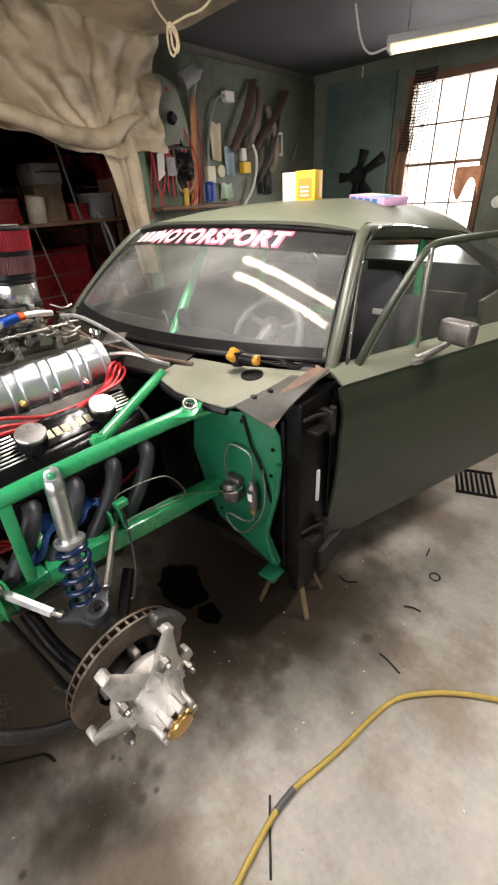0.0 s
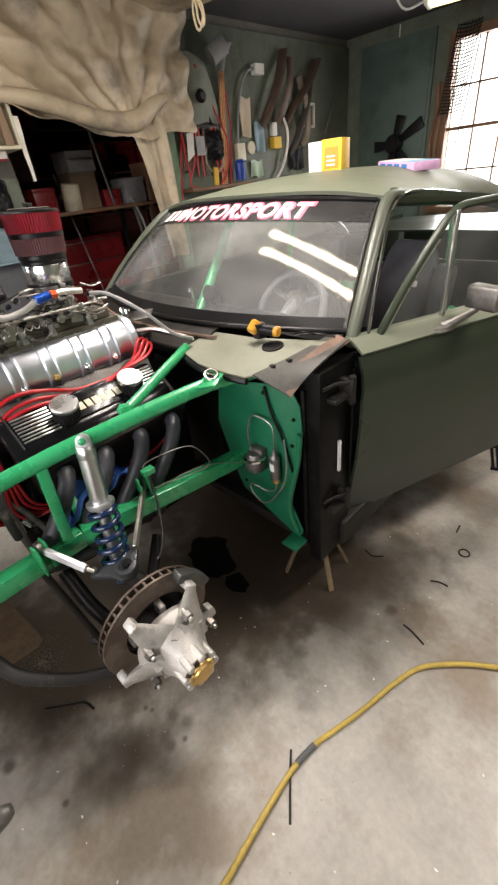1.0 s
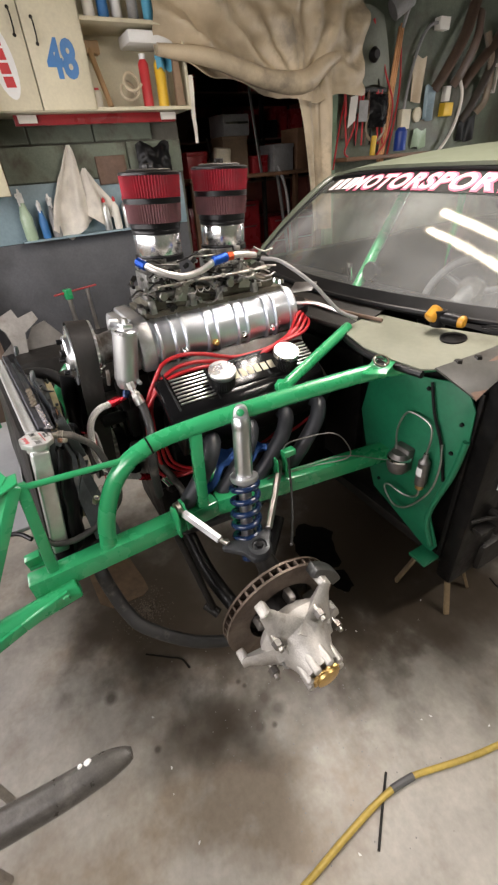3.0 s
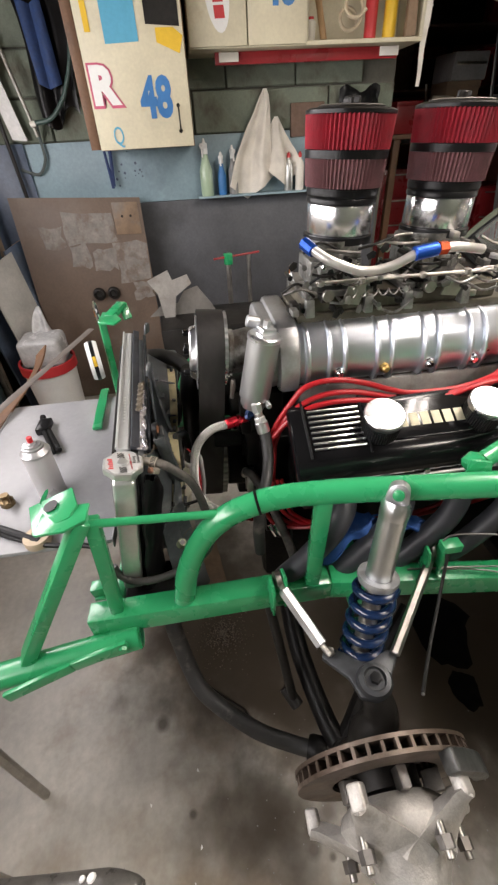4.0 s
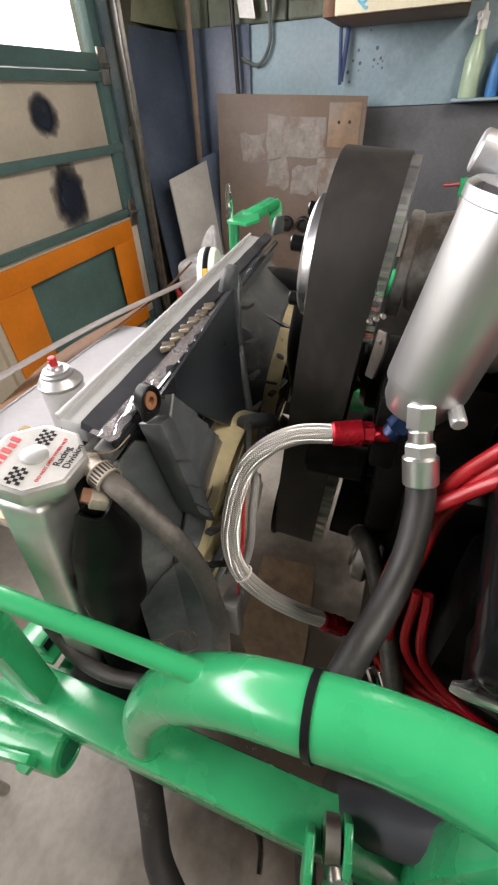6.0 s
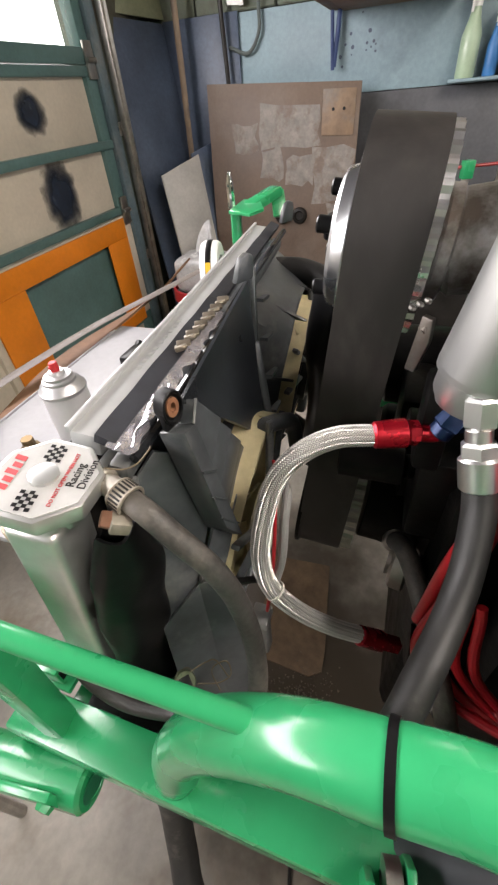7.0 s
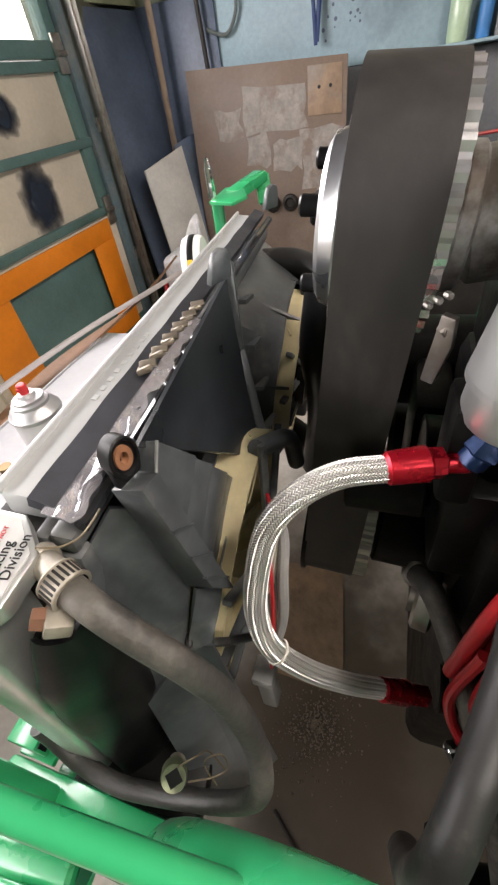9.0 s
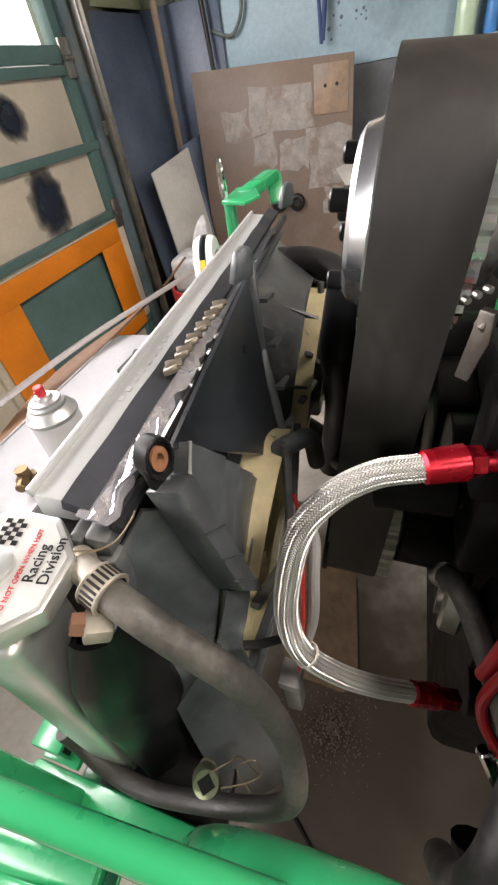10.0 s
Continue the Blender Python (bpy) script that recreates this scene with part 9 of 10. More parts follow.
solo("card_piece", prism([(-0.412, 0.742), (-0.34, 0.80), (-0.325, 0.815), (-0.26, 0.80), (-0.22, 0.86), (-0.15, 0.88), (-0.08, 0.78), (-0.06, 0.742)], 0.004, CARDM @ pose(0, 0, -0.03)), mat("torn grey card", (0.17, 0.16, 0.145), 0.7, var=0.2, scale=8), "torn grey card piece standing behind the engine", "card")
solo("card_support", box(-1.42, -1.10, -0.35, 0.35, 0.0, 0.74, 0.006), DARK, "low dark grimy crate behind the engine", "crate")
js = thing("stand_tool", "small red and green tee-handled stand by the wall", "tool", m=pose(-1.62, 0.10, 0.0, 0, 0, 20))
part("tee_bar", cyl((-0.02, -0.14, 0.935), (0.02, 0.13, 0.945), 0.006, 10), REDTOOL, js)
part("stand_post", many(cyl((0, -0.06, 0.0), (0, -0.06, 0.94), 0.014, 12), cyl((0, 0.07, 0.0), (0, 0.07, 0.94), 0.012, 12)), STEEL, js)
part("stand_clip", box(-0.02, 0.02, -0.08, -0.04, 0.90, 0.96, 0.004), GREEN, js)

# ---------- tools hung on the west wall ----------
XW = -2.16
solo("green_post", box(-2.165, -2.12, 2.44, 2.54, 0.0, 2.32, 0.005), mat("chalky green timber", (0.16, 0.24, 0.15), 0.7, var=0.25, scale=6, bump=0.1), "chalky green timber post beside the opening", "post")
solo("grey_body_panel", sheet(lambda u, v: (-2.145 + 0.05 * math.sin(3.1 * u) * math.sin(3.1 * v), 2.62 + 0.36 * u + 0.20 * v - 0.06 * v * v, 2.40 - 0.46 * v + 0.05 * math.sin(3.1 * u)), 16, 16, 0.008), mat("grey green primer panel", (0.20, 0.215, 0.17), 0.6, var=0.2, scale=5), "grey green car body panel hung on the wall", "car part")
solo("panel_lamp", lathe([(0, 0), (0.045, 0), (0.05, 0.02), (0.03, 0.05), (0, 0.05)], 18, pose(-2.10, 2.86, 2.16, 0, 90)), DARK, "round dark lamp on the panel", "lamp")
ht = thing("pry_bar", "red handled pry bar hung on the wall", "tool", (-2.12, 2.88, 2.1))
part("grip", cyl((-2.12, 2.855, 2.37), (-2.12, 2.905, 2.22), 0.017, 12), REDP, ht)
part("shaft", tube([(-2.12, 2.905, 2.22), (-2.13, 2.93, 2.10), (-2.13, 3.0, 1.95), (-2.13, 3.06, 1.80)], 0.008, 8, 6), DARK, ht)
for k in range(3):
    solo("copper_pipe", cyl((-2.12, 3.145 + 0.022 * k, 2.34 + 0.02 * k), (-2.12, 3.03 + 0.03 * k, 1.45), 0.010, 10), mat("tarnished copper", (0.52, 0.27, 0.13), 0.35, metal=0.8, var=0.25, scale=8) if k == 0 else bpy.data.materials["tarnished copper"], "long tarnished copper pipe on the wall", "pipe", group="copper pipes")
solo("funnel", lathe([(0.012, 0), (0.016, 0.10), (0.055, 0.19), (0.060, 0.20), (0.055, 0.198), (0.012, 0.10), (0.010, 0.0)], 20, pose(-2.10, 3.16, 2.33, 0, 20, 0)), GREYSTUFF, "grey metal funnel hung on the wall", "funnel")
solo("wall_can", cyl((-2.10, 3.03, 2.42), (-2.04, 3.15, 2.50), 0.07, 18), GREYSTUFF, "grey can lying on a bracket", "can")
cn = thing("conduit", "grey electric conduit bent along the wall to a switch box", "conduit", (-2.13, 3.4, 1.7))
part("pipe", tube([(-2.13, 3.60, 2.385), (-2.13, 3.50, 2.36), (-2.13, 3.41, 2.25), (-2.13, 3.34, 2.05), (-2.13, 3.30, 1.80)], 0.012, 10, 8), GREYSTUFF, cn)
part("junction_box", box(-2.165, -2.10, 3.59, 3.71, 2.34, 2.42, 0.004), PAPER, cn)
part("switch_box", box(-2.165, -2.11, 3.27, 3.38, 1.68, 1.82, 0.004), CREAM, cn)
solo("wall_dial", lathe([(0, 0), (0.055, 0), (0.055, 0.02), (0.045, 0.025), (0, 0.025)], 20, pose(XW, 3.50, 1.78, 0, 90)), CREAM, "round cream dial on the wall", "dial")
ty = thing("padlock_tag", "yellow lock box with a pale hose on the wall", "lock", (-2.13, 3.85, 1.75))
part("box", box(-2.165, -2.10, 3.80, 3.92, 1.76, 1.86, 0.006), YELLOW, ty)
part("plate", box(-2.165, -2.12, 3.81, 3.88, 1.87, 1.98, 0.004), PAPER, ty)
part("hose", tube([(-2.10, 3.93, 2.05), (-2.09, 4.0, 1.92), (-2.09, 3.99, 1.76), (-2.10, 3.92, 1.60), (-2.12, 3.82, 1.48), (-2.13, 3.78, 1.40)], 0.014, 10, 8), PAPER, ty)
for y0, z0, y1, z1, w, nm in ((4.02, 2.54, 3.66, 1.95, 0.05, "brown"), (4.12, 2.48, 3.90, 1.98, 0.05, "brown"), (4.56, 2.50, 4.04, 1.98, 0.06, "brown"), (4.25, 2.35, 4.30, 1.78, 0.045, "tan"), (4.44, 2.36, 4.10, 1.72, 0.04, "dark")):
    solo("bent_trim", tube([(-2.12, y0, z0), (-2.07, (y0 + y1) / 2 + 0.04, (z0 + z1) / 2 + 0.06), (-2.08, y1 + 0.04, z1 + 0.10), (-2.13, y1, z1)], 0.02, 10, 8, flat=w), mat(nm + " trim", {"brown": (0.10, 0.065, 0.045), "tan": (0.20, 0.15, 0.10), "dark": (0.06, 0.05, 0.04)}[nm], 0.5, var=0.25, scale=8), "curved " + nm + " car trim hung on the wall", "car part", group="trim strips on the wall")
fr = thing("photo_frame", "small pale open frame hung on the wall", "frame", (-2.15, 4.46, 1.95))
part("surround", many(box(-2.165, -2.14, 4.38, 4.405, 1.93, 2.15, 0.003), box(-2.165, -2.14, 4.53, 4.555, 1.93, 2.15, 0.003), box(-2.165, -2.14, 4.405, 4.53, 2.125, 2.15, 0.003), box(-2.165, -2.14, 4.405, 4.53, 1.93, 1.955, 0.003)), PAPER, fr)
solo("wall_bar", cyl((-2.12, 4.93, 2.26), (-2.12, 4.72, 1.88), 0.008, 8), STEEL, "thin steel bar hung slanting on the wall", "bar")
rk = thing("tool_rack", "rack of red handled hand tools on the wall", "tool rack", (-2.12, 2.75, 1.6))
part("rail", box(-2.165, -2.10, 2.58, 3.05, 1.935, 1.965, 0.004), DARK, rk)
random.seed(17)
for k in range(9):
    y_ = 2.60 + 0.05 * k
    part("hand_tool", many(cyl((-2.11, y_, 1.95), (-2.10, y_ + random.uniform(-0.02, 0.04), 1.78), 0.011, 8), cyl((-2.10, y_, 1.80), (-2.10, y_ + random.uniform(-0.03, 0.05), 1.58), 0.007, 8)), (REDP, RUSTY, DARK, REDP)[k % 4], rk)
solo("paper_tag", prism([(0, 0), (0.08, 0.05), (0.10, 0.22), (0.02, 0.20)], 0.003, pose(-2.085, 2.62, 1.70) @ ROT), PAPER, "white paper tag on the tool rack", "tag")
solo("picture_tag", prism([(0, 0), (0.10, 0.0), (0.10, 0.14), (0, 0.14)], 0.004, pose(-2.08, 2.73, 1.74) @ ROT), GREYSTUFF, "small framed tag on the tool rack", "tag")
solo("blue_bottle", lathe([(0, 0), (0.05, 0), (0.052, 0.01), (0.052, 0.14), (0.03, 0.17), (0, 0.17)], 18, pose(-2.08, 3.25, 1.52)), mat("blue plastic", (0.02, 0.06, 0.32), 0.35, var=0.1), "bright blue plastic bottle on the wall shelf", "bottle")
solo("yellow_tube", cyl((-2.08, 2.92, 1.50), (-2.08, 2.93, 1.64), 0.024, 12), YELLOW, "yellow tube on the wall shelf", "tube")
solo("wall_shelf", box(-2.165, -2.0, 2.56, 3.6, 1.47, 1.50, 0.004), WOOD_D, "dark narrow shelf behind the car", "shelf")
solo("coiled_hose", tube([(-2.10, 2.95 + 0.11 * math.cos(k * 0.5), 1.70 + 0.11 * math.sin(k * 0.5) + 0.001 * k) for k in range(30)], 0.008, 8, 3), CANVAS, "coil of tan hose hung on the wall", "hose")
solo("dark_bag", sheet(lambda u, v: (-2.09 + 0.05 * math.sin(3.1 * u) * math.sin(3.1 * v) + wob(u * 4, v * 4, 2, 2, 0.03), 2.86 + 0.2 * u, 1.70 + 0.22 * v), 14, 14, 0.01), BLACK, "black cloth bag hung on the tool rack", "bag", angle=60)

# ---------- north wall ----------
fn = thing("wall_fan", "dark fan with broad blades standing by the green wall", "fan", (-1.48, 5.15, 1.69))
part("hub", cyl((-1.48, 5.10, 1.69), (-1.48, 5.22, 1.69), 0.09, 20, 0.01), BLACK, fn)
for k, (a, L) in enumerate(((75, 0.26), (28, 0.36), (182, 0.24), (262, 0.26), (310, 0.26))):
    part("blade", prism([(0.05, -0.03), (L, -0.055), (L, 0.055), (0.05, 0.03)], 0.02, pose(-1.48, 5.16, 1.69, 90, 0, 0) @ pose(0, 0, 0, 0, 0, a), 0.004), BLACK, fn)
part("wall_bracket", box(-1.53, -1.43, 5.20, 5.25, 1.0, 1.72, 0.006), BLACK, fn)
solo("wall_cable", tube([(-1.55, 5.235, 2.70), (-1.54, 5.23, 2.3), (-1.535, 5.235, 1.9)], 0.007, 8, 6), PAPER, "thin pale cable down the green wall", "cable")
BG = mat("blue green panel paint", (0.085, 0.125, 0.105), 0.55, var=0.18, scale=3, other=(0.06, 0.08, 0.065), cover=0.6)
gd = thing("panelled_board", "blue green panelled board on the north wall", "panel", (-1.56, 5.23, 0.05))
part("leaf", box(-1.98, -1.14, 5.215, 5.249, 0.0, 2.60, 0.006), BG, gd)
part("raised_panel", box(-1.95, -1.17, 5.205, 5.216, 0.1, 1.2, 0.004), BG, gd)
part("raised_panel", box(-1.95, -1.17, 5.205, 5.216, 1.3, 2.5, 0.004), BG, gd)
net = thing("net_curtain", "black net hung over the side of the window", "net", (-0.9, 5.12, 2.5))
NB = bmesh.new()
for i in range(9):
    join(NB, tube([(-0.92 + 0.026 * i - 0.012 * k, 5.190 + 0.01 * math.sin(k + i), 2.56 - 0.085 * k) for k in range(9)], 0.0045, 5, 2))
for k in range(26):
    z_ = 2.55 - 0.026 * k
    join(NB, tube([(-0.925 - 0.0037 * k, 5.190, z_), (-0.81 - 0.0037 * k, 5.196, z_ - 0.012), (-0.70 - 0.0037 * k, 5.190, z_)], 0.0045, 5, 3))
tagged(part("mesh", NB, BLACK, net), kind="stuff")
solo("dark_drape", sheet(lambda u, v: (-1.09 + 0.16 * u + 0.02 * math.sin(9 * v), 5.225 + 0.015 * math.sin(11 * u), 2.12 - 0.95 * v + 0.05 * math.sin(6 * u)), 12, 16, 0.008), WOOD_D, "dark brown cloth hung beside the window", "cloth", angle=60)
solo("window_chain", tube([(-0.70, 5.19, 2.44), (-0.74, 5.18, 2.0), (-0.80, 5.19, 1.6)], 0.006, 6, 8), BLACK, "thin dark chain hung over the panes", "chain")
solo("orange_rag", sheet(lambda u, v: (-0.36 + 0.25 * u, 5.18 + 0.02 * math.sin(9 * u), 1.70 - (0.20 + 0.10 * math.sin(7 * u)) * v), 14, 10, 0.004), mat("faded orange rag", (0.62, 0.30, 0.17), 0.85, var=0.25, scale=16), "faded orange rag on the window bar", "rag", angle=60)
solo("round_gauge", lathe([(0, 0), (0.05, 0), (0.055, 0.012), (0.04, 0.022), (0, 0.022)], 22, pose(0.085, 5.249, 1.37, 90)), WHITE, "small round white thermometer on the wall", "thermometer")
hh = thing("horse_collar", "dark round loop hung on a nail by the window", "loop", (0.0, 5.2, 2.15))
part("loop", lathe([(0.115 + 0.02 * math.cos(a), 0.02 * math.sin(a)) for a in [k * 0.5236 for k in range(13)]], 28, pose(0.04, 5.21, 2.17, 90)), BLACK, hh)
part("nail", cyl((0.04, 5.19, 2.30), (0.04, 5.25, 2.30), 0.006, 8), STEEL, hh)
solo("rear_bench", many(box(0.9, 2.4, 4.5, 5.2, 0.80, 0.86, 0.006), box(0.95, 1.03, 4.55, 4.63, 0, 0.8), box(2.27, 2.35, 4.55, 4.63, 0, 0.8), box(0.95, 1.03, 5.1, 5.18, 0, 0.8), box(2.27, 2.35, 5.1, 5.18, 0, 0.8)), WOOD_D, "dark wooden bench against the north wall", "bench")
solo("dust_sheet", sheet(lambda u, v: (1.0 + 1.3 * u + 0.03 * math.sin(7 * v), 4.46 + 0.02 * math.sin(u * 20) + (0.6 * (0.3 - v) / 0.3 if v < 0.3 else 0.0), 0.90 + (0.55 * math.sin(u * 5) ** 2 * (0.3 - v) / 0.3 if v < 0.3 else -0.7 * (v - 0.3)) + 0.0), 30, 20, 0.006), CANVAS, "tan dust sheet thrown over the bench", "sheet", angle=60)

# ---------- store room behind the tarp ----------
def cabinet_red(m, w, d, h, n):
    t = thing("tool_chest", "dark red steel tool chest with drawers", "tool chest", group="tool chests", m=m)
    part("body", box(0, d, -w / 2, w / 2, 0, h, 0.008), REDTOOL, t)
    for k in range(n):
        z0 = 0.04 + (h - 0.06) * k / n
        dr = part("drawer", box(d, d + 0.012, -w / 2 + 0.02, w / 2 - 0.02, z0, z0 + (h - 0.06) / n - 0.012, 0.003), REDTOOL, t)
        part("handle", box(d + 0.012, d + 0.024, -w / 2 + 0.06, w / 2 - 0.06, z0 + (h - 0.06) / n - 0.03, z0 + (h - 0.06) / n - 0.018, 0.002), STEEL, dr)
    return t


cabinet_red(pose(-4.1, 2.2, 0.0), 0.9, 0.5, 1.15, 5)
cabinet_red(pose(-3.9, 1.15, 0.0), 0.7, 0.5, 1.25, 5)
cabinet_red(pose(-4.1, 3.2, 0.0), 0.8, 0.5, 0.95, 4)
shelf = thing("steel_shelving", "dark steel shelving loaded with boxes and parts", "shelving", (-3.9, 2.3, 0))
for zz in (1.35, 1.73, 2.12):
    part("shelf_board", box(-4.5, -3.5, 0.6, 3.7, zz - 0.015, zz, 0.002), RUSTY, shelf)
for yy in (0.62, 1.62, 2.68, 3.68):
    for xx in (-4.48, -3.52):
        part("upright", box(xx - 0.02, xx + 0.02, yy - 0.02, yy + 0.02, 0, 2.6, 0.002), DARK, shelf)
random.seed(31)
cols = (REDTOOL, JUNKBROWN, REDTOOL, DARK, RUSTY, REDTOOL, BLACK, GREYSTUFF, RUSTY)
names = {GREYSTUFF: "dull grey steel box on the shelving", JUNKBROWN: "brown cardboard carton on the shelving", REDTOOL: "dark red metal box on the shelving", DARK: "grimy dark metal part on the shelving", BLACK: "black plastic case on the shelving", RUSTY: "rusty metal box on the shelving"}
for zz, top in ((1.35, 0.34), (1.73, 0.34), (2.12, 0.40)):
    y_ = 0.72
    while y_ < 3.5:
        w = random.uniform(0.10, 0.34)
        h_ = random.uniform(0.10, top * 0.9)
        c_ = random.choice(cols)
        x_ = random.uniform(-3.75, -3.60)
        t = thing("storage_box", names[c_], "box", group="boxes on the shelving", m=pose(x_, y_ + w / 2, zz, 0, 0, random.uniform(-8, 8)))
        part("body", box(-0.3, 0.0, -w / 2, w / 2, 0, h_, 0.006), c_, t)
        part("lid", box(-0.305, 0.006, -w / 2 - 0.005, w / 2 + 0.005, h_ * 0.80, h_ * 0.86, 0.002), STEEL if random.random() < 0.4 else c_, t)
        y_ += w + random.uniform(0.02, 0.07)
solo("rolled_cloth", many(cyl((-3.42, 2.02, 1.50), (-3.36, 2.16, 1.74), 0.085, 18, 0.02)), CLOTH, "pale rolled cloth bundle in the store room", "cloth")
solo("orange_strip", sheet(lambda u, v: (-3.457, 2.33 + 0.05 * u, 1.80 - 0.26 * v), 2, 6, 0.004), ORANGE, "bright orange tape strip hanging in the store room", "tape")
solo("orange_carton", box(-3.52, -3.46, 2.26, 2.40, 1.74, 1.83, 0.003), ORANGE, "small orange carton on the shelving", "box")
solo("grey_pipe", cyl((-3.3, 2.95, 0.0), (-3.4, 2.78, 1.42), 0.020, 10), GREYSTUFF, "grey pipe leaning on the shelving", "pipe")
solo("long_rod", cyl((-3.12, 2.12, 0.0), (-3.40, 1.95, 1.75), 0.010, 8), STEEL, "thin bright rod leaning in the store room", "rod")
solo("red_drum", lathe([(0, 0), (0.16, 0), (0.165, 0.02), (0.165, 0.20), (0.16, 0.22), (0, 0.22)], 24, pose(-3.0, 2.2, 0.55)), REDTOOL, "red steel drum on a stool", "drum")
solo("stool", many(cyl((-3.0, 2.2, 0.53), (-3.0, 2.2, 0.55), 0.18, 20), *[cyl((-3.0 + 0.14 * math.cos(a), 2.2 + 0.14 * math.sin(a), 0), (-3.0 + 0.10 * math.cos(a), 2.2 + 0.10 * math.sin(a), 0.53), 0.014, 8) for a in (0.4, 1.97, 3.54, 5.1)]), DARK, "dark round workshop stool", "stool")
solo("green_bottle", many(tube([(-2.105, 0.78, 1.185), (-2.10, 0.80, 1.27), (-2.115, 0.83, 1.34)], 0.018, 10, 5)), mat("bright green plastic", (0.05, 0.45, 0.06), 0.35, var=0.1), "bright green plastic clip on the ledge", "clip")

# ---------- on the floor ----------
cord = thing("extension_cord", "yellow extension cord snaking over the concrete floor", "cord", (1.05, 0.4, 0.0))
CPTS = [(1.05, -0.35, 0.012), (1.035, -0.12, 0.012), (1.020, 0.02, 0.012), (1.010, 0.15, 0.012), (1.012, 0.228, 0.012), (1.022, 0.29, 0.012), (1.052, 0.385, 0.012), (1.080, 0.478, 0.012), (1.113, 0.613, 0.012), (1.149, 0.713, 0.012), (1.203, 0.780, 0.012), (1.293, 0.858, 0.012), (1.423, 0.934, 0.012), (1.60, 1.0, 0.012), (1.9, 1.2, 0.012)]
part("jacket", tube(CPTS, 0.0085, 10, 8), CORD, cord)
part("tape_wrap", tube([(1.010, 0.205, 0.012), (1.012, 0.228, 0.012), (1.0195, 0.28, 0.012)], 0.0100, 10, 6), mat("grey tape", (0.12, 0.12, 0.12), 0.5, var=0.15), cord, "grey tape wrap")
for pts in ([(1.03, 0.843, 0.004), (1.07, 0.835, 0.005), (1.123, 0.816, 0.004)], [(0.971, 0.223, 0.004), (1.02, 0.16, 0.005), (1.083, 0.083, 0.004)], [(0.715, 1.083, 0.004), (0.76, 1.07, 0.005), (0.80, 1.10, 0.004)], [(1.085, 1.122, 0.004), (1.05, 1.12, 0.005), (1.019, 1.105, 0.004)], [(0.239, -0.273, 0.004), (0.30, -0.20, 0.006), (0.33, -0.165, 0.006), (0.375, -0.152, 0.004)], [(0.989, 1.45, 0.004), (0.985, 1.50, 0.005)]):
    solo("wire_scrap", tube(pts, 0.0035, 6, 5), DARK, "dark scrap of wire on the floor", "wire", group="wire scraps")
solo("wire_ring", lathe([(0.022 + 0.003 * math.cos(a), 0.003 * math.sin(a)) for a in [k * 0.785 for k in range(9)]], 24, pose(1.066, 1.343, 0.004)), DARK, "small dark wire ring on the floor", "ring")
random.seed(12)
solo("grit", many(*[lathe([(0, 0), (random.uniform(0.0008, 0.0026), 0.0005), (0, random.uniform(0.001, 0.002))], 5, pose(random.gauss(0.72, 0.22), random.gauss(0.05, 0.22), 0.002)) for k in range(170)]), GREYSTUFF, "pale grit and metal filings on the floor", "grit", kind="stuff")
heap = bmesh.new()
for k in range(700):
    r_, a = abs(random.gauss(0, 0.055)), random.uniform(0, 6.2832)
    q = random.uniform(0.0015, 0.0042)
    x_, y_, z_ = 0.06 + 1.2 * r_ * math.cos(a), -0.215 + r_ * math.sin(a), 0.004 + 0.012 * math.exp(-(r_ / 0.05) ** 2) * random.random()
    vs = [heap.verts.new((x_ + q * dx, y_ + q * dy, z_ + q * dz)) for dx, dy, dz in ((1, 0, 0), (-0.5, 0.9, 0.1), (-0.5, -0.8, 0), (0.1, 0, 1.1))]
    for f in ((0, 1, 3), (1, 2, 3), (2, 0, 3)):
        heap.faces.new([vs[i] for i in f])
solo("grit_pile", heap, mat("oily grit", (0.17, 0.14, 0.11), 0.8, var=0.5, scale=120, bump=0.2), "scattered heap of oily grit under the engine", "grit", kind="stuff")
# chair by the car front
ch = thing("work_chair", "grey armed work chair with a brown seat board", "chair", (0.6, -0.85, 0))
part("arm", tube([(0.742, -0.368, 0.490), (0.740, -0.385, 0.489), (0.735, -0.43, 0.485), (0.730, -0.52, 0.476), (0.719, -0.66, 0.472), (0.705, -0.80, 0.474)], 0.022, 16, 8, radii=[0.012, 0.020, 0.029, 0.032, 0.033, 0.032]), mat("worn grey arm paint", (0.085, 0.079, 0.071), 0.32, var=0.3, scale=30, fine=220, bump=0.15, other=(0.14, 0.13, 0.115), cover=0.62), ch)
# Two white discs stand in for highlights on the arm's gloss.
for x_, y_, q in ((0.7185, -0.452, 0.0085), (0.7175, -0.467, 0.0055)):
    part("chip_or_glint", lathe([(0, 0), (q, 0.0), (q * 0.8, 0.003), (0, 0.004)], 9, pose(x_, y_, 0.5075, 0, -24, 20)), WHITE, ch, "white spot painted as a glint on the glossy arm")
part("arm_strut", tube([(0.705, -0.80, 0.474), (0.66, -0.82, 0.52), (0.60, -0.78, 0.56), (0.55, -0.76, 0.57)], 0.022, 12, 6), RADALU, ch)
part("seat_board", box(0.42, 0.66, -1.25, -0.70, 0.575, 0.60, 0.006), WOOD_D, ch, "brown wooden seat board")
for x_, y_ in ((0.45, -1.2), (0.63, -1.2), (0.45, -0.76), (0.63, -0.78)):
    part("leg", cyl((x_, y_, 0.0), (x_, y_, 0.575), 0.012, 10), STEEL, ch)

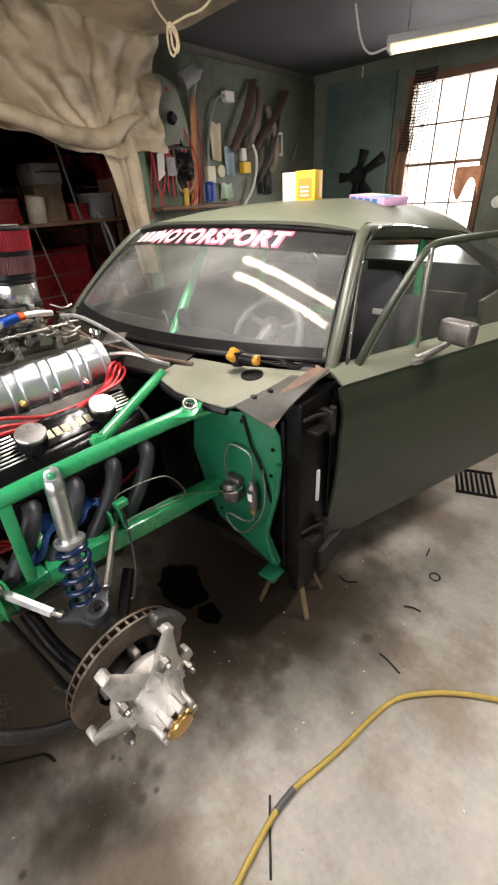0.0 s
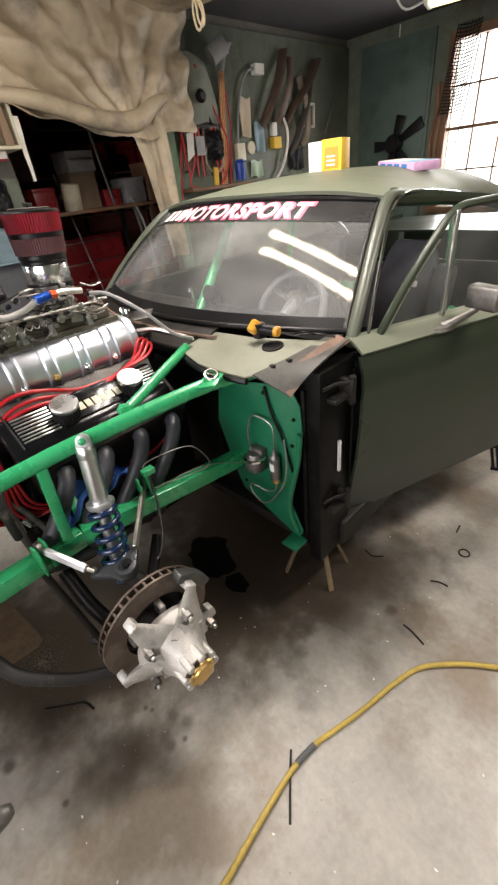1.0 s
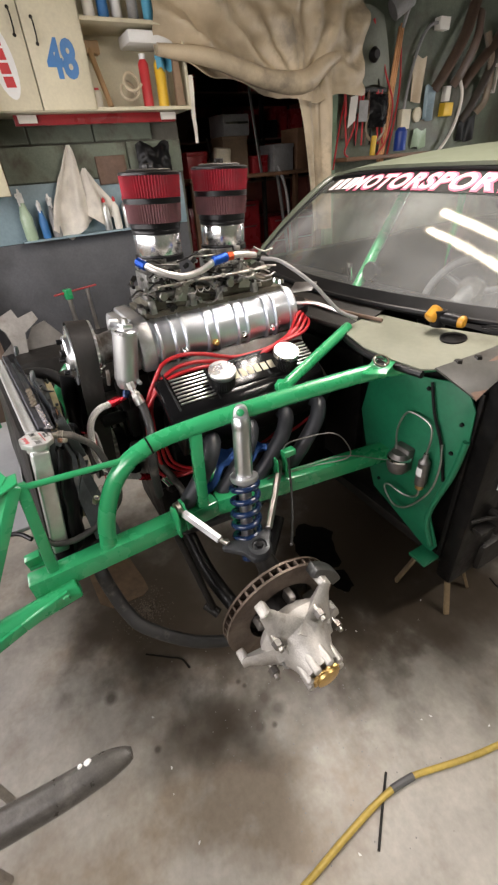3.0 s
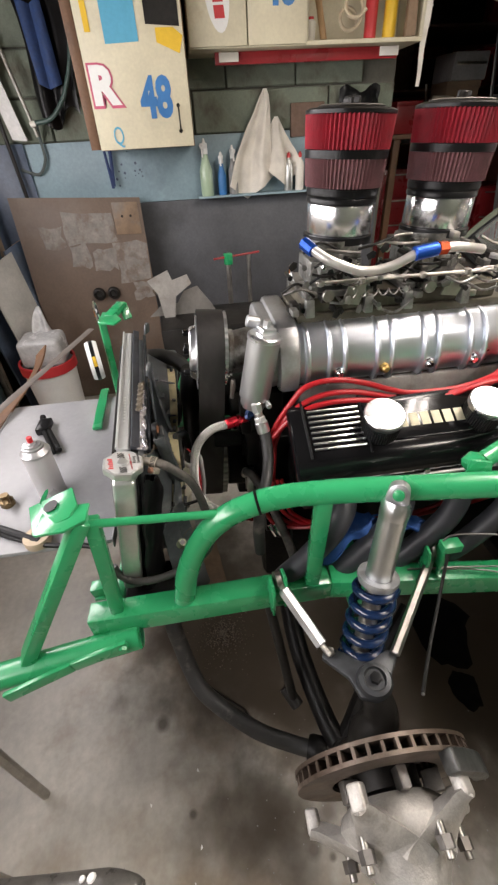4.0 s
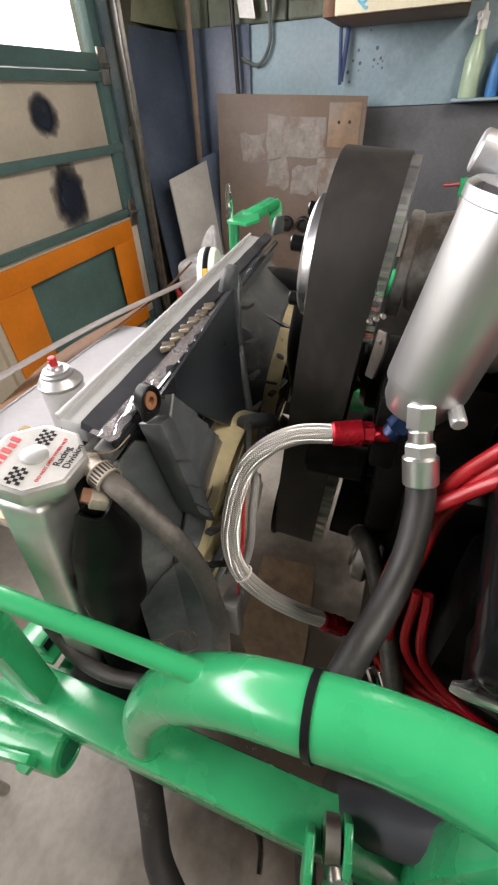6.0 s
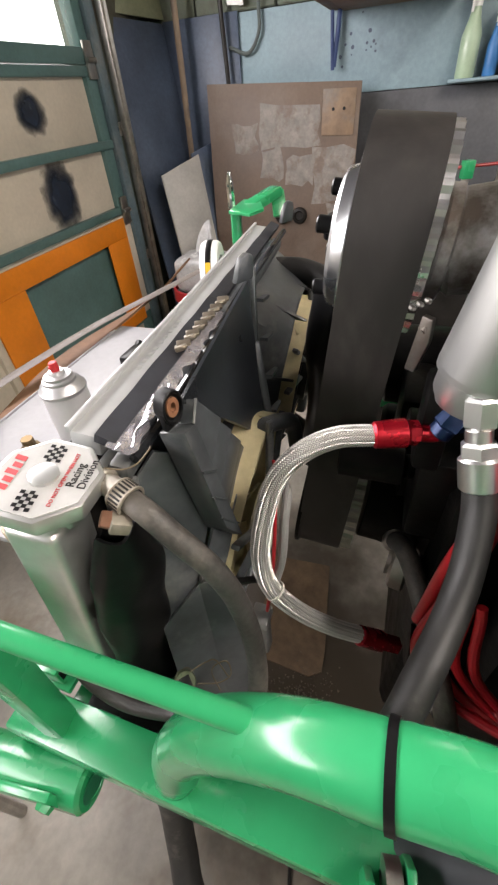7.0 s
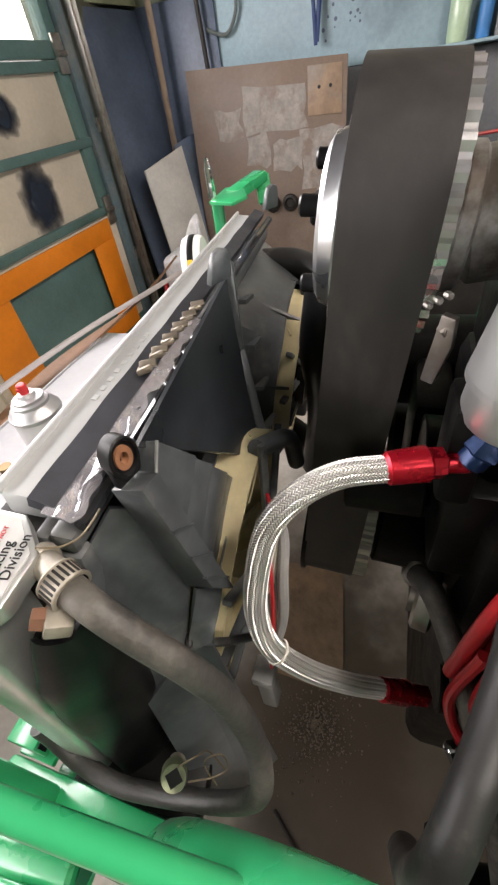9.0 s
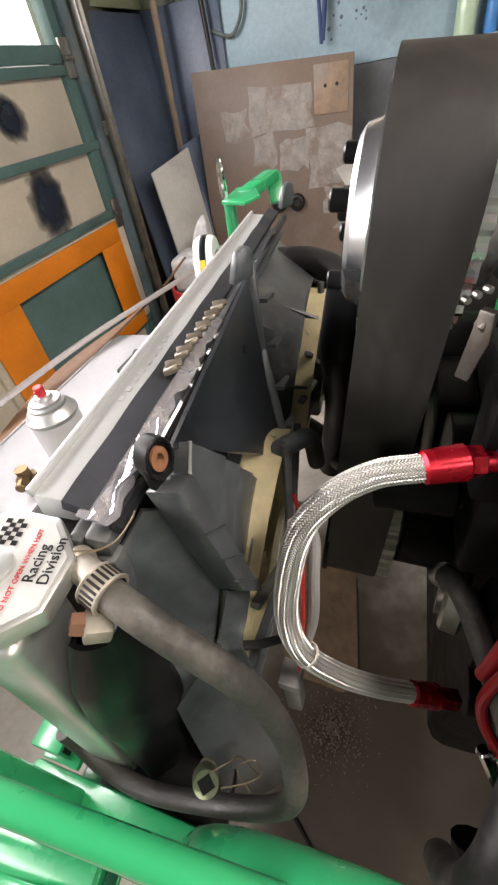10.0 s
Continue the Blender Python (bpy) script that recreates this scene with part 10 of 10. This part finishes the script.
# more clutter in the store room and on the tool wall
st = thing("work_table", "cluttered brown work table in the store room", "table", (-2.95, 2.2, 0))
part("top", box(-3.25, -2.80, 1.45, 2.95, 1.40, 1.43, 0.004), WOOD_D, st)
for x_, y_ in ((-3.22, 1.5), (-2.84, 1.5), (-3.22, 2.9), (-2.84, 2.9)):
    part("leg", box(x_ - 0.025, x_ + 0.025, y_ - 0.025, y_ + 0.025, 0, 1.40, 0.003), WOOD_D, st)
for x_, y_, w, h_, m_, lab in ((-3.06, 2.02, 0.26, 0.30, JUNKBROWN, "brown carton standing on the work table"), (-3.06, 2.30, 0.16, 0.14, REDTOOL, "dark red steel box on the work table"), (-3.05, 2.55, 0.24, 0.22, GREYSTUFF, "grey steel box on the work table"), (-3.07, 2.80, 0.18, 0.34, WOOD_D, "tall brown wooden box on the work table"), (-3.08, 1.62, 0.20, 0.20, REDTOOL, "dark red steel box on the work table")):
    t = thing("parts_box", lab, "box", group="boxes on the work table", m=pose(x_, y_, 1.43, 0, 0, random.uniform(-10, 10)))
    part("body", box(-0.12, 0.12, -w / 2, w / 2, 0, h_, 0.006), m_, t)
    part("lid", box(-0.124, 0.124, -w / 2 - 0.004, w / 2 + 0.004, h_ - 0.03, h_ + 0.002, 0.003), m_, t)
gc = thing("grey_case", "grey steel case with a bright edge strip, stacked on a carton", "case", m=pose(-3.04, 2.02, 1.732, 0, 0, 4))
part("body", box(-0.13, 0.13, -0.14, 0.14, 0, 0.16, 0.008), GREYSTUFF, gc)
part("edge_strip", box(0.131, 0.136, -0.12, 0.12, 0.085, 0.105, 0.001), STEEL, gc)
solo("pale_drum", lathe([(0, 0), (0.075, 0), (0.080, 0.01), (0.080, 0.20), (0.075, 0.215), (0, 0.215)], 24, pose(-2.90, 1.83, 1.432, 0, 8, 20)), mat("stained cream drum", (0.50, 0.45, 0.34), 0.6, var=0.25, scale=9), "stained cream drum on the work table", "drum")
solo("leaning_lath", rail([(-2.93, 2.19, 2.08), (-2.86, 2.245, 1.432)], 0.05, 0.010), GREYSTUFF, "pale lath leaning over the work table", "lath")
solo("bent_pipe", tube([(-2.88, 2.43, 1.46), (-2.85, 2.45, 1.44), (-2.76, 2.49, 1.10), (-2.72, 2.52, 0.0)], 0.014, 10, 6), GREYSTUFF, "pale bent pipe leaning on the work table", "pipe")
for k, pts in enumerate(([(-2.13, 2.97, 2.235), (-2.11, 3.03, 2.05), (-2.11, 3.14, 1.86), (-2.10, 3.10, 1.62), (-2.11, 3.0, 1.50)], [(-2.12, 2.62, 1.93), (-2.10, 2.56, 1.75), (-2.10, 2.53, 1.60), (-2.10, 2.50, 1.42)], [(-2.12, 2.66, 1.93), (-2.09, 2.70, 1.72), (-2.10, 2.62, 1.55), (-2.10, 2.66, 1.50)], [(-2.13, 3.18, 2.30), (-2.11, 3.20, 2.0), (-2.10, 3.17, 1.75), (-2.10, 3.12, 1.50)])):
    solo("red_lead", tube(pts, 0.007, 8, 8), RED_W if k % 2 else REDP, "thin red lead hanging on the tool wall", "lead", group="red leads on the wall")
for y_, z_, w, h_, m_ in ((3.44, 2.02, 0.16, 0.30, CANVAS), (3.62, 1.86, 0.14, 0.24, WALLBLUE), (2.66, 1.70, 0.10, 0.14, RUSTY), (4.20, 1.66, 0.22, 0.20, BLACK), (3.55, 1.60, 0.16, 0.14, GREENLIQ)):
    solo("hanging_cloth", sheet(lambda u, v, y_=y_, z_=z_, w=w, h_=h_: (-2.145 + 0.02 * math.sin(u * 9 + z_ * 7) * v + 0.008, y_ + (u - 0.5) * w, z_ + h_ / 2 - h_ * v + 0.01 * math.sin(u * 7)), 14, 10, 0.004), m_, "faded cloth hung among the tools on the wall", "cloth", group="cloths on the tool wall", angle=60)

mt = thing("floor_mat", "black slatted rubber mat lying on the floor under the door", "mat", m=pose(1.0, 2.2, 0.0, 0, 0, 20))
for y_ in (-0.12, 0.12):
    part("border", box(-0.11, 0.11, y_ - 0.01, y_ + 0.01, 0, 0.012, 0.003), BLACK, mt)
for k in range(8):
    part("slat", box(-0.105 + 0.028 * k, -0.090 + 0.028 * k, -0.11, 0.11, 0.001, 0.010, 0.002), BLACK, mt)

random.seed(77)
fleck = bmesh.new()
for k in range(55):
    x_, y_ = random.uniform(0.45, 1.7), random.uniform(-0.5, 1.5)
    q, a = random.uniform(0.0012, 0.0035), random.uniform(0, 6.28)
    vs = [fleck.verts.new((x_ + q * g * math.cos(a + b_), y_ + q * g * math.sin(a + b_), 0.0052)) for b_, g in ((0, 2.2), (1.3, 0.8), (2.6, 1.6), (3.9, 0.9), (5.0, 1.1))]
    fleck.faces.new(vs)
solo("paint_flecks", fleck, WHITE, "pale paint flecks scattered over the concrete floor", "paint marks", kind="stuff")
